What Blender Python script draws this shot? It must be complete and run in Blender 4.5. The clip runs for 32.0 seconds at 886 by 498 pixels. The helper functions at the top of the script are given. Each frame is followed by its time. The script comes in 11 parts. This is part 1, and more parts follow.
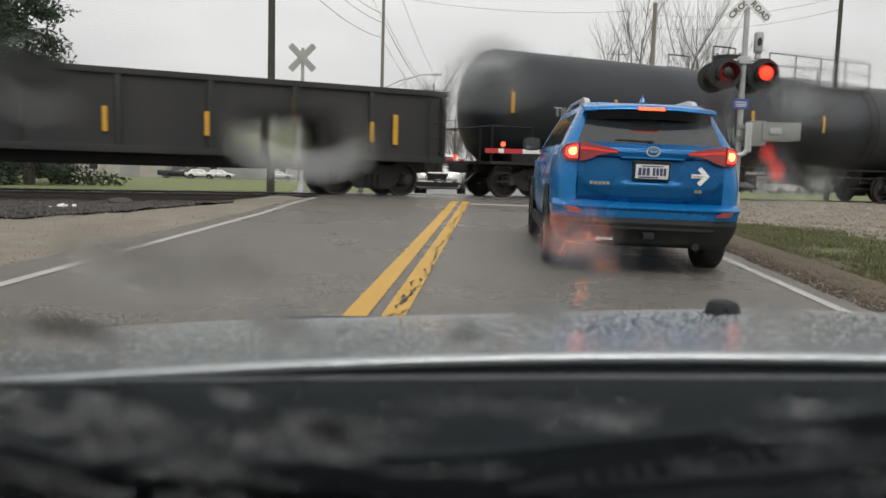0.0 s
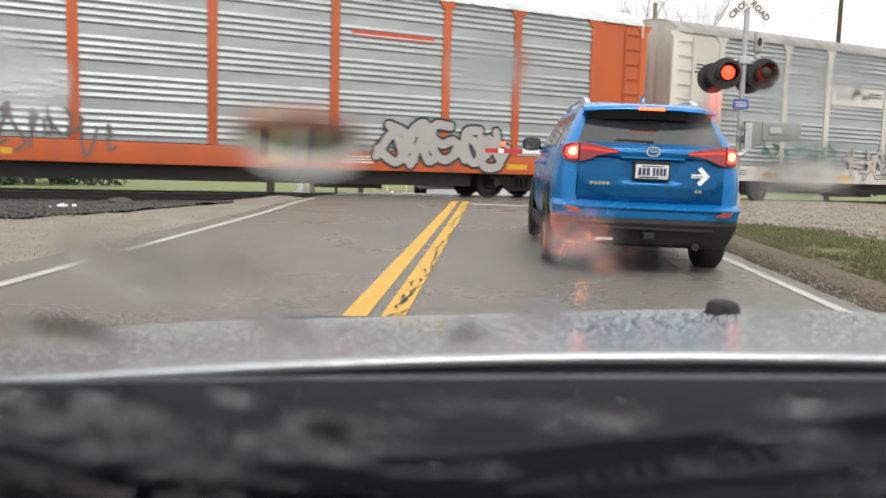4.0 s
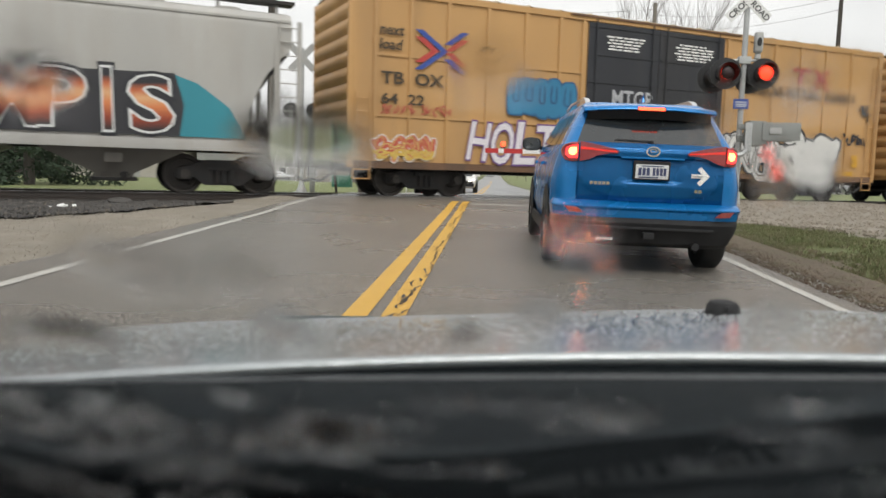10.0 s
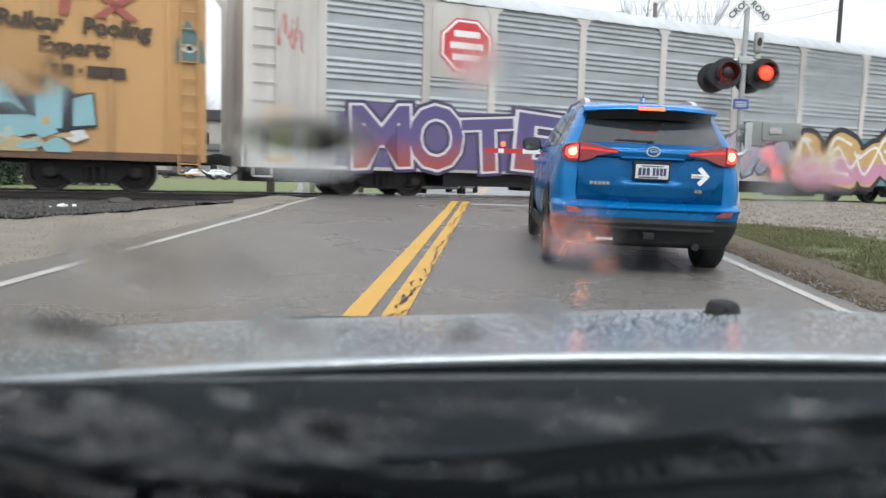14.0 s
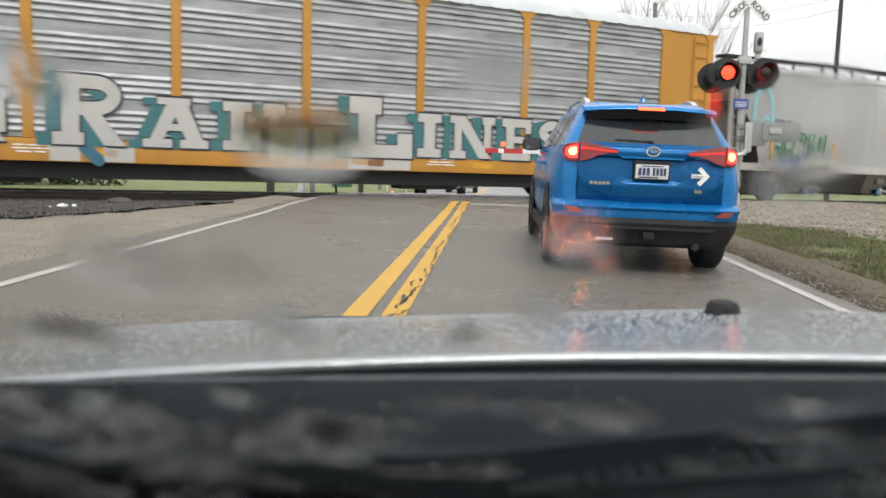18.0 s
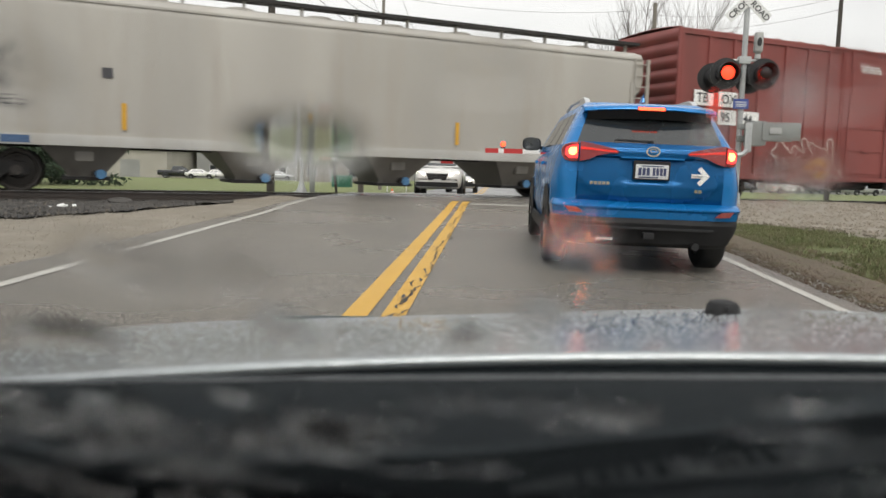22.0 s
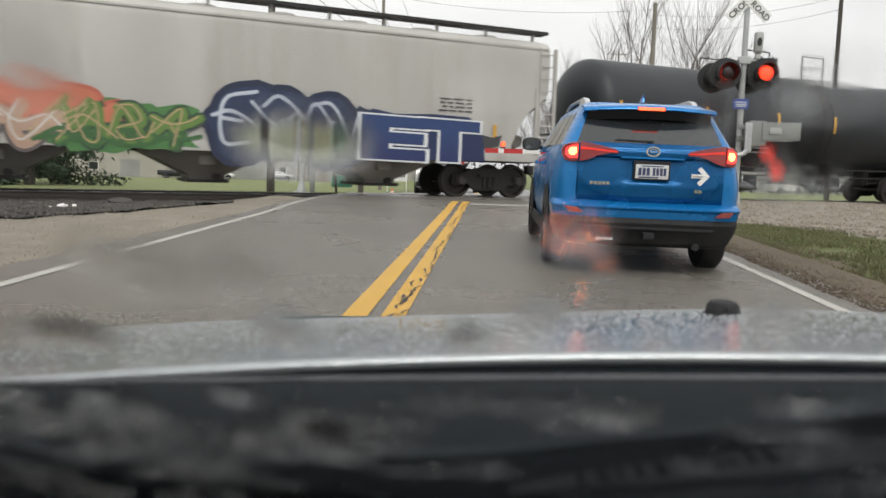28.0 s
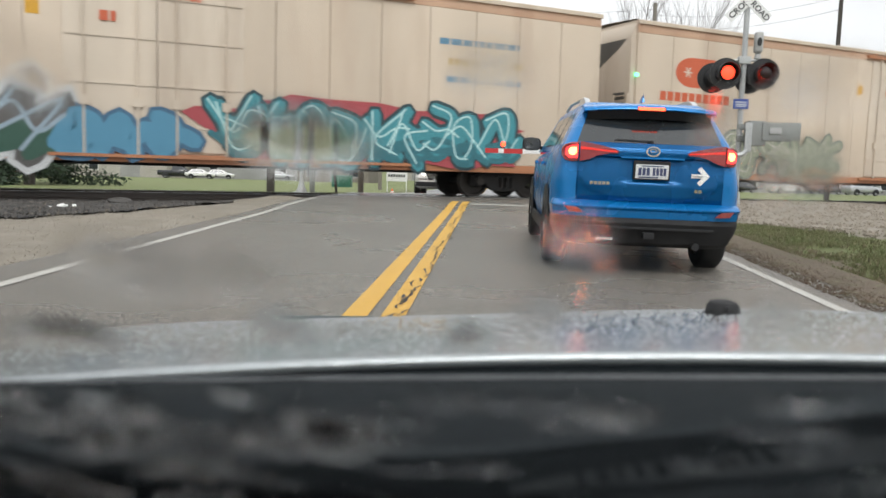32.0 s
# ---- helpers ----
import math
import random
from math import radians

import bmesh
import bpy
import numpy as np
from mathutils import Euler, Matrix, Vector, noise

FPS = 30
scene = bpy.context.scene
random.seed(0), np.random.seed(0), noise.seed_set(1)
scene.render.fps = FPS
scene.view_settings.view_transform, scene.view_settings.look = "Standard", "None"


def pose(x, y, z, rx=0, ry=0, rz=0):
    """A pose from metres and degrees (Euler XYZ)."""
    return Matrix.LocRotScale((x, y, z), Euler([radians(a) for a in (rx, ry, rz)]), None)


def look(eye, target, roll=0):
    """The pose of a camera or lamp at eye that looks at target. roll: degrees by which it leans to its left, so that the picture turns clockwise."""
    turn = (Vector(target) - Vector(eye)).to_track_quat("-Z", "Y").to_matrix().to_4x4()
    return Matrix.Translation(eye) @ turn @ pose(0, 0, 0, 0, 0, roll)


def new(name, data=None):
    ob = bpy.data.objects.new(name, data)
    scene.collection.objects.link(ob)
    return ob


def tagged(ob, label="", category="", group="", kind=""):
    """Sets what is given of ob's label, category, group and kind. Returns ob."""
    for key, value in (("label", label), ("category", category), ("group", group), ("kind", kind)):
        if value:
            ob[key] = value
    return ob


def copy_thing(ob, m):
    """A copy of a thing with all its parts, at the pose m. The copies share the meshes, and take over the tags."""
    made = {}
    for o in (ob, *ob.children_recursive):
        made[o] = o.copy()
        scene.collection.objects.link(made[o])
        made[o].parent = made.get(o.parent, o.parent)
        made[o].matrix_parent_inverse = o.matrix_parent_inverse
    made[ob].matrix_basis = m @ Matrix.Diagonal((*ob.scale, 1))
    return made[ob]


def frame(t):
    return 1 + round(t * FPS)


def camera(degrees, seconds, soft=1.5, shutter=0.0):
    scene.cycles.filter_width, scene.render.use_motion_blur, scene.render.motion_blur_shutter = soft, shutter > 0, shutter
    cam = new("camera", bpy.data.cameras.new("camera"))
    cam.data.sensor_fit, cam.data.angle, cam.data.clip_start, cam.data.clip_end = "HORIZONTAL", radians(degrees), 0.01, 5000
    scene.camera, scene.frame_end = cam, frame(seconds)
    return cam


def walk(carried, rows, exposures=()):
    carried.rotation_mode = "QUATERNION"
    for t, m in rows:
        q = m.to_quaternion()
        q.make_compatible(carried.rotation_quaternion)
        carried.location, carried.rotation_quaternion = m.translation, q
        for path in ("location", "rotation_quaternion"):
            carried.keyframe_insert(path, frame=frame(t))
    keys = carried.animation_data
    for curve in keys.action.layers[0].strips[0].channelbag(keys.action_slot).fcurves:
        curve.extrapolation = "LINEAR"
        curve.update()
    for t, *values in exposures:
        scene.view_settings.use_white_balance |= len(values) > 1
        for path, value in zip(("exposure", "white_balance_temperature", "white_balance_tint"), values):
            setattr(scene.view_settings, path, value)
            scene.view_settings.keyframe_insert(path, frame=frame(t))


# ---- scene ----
from functools import lru_cache

# The camera stands on the dashboard of a waiting car; y runs along the road, the ground below it is z = 0.
EYE = (0.0, 0.0, 1.08)
cam = camera(59.0, 32.0, soft=1.5, shutter=0.22)
CAM_POSE = pose(0, 0, 1.08, 90 - 5.65, 0, 3.59) @ pose(0, 0, 0, 0, 0, 1.65)
cam.data.dof.use_dof = True
cam.data.dof.focus_distance = 16.0
cam.data.dof.aperture_fstop = 7.0

# The track: local x along the rails (to the right), local y away from the camera, z = 0 at the rail's top.
TRK = pose(-4.95, 20.44, 0.40, 0, 0, 28.39)

walk(cam, [(0, CAM_POSE), (32.0, CAM_POSE)], exposures=[(0, 0.16, 6600, 10), (1.0, 0.40, 6650, 10), (2.0, 0.68, 6650, 10), (3.0, 0.88, 6600, 10), (6.0, 0.76, 6680, 10), (7.0, 0.74, 6650, 10), (8.0, 0.33, 6650, 10), (9.0, 0.38, 6700, 10), (10.0, 0.42, 6600, 10), (11.0, 0.85, 5650, 8), (12.0, 0.74, 5600, 8), (14.0, 0.72, 6050, 10), (17.0, 0.68, 6450, 10), (18.0, 0.71, 6500, 10), (19.0, 0.42, 6550, 10), (20.0, 0.42, 6500, 10), (22.0, 0.43, 6650, 10), (23.0, 0.66, 6350, 8), (24.0, 0.80, 5900, 4), (25.0, 0.80, 5700, 3), (26.0, 0.76, 5800, 5), (28.0, 0.42, 6600, 10), (30.0, 0.42, 6700, 10), (31.0, 0.34, 6600, 10), (32.0, 0.60, 6400, 10)])
# ---- light: an overcast, rainy day ----
world = bpy.data.worlds.new("overcast_sky")
scene.world = world
world.use_nodes = True
wn, wl = world.node_tree.nodes, world.node_tree.links
wn.clear()
w_out = wn.new("ShaderNodeOutputWorld")
w_bg = wn.new("ShaderNodeBackground")
w_sky = wn.new("ShaderNodeTexSky")
w_sky.sky_type = "NISHITA"
w_sky.sun_disc = False
w_sky.sun_elevation = radians(48)
w_sky.sun_rotation = radians(150)
w_sky.air_density, w_sky.dust_density = 1.0, 6.0
w_hsv = wn.new("ShaderNodeHueSaturation")
w_hsv.inputs["Saturation"].default_value = 0.10
w_hsv.inputs["Value"].default_value = 0.07
w_noise = wn.new("ShaderNodeTexNoise")
w_noise.inputs["Scale"].default_value = 2.2
w_noise.inputs["Detail"].default_value = 6
w_noise.inputs["Roughness"].default_value = 0.55
w_map = wn.new("ShaderNodeMapping")
w_map.inputs["Scale"].default_value = (1, 1, 3.0)
w_tc = wn.new("ShaderNodeTexCoord")
w_ramp = wn.new("ShaderNodeValToRGB")
w_ramp.color_ramp.elements[0].position = 0.30
w_ramp.color_ramp.elements[0].color = (0.72, 0.725, 0.74, 1)
w_ramp.color_ramp.elements[1].position = 0.72
w_ramp.color_ramp.elements[1].color = (0.98, 0.975, 0.97, 1)
w_mix = wn.new("ShaderNodeMix")
w_mix.data_type = "RGBA"
w_mix.inputs["Factor"].default_value = 0.82
wl.new(w_tc.outputs["Generated"], w_map.inputs["Vector"])
wl.new(w_map.outputs["Vector"], w_noise.inputs["Vector"])
wl.new(w_noise.outputs["Fac"], w_ramp.inputs["Fac"])
wl.new(w_sky.outputs["Color"], w_hsv.inputs["Color"])
wl.new(w_hsv.outputs["Color"], w_mix.inputs[6])
wl.new(w_ramp.outputs["Color"], w_mix.inputs[7])
w_sep = wn.new("ShaderNodeSeparateXYZ")
w_rise = wn.new("ShaderNodeMapRange")   # an overcast sky is brightest overhead
w_rise.inputs["From Max"].default_value = 0.65
w_rise.inputs["To Min"].default_value, w_rise.inputs["To Max"].default_value = 0.84, 1.20
w_scale = wn.new("ShaderNodeVectorMath")
w_scale.operation = "SCALE"
wl.new(w_tc.outputs["Generated"], w_sep.inputs["Vector"])
wl.new(w_sep.outputs["Z"], w_rise.inputs["Value"])
wl.new(w_mix.outputs[2], w_scale.inputs[0])
wl.new(w_rise.outputs["Result"], w_scale.inputs["Scale"])
wl.new(w_scale.outputs["Vector"], w_bg.inputs["Color"])
w_bg.inputs["Strength"].default_value = 1.10
wl.new(w_bg.outputs["Background"], w_out.inputs["Surface"])

sun_data = bpy.data.lights.new("sun", "SUN")
sun_data.energy = 1.1
sun_data.angle = radians(25)
sun_data.color = (1.0, 0.97, 0.93)
sun = new("sun", sun_data)
sun.matrix_world = look((10, -30, 60), (0, 18, 0))
# ---- materials ----
def mk(name, col, rough=0.6, metal=0.0, col2=None, big=1.5, fine=25.0, mix_big=0.5, bump=0.15, bump_scale=None,
       streak=False, dirt=None, dirt_amt=0.0, coat=0.0, rough_var=0.12, rnd=0.0, spec=0.5, grain=0.18):
    """A surface with broad stains, fine grain, relief and, if asked, streaks that run down it."""
    m = bpy.data.materials.new(name)
    m.use_nodes = True
    n, l = m.node_tree.nodes, m.node_tree.links
    b = n["Principled BSDF"]
    tc = n.new("ShaderNodeTexCoord")
    mp = n.new("ShaderNodeMapping")
    mp.inputs["Scale"].default_value = (1, 1, 0.12) if streak else (1, 1, 1)
    l.new(tc.outputs["Object"], mp.inputs["Vector"])
    n1 = n.new("ShaderNodeTexNoise")
    n1.inputs["Scale"].default_value, n1.inputs["Detail"].default_value = big, 5
    n2 = n.new("ShaderNodeTexNoise")
    n2.inputs["Scale"].default_value, n2.inputs["Detail"].default_value = fine, 3
    l.new(mp.outputs["Vector"], n1.inputs["Vector"])
    l.new(tc.outputs["Object"], n2.inputs["Vector"])
    c2 = col2 or tuple(c * 0.62 for c in col)
    r1 = n.new("ShaderNodeMapRange")
    r1.inputs["From Min"].default_value, r1.inputs["From Max"].default_value = 0.32, 0.70
    r1.inputs["To Max"].default_value = mix_big
    l.new(n1.outputs["Fac"], r1.inputs["Value"])
    mx = n.new("ShaderNodeMix")
    mx.data_type = "RGBA"
    mx.inputs[6].default_value, mx.inputs[7].default_value = (*col, 1), (*c2, 1)
    l.new(r1.outputs["Result"], mx.inputs["Factor"])
    last = mx.outputs[2]
    if dirt:
        n3 = n.new("ShaderNodeTexNoise")
        n3.inputs["Scale"].default_value, n3.inputs["Detail"].default_value = big * 2.7, 8
        n3.inputs["Roughness"].default_value = 0.65
        l.new(mp.outputs["Vector"], n3.inputs["Vector"])
        r3 = n.new("ShaderNodeMapRange")
        r3.inputs["From Min"].default_value, r3.inputs["From Max"].default_value = 0.48, 0.72
        r3.inputs["To Max"].default_value = dirt_amt
        l.new(n3.outputs["Fac"], r3.inputs["Value"])
        m3 = n.new("ShaderNodeMix")
        m3.data_type = "RGBA"
        m3.inputs[7].default_value = (*dirt, 1)
        l.new(last, m3.inputs[6])
        l.new(r3.outputs["Result"], m3.inputs["Factor"])
        last = m3.outputs[2]
    hs = n.new("ShaderNodeHueSaturation")
    l.new(last, hs.inputs["Color"])
    rv = n.new("ShaderNodeMapRange")
    if grain > 0.6:
        rv.inputs["From Min"].default_value, rv.inputs["From Max"].default_value = 0.34, 0.66
        grain *= 0.5
    rv.inputs["To Min"].default_value, rv.inputs["To Max"].default_value = 1 - grain, 1 + grain
    l.new(n2.outputs["Fac"], rv.inputs["Value"])
    val = rv.outputs["Result"]
    if rnd:
        oi = n.new("ShaderNodeObjectInfo")
        ro = n.new("ShaderNodeMapRange")
        ro.inputs["To Min"].default_value, ro.inputs["To Max"].default_value = 1 - rnd, 1 + rnd
        l.new(oi.outputs["Random"], ro.inputs["Value"])
        mu = n.new("ShaderNodeMath")
        mu.operation = "MULTIPLY"
        l.new(val, mu.inputs[0])
        l.new(ro.outputs["Result"], mu.inputs[1])
        val = mu.outputs[0]
    l.new(val, hs.inputs["Value"])
    l.new(hs.outputs["Color"], b.inputs["Base Color"])
    rr = n.new("ShaderNodeMapRange")
    rr.inputs["To Min"].default_value, rr.inputs["To Max"].default_value = max(0.02, rough - rough_var), min(1, rough + rough_var)
    l.new(n1.outputs["Fac"], rr.inputs["Value"])
    l.new(rr.outputs["Result"], b.inputs["Roughness"])
    b.inputs["Metallic"].default_value = metal
    b.inputs["Specular IOR Level"].default_value = spec
    b.inputs["Coat Weight"].default_value = coat
    b.inputs["Coat Roughness"].default_value = 0.05
    if bump:
        bp = n.new("ShaderNodeBump")
        bp.inputs["Strength"].default_value = bump
        bp.inputs["Distance"].default_value = 0.02
        if bump_scale:
            n4 = n.new("ShaderNodeTexNoise")
            n4.inputs["Scale"].default_value, n4.inputs["Detail"].default_value = bump_scale, 4
            l.new(tc.outputs["Object"], n4.inputs["Vector"])
            l.new(n4.outputs["Fac"], bp.inputs["Height"])
        else:
            l.new(n2.outputs["Fac"], bp.inputs["Height"])
        l.new(bp.outputs["Normal"], b.inputs["Normal"])
    return m


def glow(name, col, strength, base=(0.3, 0.01, 0.01)):
    m = bpy.data.materials.new(name)
    m.use_nodes = True
    b = m.node_tree.nodes["Principled BSDF"]
    b.inputs["Base Color"].default_value = (*base, 1)
    b.inputs["Emission Color"].default_value = (*col, 1)
    b.inputs["Emission Strength"].default_value = strength
    b.inputs["Roughness"].default_value = 0.2
    return m


def glass_mat(name, col=(1, 1, 1), ior=1.33, rough=0.0):
    m = bpy.data.materials.new(name)
    m.use_nodes = True
    b = m.node_tree.nodes["Principled BSDF"]
    b.inputs["Base Color"].default_value = (*col, 1)
    b.inputs["Transmission Weight"].default_value = 1.0
    b.inputs["IOR"].default_value = ior
    b.inputs["Roughness"].default_value = rough
    return m


RUST = (0.10, 0.045, 0.025)
GRIME = (0.045, 0.04, 0.036)
M = {}
M["asphalt"] = mk("wet_asphalt", (0.206, 0.187, 0.162), 0.30, col2=(0.138, 0.127, 0.112), big=0.35, fine=72, mix_big=0.8, bump=0.5, bump_scale=150, dirt=(0.13, 0.124, 0.116), dirt_amt=0.5, rough_var=0.22, grain=1.65)
M["far_asphalt"] = mk("pale_wet_asphalt", (0.16, 0.16, 0.16), 0.35, big=0.3, fine=40, bump=0.2, rough_var=0.2)
M["yellow_line"] = mk("worn_yellow_paint", (0.62, 0.36, 0.055), 0.5, col2=(0.50, 0.28, 0.05), big=3, fine=60, bump=0.3, bump_scale=110)
M["white_line"] = mk("worn_white_paint", (0.47, 0.455, 0.415), 0.5, col2=(0.33, 0.315, 0.29), big=4, fine=60, bump=0.3, bump_scale=110)
M["gravel"] = mk("tan_gravel", (0.240, 0.212, 0.168), 0.85, col2=(0.175, 0.155, 0.128), big=0.8, fine=38, bump=1.0, bump_scale=36, dirt=(0.33, 0.30, 0.26), dirt_amt=0.7, grain=0.7)
M["ballast"] = mk("dark_ballast", (0.045, 0.043, 0.042), 0.85, col2=(0.022, 0.021, 0.02), big=1.3, fine=22, bump=1.0, bump_scale=24, dirt=(0.10, 0.095, 0.09), dirt_amt=0.5)
M["stone"] = mk("ballast_stone", (0.238, 0.206, 0.166), 0.85, big=3, fine=30, bump=0.3, rnd=0.3)
M["pale_stone"] = mk("tan_gravel_stone", (0.36, 0.32, 0.265), 0.85, big=3, fine=30, bump=0.3)
M["dark_stone"] = mk("dark_ballast_stone", (0.082, 0.076, 0.070), 0.7, big=3, fine=30, bump=0.3)
M["dirt"] = mk("brown_dirt", (0.128, 0.096, 0.068), 0.9, col2=(0.075, 0.057, 0.040), big=2.2, fine=26, bump=1.0, bump_scale=30, dirt=(0.12, 0.125, 0.06), dirt_amt=0.75, grain=0.8)
M["grass"] = mk("spring_grass", (0.116, 0.148, 0.048), 0.9, col2=(0.148, 0.138, 0.066), big=0.8, fine=24, mix_big=0.9, bump=1.0, bump_scale=40, dirt=(0.17, 0.145, 0.095), dirt_amt=0.8, grain=0.8)
M["dry"] = mk("dry_stalk", (0.20, 0.165, 0.10), 0.8, col2=(0.11, 0.09, 0.055), big=2.0, fine=8, bump=0)
M["leaf_litter"] = mk("leaf_litter", (0.075, 0.045, 0.028), 0.8, col2=(0.13, 0.085, 0.05), big=6, fine=40, bump=0.3)
M["blade"] = mk("grass_blade", (0.108, 0.134, 0.046), 0.7, col2=(0.185, 0.158, 0.085), big=2.6, fine=8, bump=0)
M["rail"] = mk("rail_steel", (0.050, 0.042, 0.037), 0.6, 0.2, col2=(0.085, 0.062, 0.050), big=2, fine=30)
M["rail_top"] = mk("polished_rail", (0.45, 0.45, 0.45), 0.28, 0.9, fine=40, bump=0.05)
M["tie"] = mk("creosoted_tie", (0.045, 0.036, 0.03), 0.9, big=2, fine=20, bump=0.5)
M["pole_wood"] = mk("weathered_pole_wood", (0.21, 0.19, 0.165), 0.85, col2=(0.13, 0.115, 0.10), big=1.2, fine=14, streak=True, bump=0.4)
M["dark_pole"] = mk("dark_creosote_pole", (0.06, 0.052, 0.045), 0.85, big=1.2, fine=14, streak=True, bump=0.4)
M["lawn"] = mk("bright_lawn", (0.135, 0.178, 0.055), 0.9, col2=(0.165, 0.172, 0.072), big=0.25, fine=10, mix_big=0.9, bump=0.6, bump_scale=30, dirt=(0.20, 0.18, 0.10), dirt_amt=0.55)
M["gate_grey"] = mk("weathered_gate_steel", (0.235, 0.245, 0.235), 0.55, 0.2, col2=(0.17, 0.178, 0.17), big=3, fine=30, bump=0.06, dirt=RUST, dirt_amt=0.2)
M["galv"] = mk("galvanised_steel", (0.42, 0.43, 0.43), 0.45, 0.3, col2=(0.3, 0.31, 0.31), big=4, fine=30, bump=0.05)
M["black"] = mk("black_paint", (0.018, 0.018, 0.019), 0.45, big=3, fine=30, bump=0.06)
M["black_steel"] = mk("grimy_black_steel", (0.014, 0.014, 0.0145), 0.6, 0.2, col2=(0.032, 0.028, 0.025), big=1.4, fine=18, bump=0.25, dirt=(0.06, 0.035, 0.025), dirt_amt=0.35)
M["wheel_steel"] = mk("grimy_wheel_steel", (0.045, 0.041, 0.038), 0.55, 0.4, col2=(0.075, 0.062, 0.052), big=3, fine=20, bump=0.2)
M["white_sign"] = mk("reflective_white_sheet", (0.74, 0.74, 0.73), 0.4, big=3, fine=30, bump=0.02, mix_big=0.2)
M["sign_back"] = mk("grey_aluminium_back", (0.40, 0.40, 0.39), 0.5, 0.2, big=3, fine=30, bump=0.03)
M["blue_sign"] = mk("blue_sign_sheet", (0.03, 0.07, 0.32), 0.4, big=4, fine=30, bump=0.0)
M["red_paint"] = mk("red_reflective", (0.48, 0.03, 0.03), 0.45, big=4, fine=30, bump=0.03)
M["lens_red"] = mk("dark_red_lens", (0.022, 0.005, 0.005), 0.15, big=4, fine=60, bump=0.3, bump_scale=80)
M["signal_glow"] = glow("lit_signal_lens", (1.0, 0.040, 0.014), 2.8)
M["gate_glow"] = glow("lit_gate_lamp", (1.0, 0.05, 0.016), 5.0)
M["brake_glow"] = glow("lit_brake_lamp", (1.0, 0.032, 0.030), 3.2)
M["led_glow"] = glow("lit_red_diode", (1.0, 0.085, 0.030), 4.5)
M["brake_core"] = glow("brake_lamp_bulb", (1.0, 0.26, 0.05), 9.0, (0.6, 0.2, 0.1))
M["head_glow"] = glow("headlamp_glow", (1.0, 0.93, 0.8), 2.2, (0.8, 0.8, 0.8))
M["green_glow"] = glow("green_pilot_lamp", (0.1, 1.0, 0.35), 4.0, (0.02, 0.3, 0.08))
M["suv_blue"] = mk("electric_blue_metallic_paint", (0.004, 0.165, 0.45), 0.27, 0.35, col2=(0.003, 0.145, 0.40), big=1.2, fine=400, bump=0.02, coat=0.25, rough_var=0.05, spec=0.4)
M["car_white"] = mk("pearl_white_paint", (0.68, 0.67, 0.64), 0.3, big=2, fine=60, bump=0.0, coat=0.8, mix_big=0.15)
M["car_silver"] = mk("silver_paint", (0.42, 0.43, 0.44), 0.32, 0.5, big=2, fine=200, bump=0.0, coat=0.8, mix_big=0.15)
M["car_black"] = mk("black_car_paint", (0.014, 0.015, 0.018), 0.25, big=2, fine=60, bump=0.0, coat=0.8)
M["car_grey"] = mk("grey_car_paint", (0.13, 0.135, 0.14), 0.3, 0.3, big=2, fine=60, bump=0.0, coat=0.8)
M["trim"] = mk("black_plastic_trim", (0.009, 0.009, 0.010), 0.7, big=4, fine=90, bump=0.12)
M["tyre"] = mk("wet_tyre_rubber", (0.016, 0.016, 0.016), 0.6, big=5, fine=40, bump=0.2)
M["alloy"] = mk("alloy_wheel", (0.45, 0.45, 0.46), 0.35, 0.8, fine=40, bump=0.03)
M["chrome"] = mk("chrome_trim", (0.75, 0.75, 0.76), 0.12, 1.0, fine=40, bump=0.0, rough_var=0.05)
M["tint_glass"] = mk("tinted_window_glass", (0.022, 0.026, 0.028), 0.06, big=1.5, fine=20, bump=0.0, rough_var=0.03, spec=0.8)
M["tail_red"] = mk("red_tail_lens", (0.30, 0.050, 0.054), 0.12, big=6, fine=60, bump=0.05, coat=0.5)
M["tail_dim"] = glow("dim_tail_light_guide", (1.0, 0.045, 0.03), 0.55)
M["reflector"] = mk("red_reflector", (0.22, 0.03, 0.02), 0.25, big=8, fine=80, bump=0.2)
M["plate"] = mk("plate_white", (0.62, 0.63, 0.62), 0.4, fine=60, bump=0.0)
M["ink"] = mk("dark_blue_ink", (0.04, 0.05, 0.12), 0.5, fine=60, bump=0.0)
M["decal_white"] = mk("white_vinyl", (0.78, 0.78, 0.76), 0.45, fine=60, bump=0.0, mix_big=0.1)
M["conspic"] = mk("yellow_reflective_strip", (0.62, 0.33, 0.02), 0.4, col2=(0.45, 0.24, 0.03), big=6, fine=40, bump=0.02)
M["orange"] = mk("orange_plastic", (0.75, 0.16, 0.03), 0.5, fine=30, bump=0.03)
M["green_box"] = mk("green_utility_paint", (0.03, 0.13, 0.085), 0.5, fine=30, bump=0.03)
M["bark"] = mk("grey_bark", (0.12, 0.105, 0.095), 0.9, big=4, fine=30, bump=0.6, streak=True)
M["twig"] = mk("bare_twig", (0.13, 0.112, 0.10), 0.9, big=4, fine=30, bump=0.0)
M["conifer"] = mk("conifer_needles", (0.030, 0.050, 0.026), 0.85, col2=(0.018, 0.032, 0.018), big=1.2, fine=12, bump=0.0)
M["siding"] = mk("pale_siding", (0.40, 0.375, 0.33), 0.7, big=0.6, fine=12, bump=0.1)
M["siding_grey"] = mk("grey_siding", (0.30, 0.30, 0.29), 0.7, big=0.6, fine=12, bump=0.1)
M["brick_far"] = mk("brown_brick", (0.20, 0.178, 0.15), 0.85, big=1, fine=14, bump=0.2)
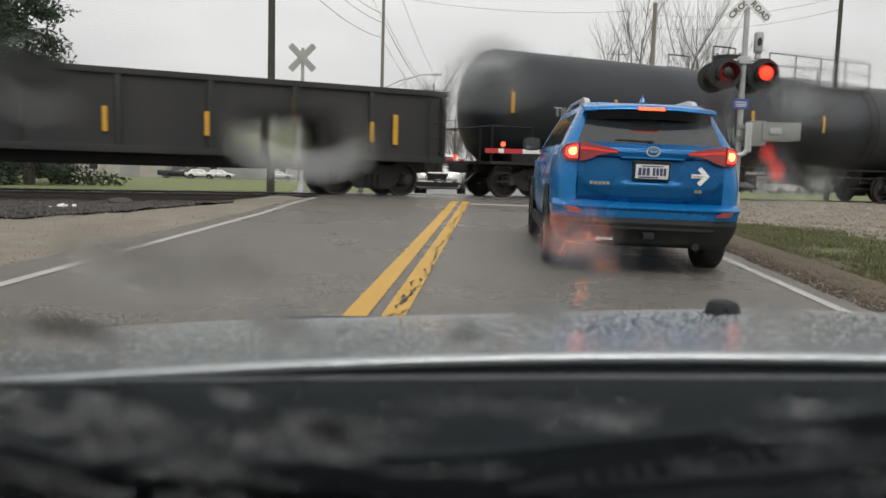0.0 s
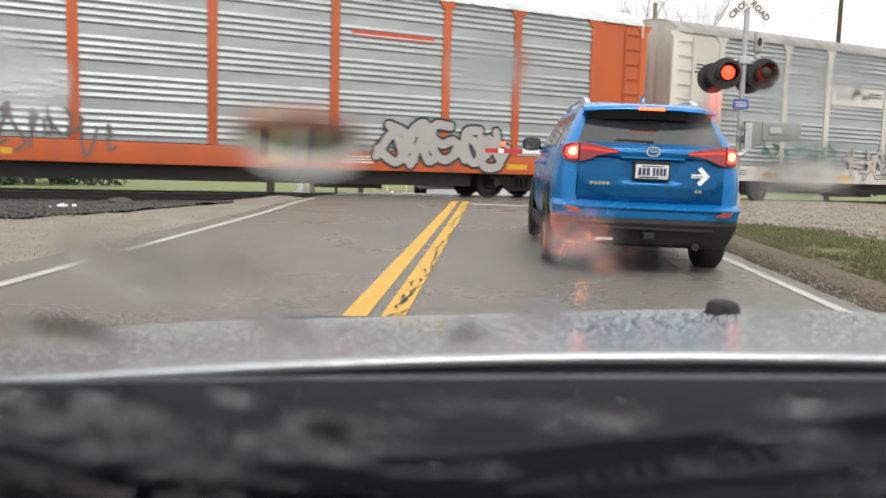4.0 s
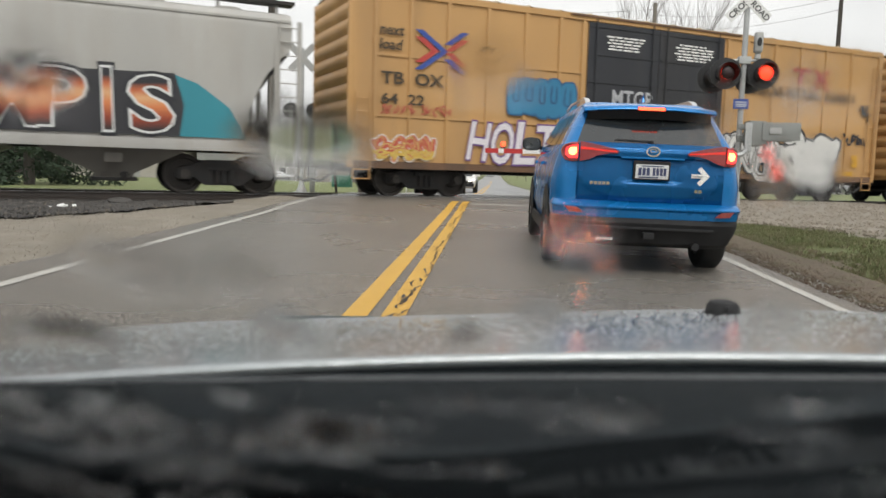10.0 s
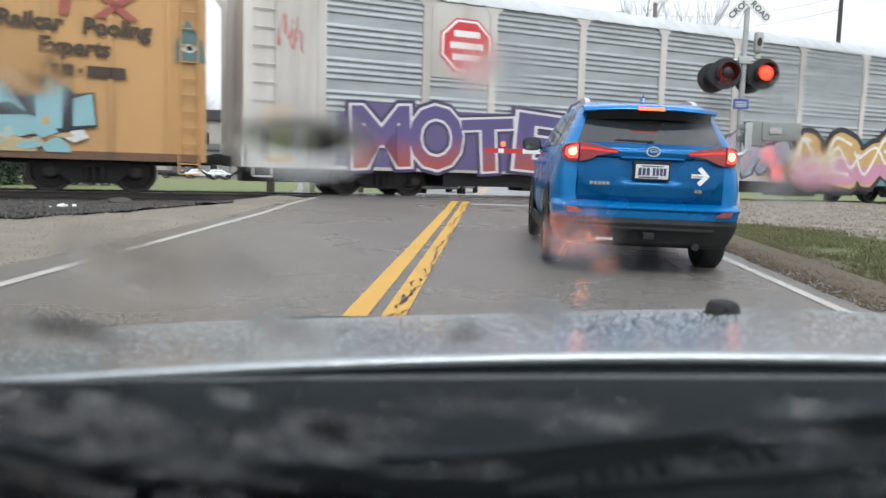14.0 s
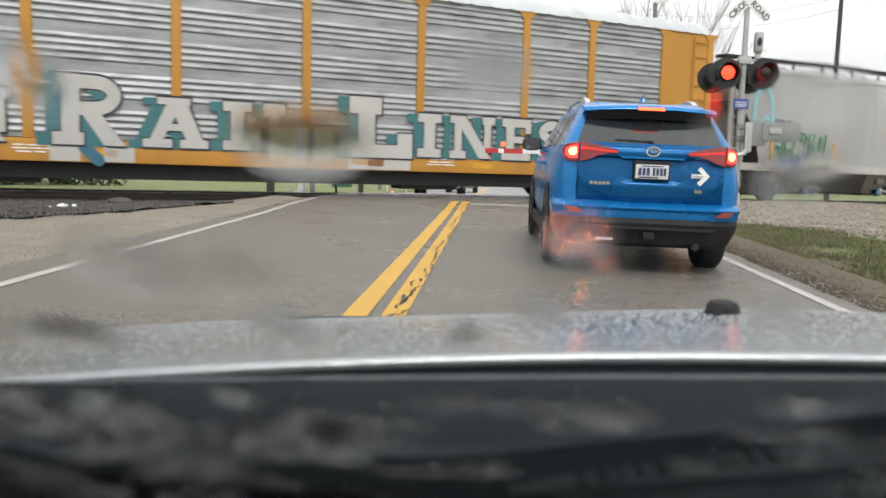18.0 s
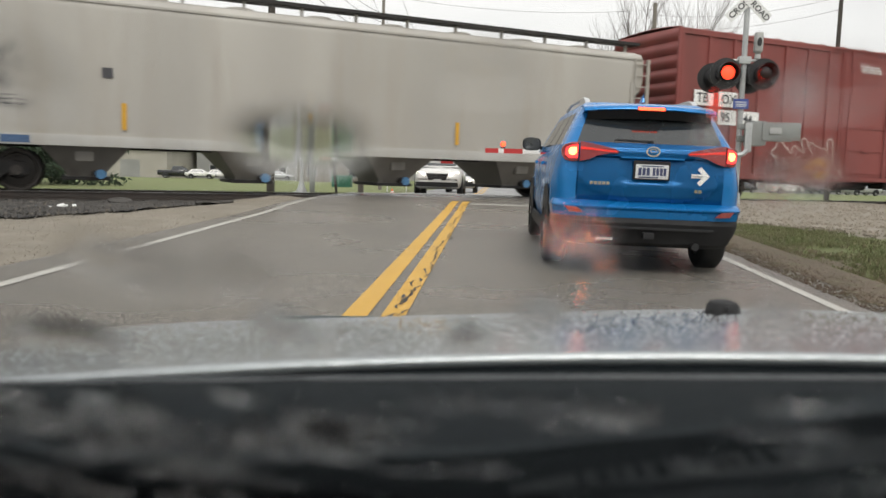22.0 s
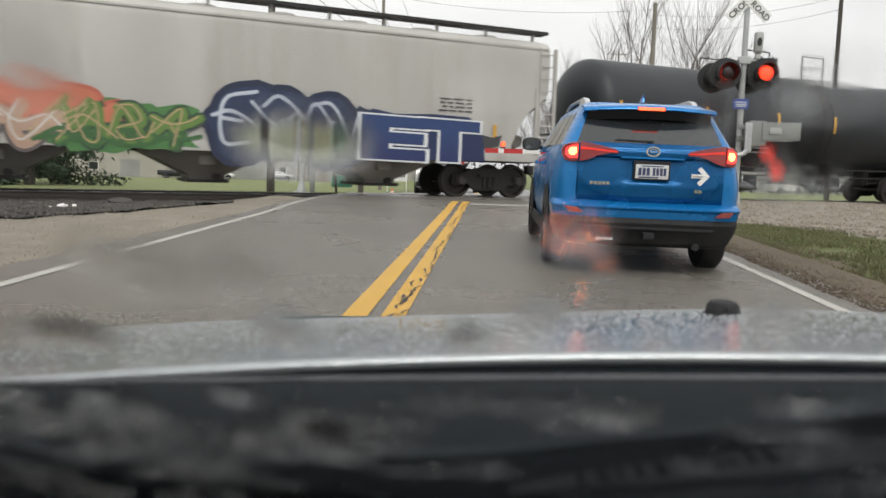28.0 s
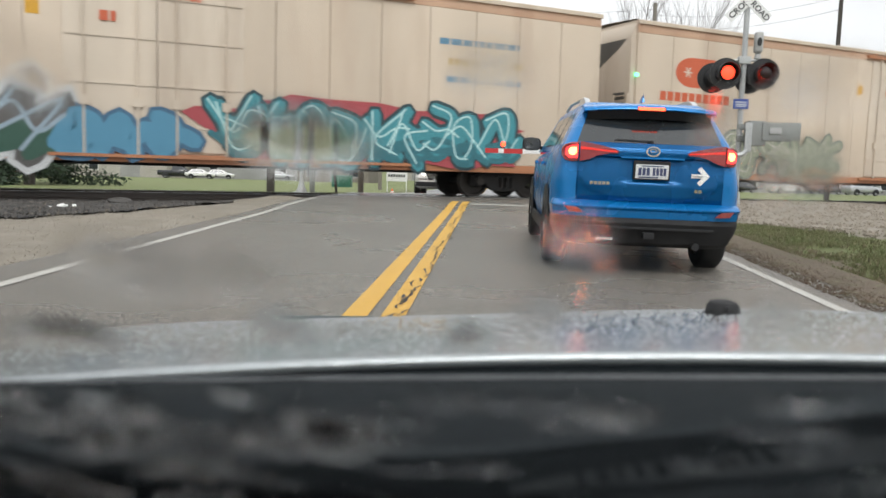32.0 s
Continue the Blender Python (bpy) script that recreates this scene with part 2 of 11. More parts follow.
M["shingle"] = mk("dark_shingle", (0.07, 0.068, 0.066), 0.85, big=1, fine=14, bump=0.2)
M["window_dark"] = mk("dark_window_pane", (0.03, 0.034, 0.038), 0.08, fine=14, bump=0.0)
M["wire"] = mk("black_cable", (0.02, 0.02, 0.02), 0.6, fine=14, bump=0.0)
# ---- mesh tools ----
def box(bm, x0, y0, z0, x1, y1, z1, bev=0.0, m=None):
    vs = [bm.verts.new((x, y, z)) for x in (x0, x1) for y in (y0, y1) for z in (z0, z1)]
    fs = [bm.faces.new([vs[i] for i in f]) for f in ((0, 1, 3, 2), (4, 6, 7, 5), (0, 4, 5, 1), (2, 3, 7, 6), (0, 2, 6, 4), (1, 5, 7, 3))]
    if bev:
        es = list({e for f in fs for e in f.edges})
        r = bmesh.ops.bevel(bm, geom=es, offset=bev, segments=2, affect="EDGES", profile=0.7)
        vs = list({v for f in r["faces"] for v in f.verts} | {v for v in vs if v.is_valid})
    if m is not None:
        bmesh.ops.transform(bm, matrix=m, verts=[v for v in vs if v.is_valid])
    return vs


def tube(bm, p0, p1, r0, r1=None, seg=8, caps=True):
    p0, p1 = Vector(p0), Vector(p1)
    r1 = r0 if r1 is None else r1
    q = (p1 - p0).to_track_quat("Z", "Y")
    rings = []
    for p, r in ((p0, r0), (p1, r1)):
        rings.append([bm.verts.new(p + q @ Vector((r * math.cos(2 * math.pi * i / seg), r * math.sin(2 * math.pi * i / seg), 0))) for i in range(seg)])
    for i in range(seg):
        bm.faces.new((rings[0][i], rings[0][(i + 1) % seg], rings[1][(i + 1) % seg], rings[1][i]))
    if caps:
        bm.faces.new(rings[0][::-1])
        bm.faces.new(rings[1])
    return rings


def loft(bm, rings, closed=True, cap0=True, cap1=True):
    vr = [[bm.verts.new(p) for p in r] for r in rings]
    k = len(vr[0])
    for a, b in zip(vr, vr[1:]):
        for i in range(k if closed else k - 1):
            bm.faces.new((a[i], a[(i + 1) % k], b[(i + 1) % k], b[i]))
    if cap0 and closed:
        bm.faces.new(vr[0][::-1])
    if cap1 and closed:
        bm.faces.new(vr[-1])
    return vr


def poly(bm, pts, back=None):
    """A flat face, or with back (a vector) a slab of that thickness."""
    a = [bm.verts.new(p) for p in pts]
    bm.faces.new(a)
    if back is not None:
        b = [bm.verts.new(Vector(p) + Vector(back)) for p in pts]
        bm.faces.new(b[::-1])
        for i in range(len(a)):
            j = (i + 1) % len(a)
            bm.faces.new((a[j], a[i], b[i], b[j]))


def disc(bm, c, axis, r, seg=20, depth=0.0):
    c, ax = Vector(c), Vector(axis).normalized()
    tube(bm, c - ax * depth / 2 if depth else c - ax * 0.001, c + ax * depth / 2 if depth else c + ax * 0.001, r, seg=seg)


def finish(name, bm, mat, angle=35.0):
    me = bpy.data.meshes.new(name)
    bmesh.ops.recalc_face_normals(bm, faces=bm.faces[:])
    bm.to_mesh(me)
    bm.free()
    me.materials.append(mat)
    if angle:
        me.shade_smooth()
        me.set_sharp_from_angle(angle=radians(angle))
    return me


def part(name, bm, mat, parent, label="", m=None, angle=35.0):
    """Links a bmesh (or a ready mesh) as one mesh object under a thing or a part."""
    me = finish(name, bm, mat, angle) if isinstance(bm, bmesh.types.BMesh) else bm
    ob = new(name, me)
    ob.parent = parent
    if m is not None:
        ob.matrix_basis = m
    return tagged(ob, label)


def thing(name, label, category, m=None, group="", kind="", bm=None, mat=None, angle=35.0):
    ob = new(name, finish(name, bm, mat, angle) if bm else None)
    if m is not None:
        ob.matrix_basis = m
    return tagged(ob, label, category, group, kind)


def letters(parent, name, text, size, m, mat, bold=0.0, thick=0.003, label="", shear=0.0, align="LEFT", squash=1.0):
    """Lettering in the built-in font, as a thin mesh; m places its lower left corner, text in the local xy plane."""
    cu = bpy.data.curves.new(name, "FONT")
    cu.body, cu.size, cu.offset, cu.extrude, cu.shear, cu.align_x = text, size, bold, thick, shear, align
    cu.resolution_u = 3
    tmp = bpy.data.objects.new(name, cu)
    scene.collection.objects.link(tmp)
    me = bpy.data.meshes.new_from_object(tmp.evaluated_get(bpy.context.evaluated_depsgraph_get()))
    bpy.data.objects.remove(tmp)
    me.materials.clear()
    me.materials.append(mat)
    return part(name, me, mat, parent, label, m @ Matrix.Diagonal((squash, 1, 1, 1)))


def smooth_step(a, b, x):
    t = min(1.0, max(0.0, (x - a) / (b - a)))
    return t * t * (3 - 2 * t)
# ---- ground, road and track ----
def track_sq(x, y):
    return (x + 4.95) * 0.8797 + (y - 20.44) * 0.4755, -(x + 4.95) * 0.4755 + (y - 20.44) * 0.8797


def ground_z(x, y):
    s, q = track_sq(x, y)
    # beside the road the ground drops a little below the rails
    top = 0.385 - 0.19 * smooth_step(0.2, 2.2, -4.4 - x) - 0.12 * smooth_step(0.2, 1.6, x - 3.1)
    if q > 0:
        far = float(np.interp(q, (0, 2.5, 7.5, 20, 55, 115, 210, 420, 900), (0.385, 0.37, 0.17, -0.11, -0.5, -1.2, -1.15, 0.3, 2.0)))
        return min(far, top)
    z = 0.0205 * max(y, -30.0)
    if z > 0.36:
        z = 0.36 + 0.025 * (1 - math.exp(-(z - 0.36) / 0.025))
    t = smooth_step(-7.0, -2.0, q)
    return z * (1 - t) + top * t


def sheet(name, xs, ys, off, mat, keep=None, bumpy=0.0, label="", category="", kind="structure"):
    """A sheet that follows the ground at the height off above it."""
    verts, faces = [], []
    for y in ys:
        for x in xs:
            h = bumpy * (noise.noise((x * 0.9, y * 0.9, 3.1)) + 0.5 * noise.noise((x * 2.7, y * 2.7, 7.7))) if bumpy else 0.0
            verts.append((x, y, ground_z(x, y) + off + h))
    w = len(xs)
    for j in range(len(ys) - 1):
        for i in range(w - 1):
            if keep is None or keep((xs[i] + xs[i + 1]) / 2, (ys[j] + ys[j + 1]) / 2):
                faces.append((j * w + i, j * w + i + 1, (j + 1) * w + i + 1, (j + 1) * w + i))
    me = bpy.data.meshes.new(name)
    me.from_pydata(verts, [], faces)
    me.materials.append(mat)
    me.shade_smooth()
    ob = new(name, me)
    return tagged(ob, label, category, "", kind)


def spread(lo, hi, a, b, step, growth=1.35):
    """Grid lines from lo to hi: step apart between a and b, and wider and wider outside."""
    mid = list(np.arange(a, b + step / 2, step))
    left, d, x = [], step, mid[0]
    while x > lo:
        d *= growth
        x = max(lo, x - d)
        left.append(x)
    right, d, x = [], step, mid[-1]
    while x < hi:
        d *= growth
        x = min(hi, x + d)
        right.append(x)
    return [float(v) for v in left[::-1] + mid + right]


def wob(x, y, k=0.6):
    return noise.noise((x * k, y * k, 0.3)) + 0.5 * noise.noise((x * k * 3, y * k * 3, 1.3))


def bank_edge(s):
    return float(np.interp(s, (-30, -12, -6.4, -4.9, -3.9, -2.4, -0.5), (-7.0, -7.6, -7.4, -6.2, -4.8, -2.5, -1.0)))


sheet("ground", spread(-2200, 2200, -40, 40, 1.0), spread(-1200, 3000, -14, 60, 1.0), -0.06, M["grass"], label="grassy ground that falls away gently beyond the railway", category="ground")
sheet("far_lawn", spread(-300, 300, -40, 40, 2.0), spread(18, 500, 22, 60, 1.0), -0.046, M["lawn"], keep=lambda x, y: track_sq(x, y)[1] > 4.2 + 0.5 * wob(x, y) and not -5.2 < x < 3.9, label="green mown lawn beyond the railway", category="grass")
ROAD_Y = [float(v) for v in np.arange(-14, 27.01, 0.5)]
sheet("road", [-4.3, -3.2, -2.1, -1.0, 0.0, 1.0, 2.0, 2.95, 3.20], ROAD_Y, 0.008, M["asphalt"], label="wet dark asphalt road rising to the crossing", category="road")
sheet("far_road", [-4.3, -2.0, 0.0, 2.95], [float(v) for v in np.arange(27, 60, 1.0)] + [float(v) for v in range(60, 900, 20)], 0.008, M["far_asphalt"], label="pale wet road running straight away beyond the crossing", category="road")
sheet("gravel_shoulder", [float(v) for v in np.arange(-45, -3.8, 0.6)], [float(v) for v in np.arange(-8, 26, 0.6)], -0.022, M["gravel"],
      keep=lambda x, y: track_sq(x, y)[1] < -2.0 + 0.5 * wob(x, y), bumpy=0.016, label="tan gravel lot beside the road", category="gravel")
sheet("dark_ballast_bank", [float(v) for v in np.arange(-45, -3.6, 0.35)], [float(v) for v in np.arange(-4, 22, 0.35)], 0.012, M["ballast"],
      keep=lambda x, y: bank_edge(track_sq(x, y)[0]) + 0.35 * wob(x, y, 0.8) < track_sq(x, y)[1] < -1.0 and x < -4.6, bumpy=0.05, label="dark crushed-stone ballast beside the rails", category="gravel")
sheet("verge_dirt", [float(v) for v in np.arange(2.9, 7.0, 0.2)], [float(v) for v in np.arange(-8, 21, 0.25)], -0.02, M["dirt"],
      keep=lambda x, y: x < 3.7 + 0.8 * wob(x, y) + 0.06 * max(0, 12 - y) * 2.0, bumpy=0.03, label="bare brown dirt along the road edge", category="dirt")
sheet("dirt_fringe", [float(v) for v in np.arange(2.70, 3.70, 0.03)], [float(v) for v in np.arange(3, 18, 0.05)], 0.0125, M["dirt"],
      keep=lambda x, y: x > 3.02 + 0.13 * wob(x, y, 2.2) + 0.10 * wob(x, y, 9.0) and x < 3.62, label="brown dirt and leaf litter crumbling over the road edge", category="dirt")
def mound_rise(x, y):
    s, q = track_sq(x, y)
    return (0.17 - 0.10 * smooth_step(8.5, 13.0, x)) * smooth_step(-11.0, -5.8, q) * (1 - smooth_step(-4.6, -2.4, q)) * smooth_step(3.2, 4.6, x)


def mound_edge(x):
    return 14.9 - 1.1 * min(max(x - 4.3, -1.0), 1.9)


mx_ = [float(v) for v in np.arange(3.3, 30, 0.22)]
my_ = [float(v) for v in np.arange(12, 44, 0.22)]
verts, faces = [], []
for y in my_:
    for x in mx_:
        h_ = 0.035 * wob(x, y, 1.3) + 0.02 * noise.noise((x * 7, y * 7, 2.0))
        inside = y - mound_edge(x) - 0.9 * wob(x, y, 0.9)
        verts.append((x, y, ground_z(x, y) - 0.075 + 0.09 * smooth_step(-0.1, 0.7, inside) + h_ * smooth_step(-0.1, 0.5, inside) + mound_rise(x, y)))
for j in range(len(my_) - 1):
    for i in range(len(mx_) - 1):
        xm, ym = mx_[i] + 0.11, my_[j] + 0.11
        if ym > mound_edge(xm) + 0.9 * wob(xm, ym, 0.9) and track_sq(xm, ym)[1] < -1.1:
            k = j * len(mx_) + i
            faces.append((k, k + 1, k + 1 + len(mx_), k + len(mx_)))
me = bpy.data.meshes.new("gravel_mound")
me.from_pydata(verts, [], faces)
me.materials.append(M["gravel"])
me.shade_smooth()
tagged(new("gravel_mound", me), "pale gravel mound beside the rails", "gravel", "", "structure")


def crossing_gravel(name, s0, s1, q0, q1, up):
    """A low uneven bed of pale gravel along the rails, beside the road."""
    vs, fs = [], []
    ns, nq = int((s1 - s0) / 0.2), int((q1 - q0) / 0.2)
    for j in range(nq + 1):
        for i in range(ns + 1):
            a, b = s0 + (s1 - s0) * i / ns, q0 + (q1 - q0) * j / nq
            x, y = -4.95 + a * 0.8797 - b * 0.4755, 20.44 + a * 0.4755 + b * 0.8797
            edge = min(1.0, 1.4 * min(i, ns - i) / ns + 0.02, 3.2 * min(j, nq - j) / nq + 0.02)
            vs.append((x, y, ground_z(x, y) - 0.05 + (0.05 + up) * smooth_step(0, 0.6, edge) * (1 + 0.35 * wob(x, y, 1.6))))
    for j in range(nq):
        for i in range(ns):
            k = j * (ns + 1) + i
            fs.append((k, k + 1, k + ns + 2, k + ns + 1))
    me = bpy.data.meshes.new(name)
    me.from_pydata(vs, [], fs)
    me.materials.append(M["gravel"])
    me.shade_smooth()
    tagged(new(name, me), "pale gravel bed beside the crossing", "gravel", "", "structure")


crossing_gravel("crossing_gravel", -4.6, -0.1, 1.0, 3.4, 0.10)
crossing_gravel("crossing_gravel", -3.2, -0.2, -2.6, -0.95, 0.05)


def line_strip(name, x, w, y0, y1, mat, label, dy=0.5, off=0.0135):
    ys = list(np.arange(y0, y1 + dy / 2, dy))
    ob = sheet(name, [x - w / 2, x, x + w / 2], [float(v) for v in ys], off, mat, label=label, category="road line")
    return ob


line_strip("yellow_line", -0.892, 0.165, -14.0, 18.6, M["yellow_line"], "solid yellow centre line")
line_strip("yellow_line", -0.640, 0.160, -14.0, 18.7, M["yellow_line"], "solid yellow centre line with black cracks")
bm = bmesh.new()
loft(bm, [[(-3.555 - 0.0308 * y - 0.06, y, ground_z(-3.9, y) + 0.0135), (-3.555 - 0.0308 * y + 0.06, y, ground_z(-3.9, y) + 0.0135)] for y in np.arange(-14.0, 18.1, 0.5)], closed=False)
thing("edge_line", "white edge line", "road line", kind="structure", bm=bm, mat=M["white_line"], angle=0)
line_strip("edge_line", 2.627, 0.10, -14.0, 17.0, M["white_line"], "white edge line")
line_strip("yellow_line", -0.93, 0.12, 29.0, 220.0, M["yellow_line"], "far yellow centre line", 2.0)
line_strip("yellow_line", -0.66, 0.12, 29.0, 220.0, M["yellow_line"], "far yellow centre line", 2.0)
sheet("stop_line", [float(v) for v in np.arange(-0.52, 2.6, 0.5)], [17.25, 17.6], 0.0135, M["white_line"], label="white stop line before the gate", category="road line")

# cracks and tar lines
rc = random.Random(5)
crack = bmesh.new()
def crack_run(x, y, dx, dy, n, w, jit):
    last = None
    for i in range(n):
        z = ground_z(x, y) + 0.0165
        ww = w * rc.uniform(0.3, 1.6)
        a, b = crack.verts.new((x - ww, y, z)), crack.verts.new((x + ww, y, z))
        if last:
            crack.faces.new((last[0], last[1], b, a))
        last = (a, b)
        x += dx + rc.uniform(-jit, jit)
        y += dy * rc.uniform(0.6, 1.4)
for y in np.arange(4.4, 17.5, 0.24):
    crack_run(-0.605 + 0.03 * math.sin(y * 1.9) + rc.uniform(-0.03, 0.03), y, 0.0, 0.030, rc.randint(7, 13), 0.0085, 0.014)
for x0_, y0_ in ((-0.655, 5.05), (-0.64, 5.5), (-0.66, 5.75)):
    crack_run(x0_, y0_, 0.004, 0.03, 6, 0.018, 0.02)
for k in range(4):
    crack_run(-0.80 + 0.03 * k, 9.05 + 0.02 * k, 0.05, 0.006, 4, 0.012, 0.01)
for k in range(12):
    crack_run(rc.uniform(-3.8, 2.4), rc.uniform(7.5, 17), rc.uniform(-0.02, 0.02), 0.07, rc.randint(4, 12), 0.004, 0.02)
thing("asphalt_crack", "thin black cracks in the road surface", "crack", kind="stuff", bm=crack, mat=M["black"], angle=0)

# rails, ties and the crossing
trk_bm = bmesh.new()
prof = [(-3.4, -0.50), (-1.75, -0.175), (-0.6, -0.19), (0.6, -0.19), (1.75, -0.175), (3.4, -0.50)]
loft(trk_bm, [[(x, y, z) for y, z in prof] for x in np.arange(-420, 421, 20.0)], closed=False)
track = thing("railway_track", "single railway track on dark ballast", "railway track", TRK, kind="structure", bm=trk_bm, mat=M["ballast"], angle=0)
for side in (-1, 1):
    bm = bmesh.new()
    c = side * 0.755
    pr = [(c - 0.07, -0.175), (c + 0.07, -0.175), (c + 0.07, -0.16), (c + 0.012, -0.14), (c + 0.012, -0.045), (c + 0.036, -0.035), (c + 0.036, -0.006), (c - 0.036, -0.006), (c - 0.036, -0.035), (c - 0.012, -0.045), (c - 0.012, -0.14), (c - 0.07, -0.16)]
    loft(bm, [[(x, y, z) for y, z in pr] for x in (-420, 420)])
    rail_ob = part("rail", bm, M["rail"], track, "brown steel rail")
    bm = bmesh.new()
    box(bm, -420, c - 0.034, -0.006, 420, c + 0.034, 0.0)
    part("rail_head", bm, M["rail_top"], rail_ob, "polished running surface")
bm = bmesh.new()
box(bm, -0.115, -1.3, -0.33, 0.115, 1.3, -0.170, 0.012)
tie_me = finish("tie", bm, M["tie"])
for s in np.arange(-16, 40, 0.56):
    if not 0.2 < s < 9.2:
        part("tie", tie_me, M["tie"], track, m=pose(s, rc.uniform(-0.03, 0.03), rc.uniform(-0.004, 0.004), 0, 0, rc.uniform(-1, 1)))


# ---- loose stones and grass ----
def scatter_stones(name, mat, label, n, pick, lo, hi, seed):
    rr = random.Random(seed)
    base = np.array([(1, 0, 0), (-1, 0, 0), (0, 1, 0), (0, -1, 0), (0, 0, 1), (0, 0, -1)], float)
    tri = [(0, 2, 4), (2, 1, 4), (1, 3, 4), (3, 0, 4), (2, 0, 5), (1, 2, 5), (3, 1, 5), (0, 3, 5)]
    vs, fs = [], []
    while len(vs) < n * 6:
        x, y, up = pick(rr)
        r = rr.uniform(lo, hi)
        rot = np.array(Euler((rr.uniform(0, 6), rr.uniform(0, 6), rr.uniform(0, 6))).to_matrix())
        p = (base * np.array([r * rr.uniform(0.7, 1.3), r * rr.uniform(0.7, 1.2), r * rr.uniform(0.5, 1.0)])) @ rot.T
        k = len(vs)
        z = ground_z(x, y) + up + r * 0.15
        vs += [(x + a, y + b, z + c) for a, b, c in p]
        fs += [(k + a, k + b, k + c) for a, b, c in tri]
    me = bpy.data.meshes.new(name)
    me.from_pydata(vs, [], fs)
    me.materials.append(mat)
    return tagged(new(name, me), label, "stones", "", "stuff")


def on_track(s, q):
    return -4.95 + s * 0.8797 - q * 0.4755, 20.44 + s * 0.4755 + q * 0.8797


def bank_spot(r):
    s = r.uniform(-13, -1.0)
    return (*on_track(s, r.uniform(bank_edge(s) - 0.1, -1.0)), 0.012)


scatter_stones("ballast_stone", M["dark_stone"], "dark wet ballast stones", 9000, bank_spot, 0.016, 0.045, 1)
scatter_stones("ballast_stone", M["stone"], "pale ballast stones", 2200, bank_spot, 0.012, 0.032, 2)
scatter_stones("gravel_stone", M["pale_stone"], "loose tan gravel stones", 5200, lambda r: (r.uniform(-12, -4.3), r.uniform(6, 13.5), -0.012), 0.004, 0.012, 3)
def mound_spot(r):
    while True:
        x, y = r.uniform(3.5, 14), r.uniform(12.4, 24)
        if y > mound_edge(x) + 0.9 * wob(x, y, 0.9) - r.uniform(0, 0.7) and track_sq(x, y)[1] < -2:
            return x, y, 0.01 + mound_rise(x, y) + 0.03 * wob(x, y, 1.3)


scatter_stones("gravel_stone", M["stone"], "pale gravel stones on the mound", 11000, mound_spot, 0.014, 0.042, 4)
bm = bmesh.new()
bmesh.ops.create_icosphere(bm, subdivisions=2, radius=0.32)
for v in bm.verts:
    v.co = Vector((v.co.x * 0.95, v.co.y * 0.5, v.co.z * 0.30)) * (1 + 0.3 * noise.noise(v.co * 4))
thing("rock", "grey lump of broken stone on the ballast", "rock", pose(*on_track(-4.6, -2.1), 0.24), bm=bm, mat=M["dark_stone"])
bm = bmesh.new()
for k in range(7):
    box(bm, rc.uniform(-0.2, 0.15), rc.uniform(-0.1, 0.1), 0, rc.uniform(0.16, 0.22), rc.uniform(0.11, 0.16), rc.uniform(0.03, 0.07), m=pose(rc.uniform(-0.2, 0.2), rc.uniform(-0.1, 0.1), 0, rc.uniform(-20, 20), rc.uniform(-20, 20), rc.uniform(0, 180)) @ Matrix.Scale(0.42, 4))
thing("litter", "scraps of white paper litter on the ballast", "litter", pose(-7.55, 13.2, ground_z(-7.55, 13.2) + 0.03), bm=bm, mat=M["decal_white"])


def grass_blades(name, n, pick, h0, h1, seed, mat):
    rr = random.Random(seed)
    vs, fs = [], []
    for i in range(n):
        x, y = pick(rr)
        h, a, w = rr.uniform(h0, h1), rr.uniform(0, 6.28), rr.uniform(0.006, 0.013)
        dx, dy = math.cos(a) * w, math.sin(a) * w
        lx, ly = rr.uniform(-0.5, 0.5) * h, rr.uniform(-0.5, 0.5) * h
        z, k = ground_z(x, y) - 0.03, len(vs)
        vs += [(x - dx, y - dy, z), (x + dx, y + dy, z), (x + lx * 0.4 + dx * 0.7, y + ly * 0.4 + dy * 0.7, z + h * 0.6), (x + lx * 0.4 - dx * 0.7, y + ly * 0.4 - dy * 0.7, z + h * 0.6), (x + lx, y + ly, z + h)]
        fs += [(k, k + 1, k + 2, k + 3), (k + 3, k + 2, k + 4)]
    me = bpy.data.meshes.new(name)
    me.from_pydata(vs, [], fs)
    me.materials.append(mat)
    return tagged(new(name, me), "short spring grass with dry stalks", "grass", "", "stuff")


def verge_spot(r):
    while True:
        x, y = r.uniform(3.1, 11), r.uniform(6.5, 15.5)
        s, q = track_sq(x, y)
        if y < mound_edge(x) + 0.9 * wob(x, y, 0.9) + r.uniform(0, 0.5) and x > 3.34 + 0.30 * wob(x, y, 1.0) + r.uniform(-0.2, 0.5) and noise.noise((x * 0.9, y * 0.9, 9)) > -0.05 + r.uniform(-0.45, 0.25):
            return x, y


def dirt_spot(r):
    while True:
        x, y = r.uniform(3.1, 4.6), r.uniform(5.5, 16)
        if x < 4.0 + 0.6 * wob(x, y, 1.0) + 0.05 * max(0, 12 - y) and noise.noise((x * 1.4, y * 1.4, 4)) > r.uniform(-0.6, 0.35):
            return x, y


def litter_spot(r):
    y = r.uniform(4.5, 16)
    return 2.84 + 0.05 * wob(2.9, y, 1.6) + abs(r.gauss(0, 0.24)), y


def crumb_spot(r):
    x, y = litter_spot(r)
    return x, y, 0.013


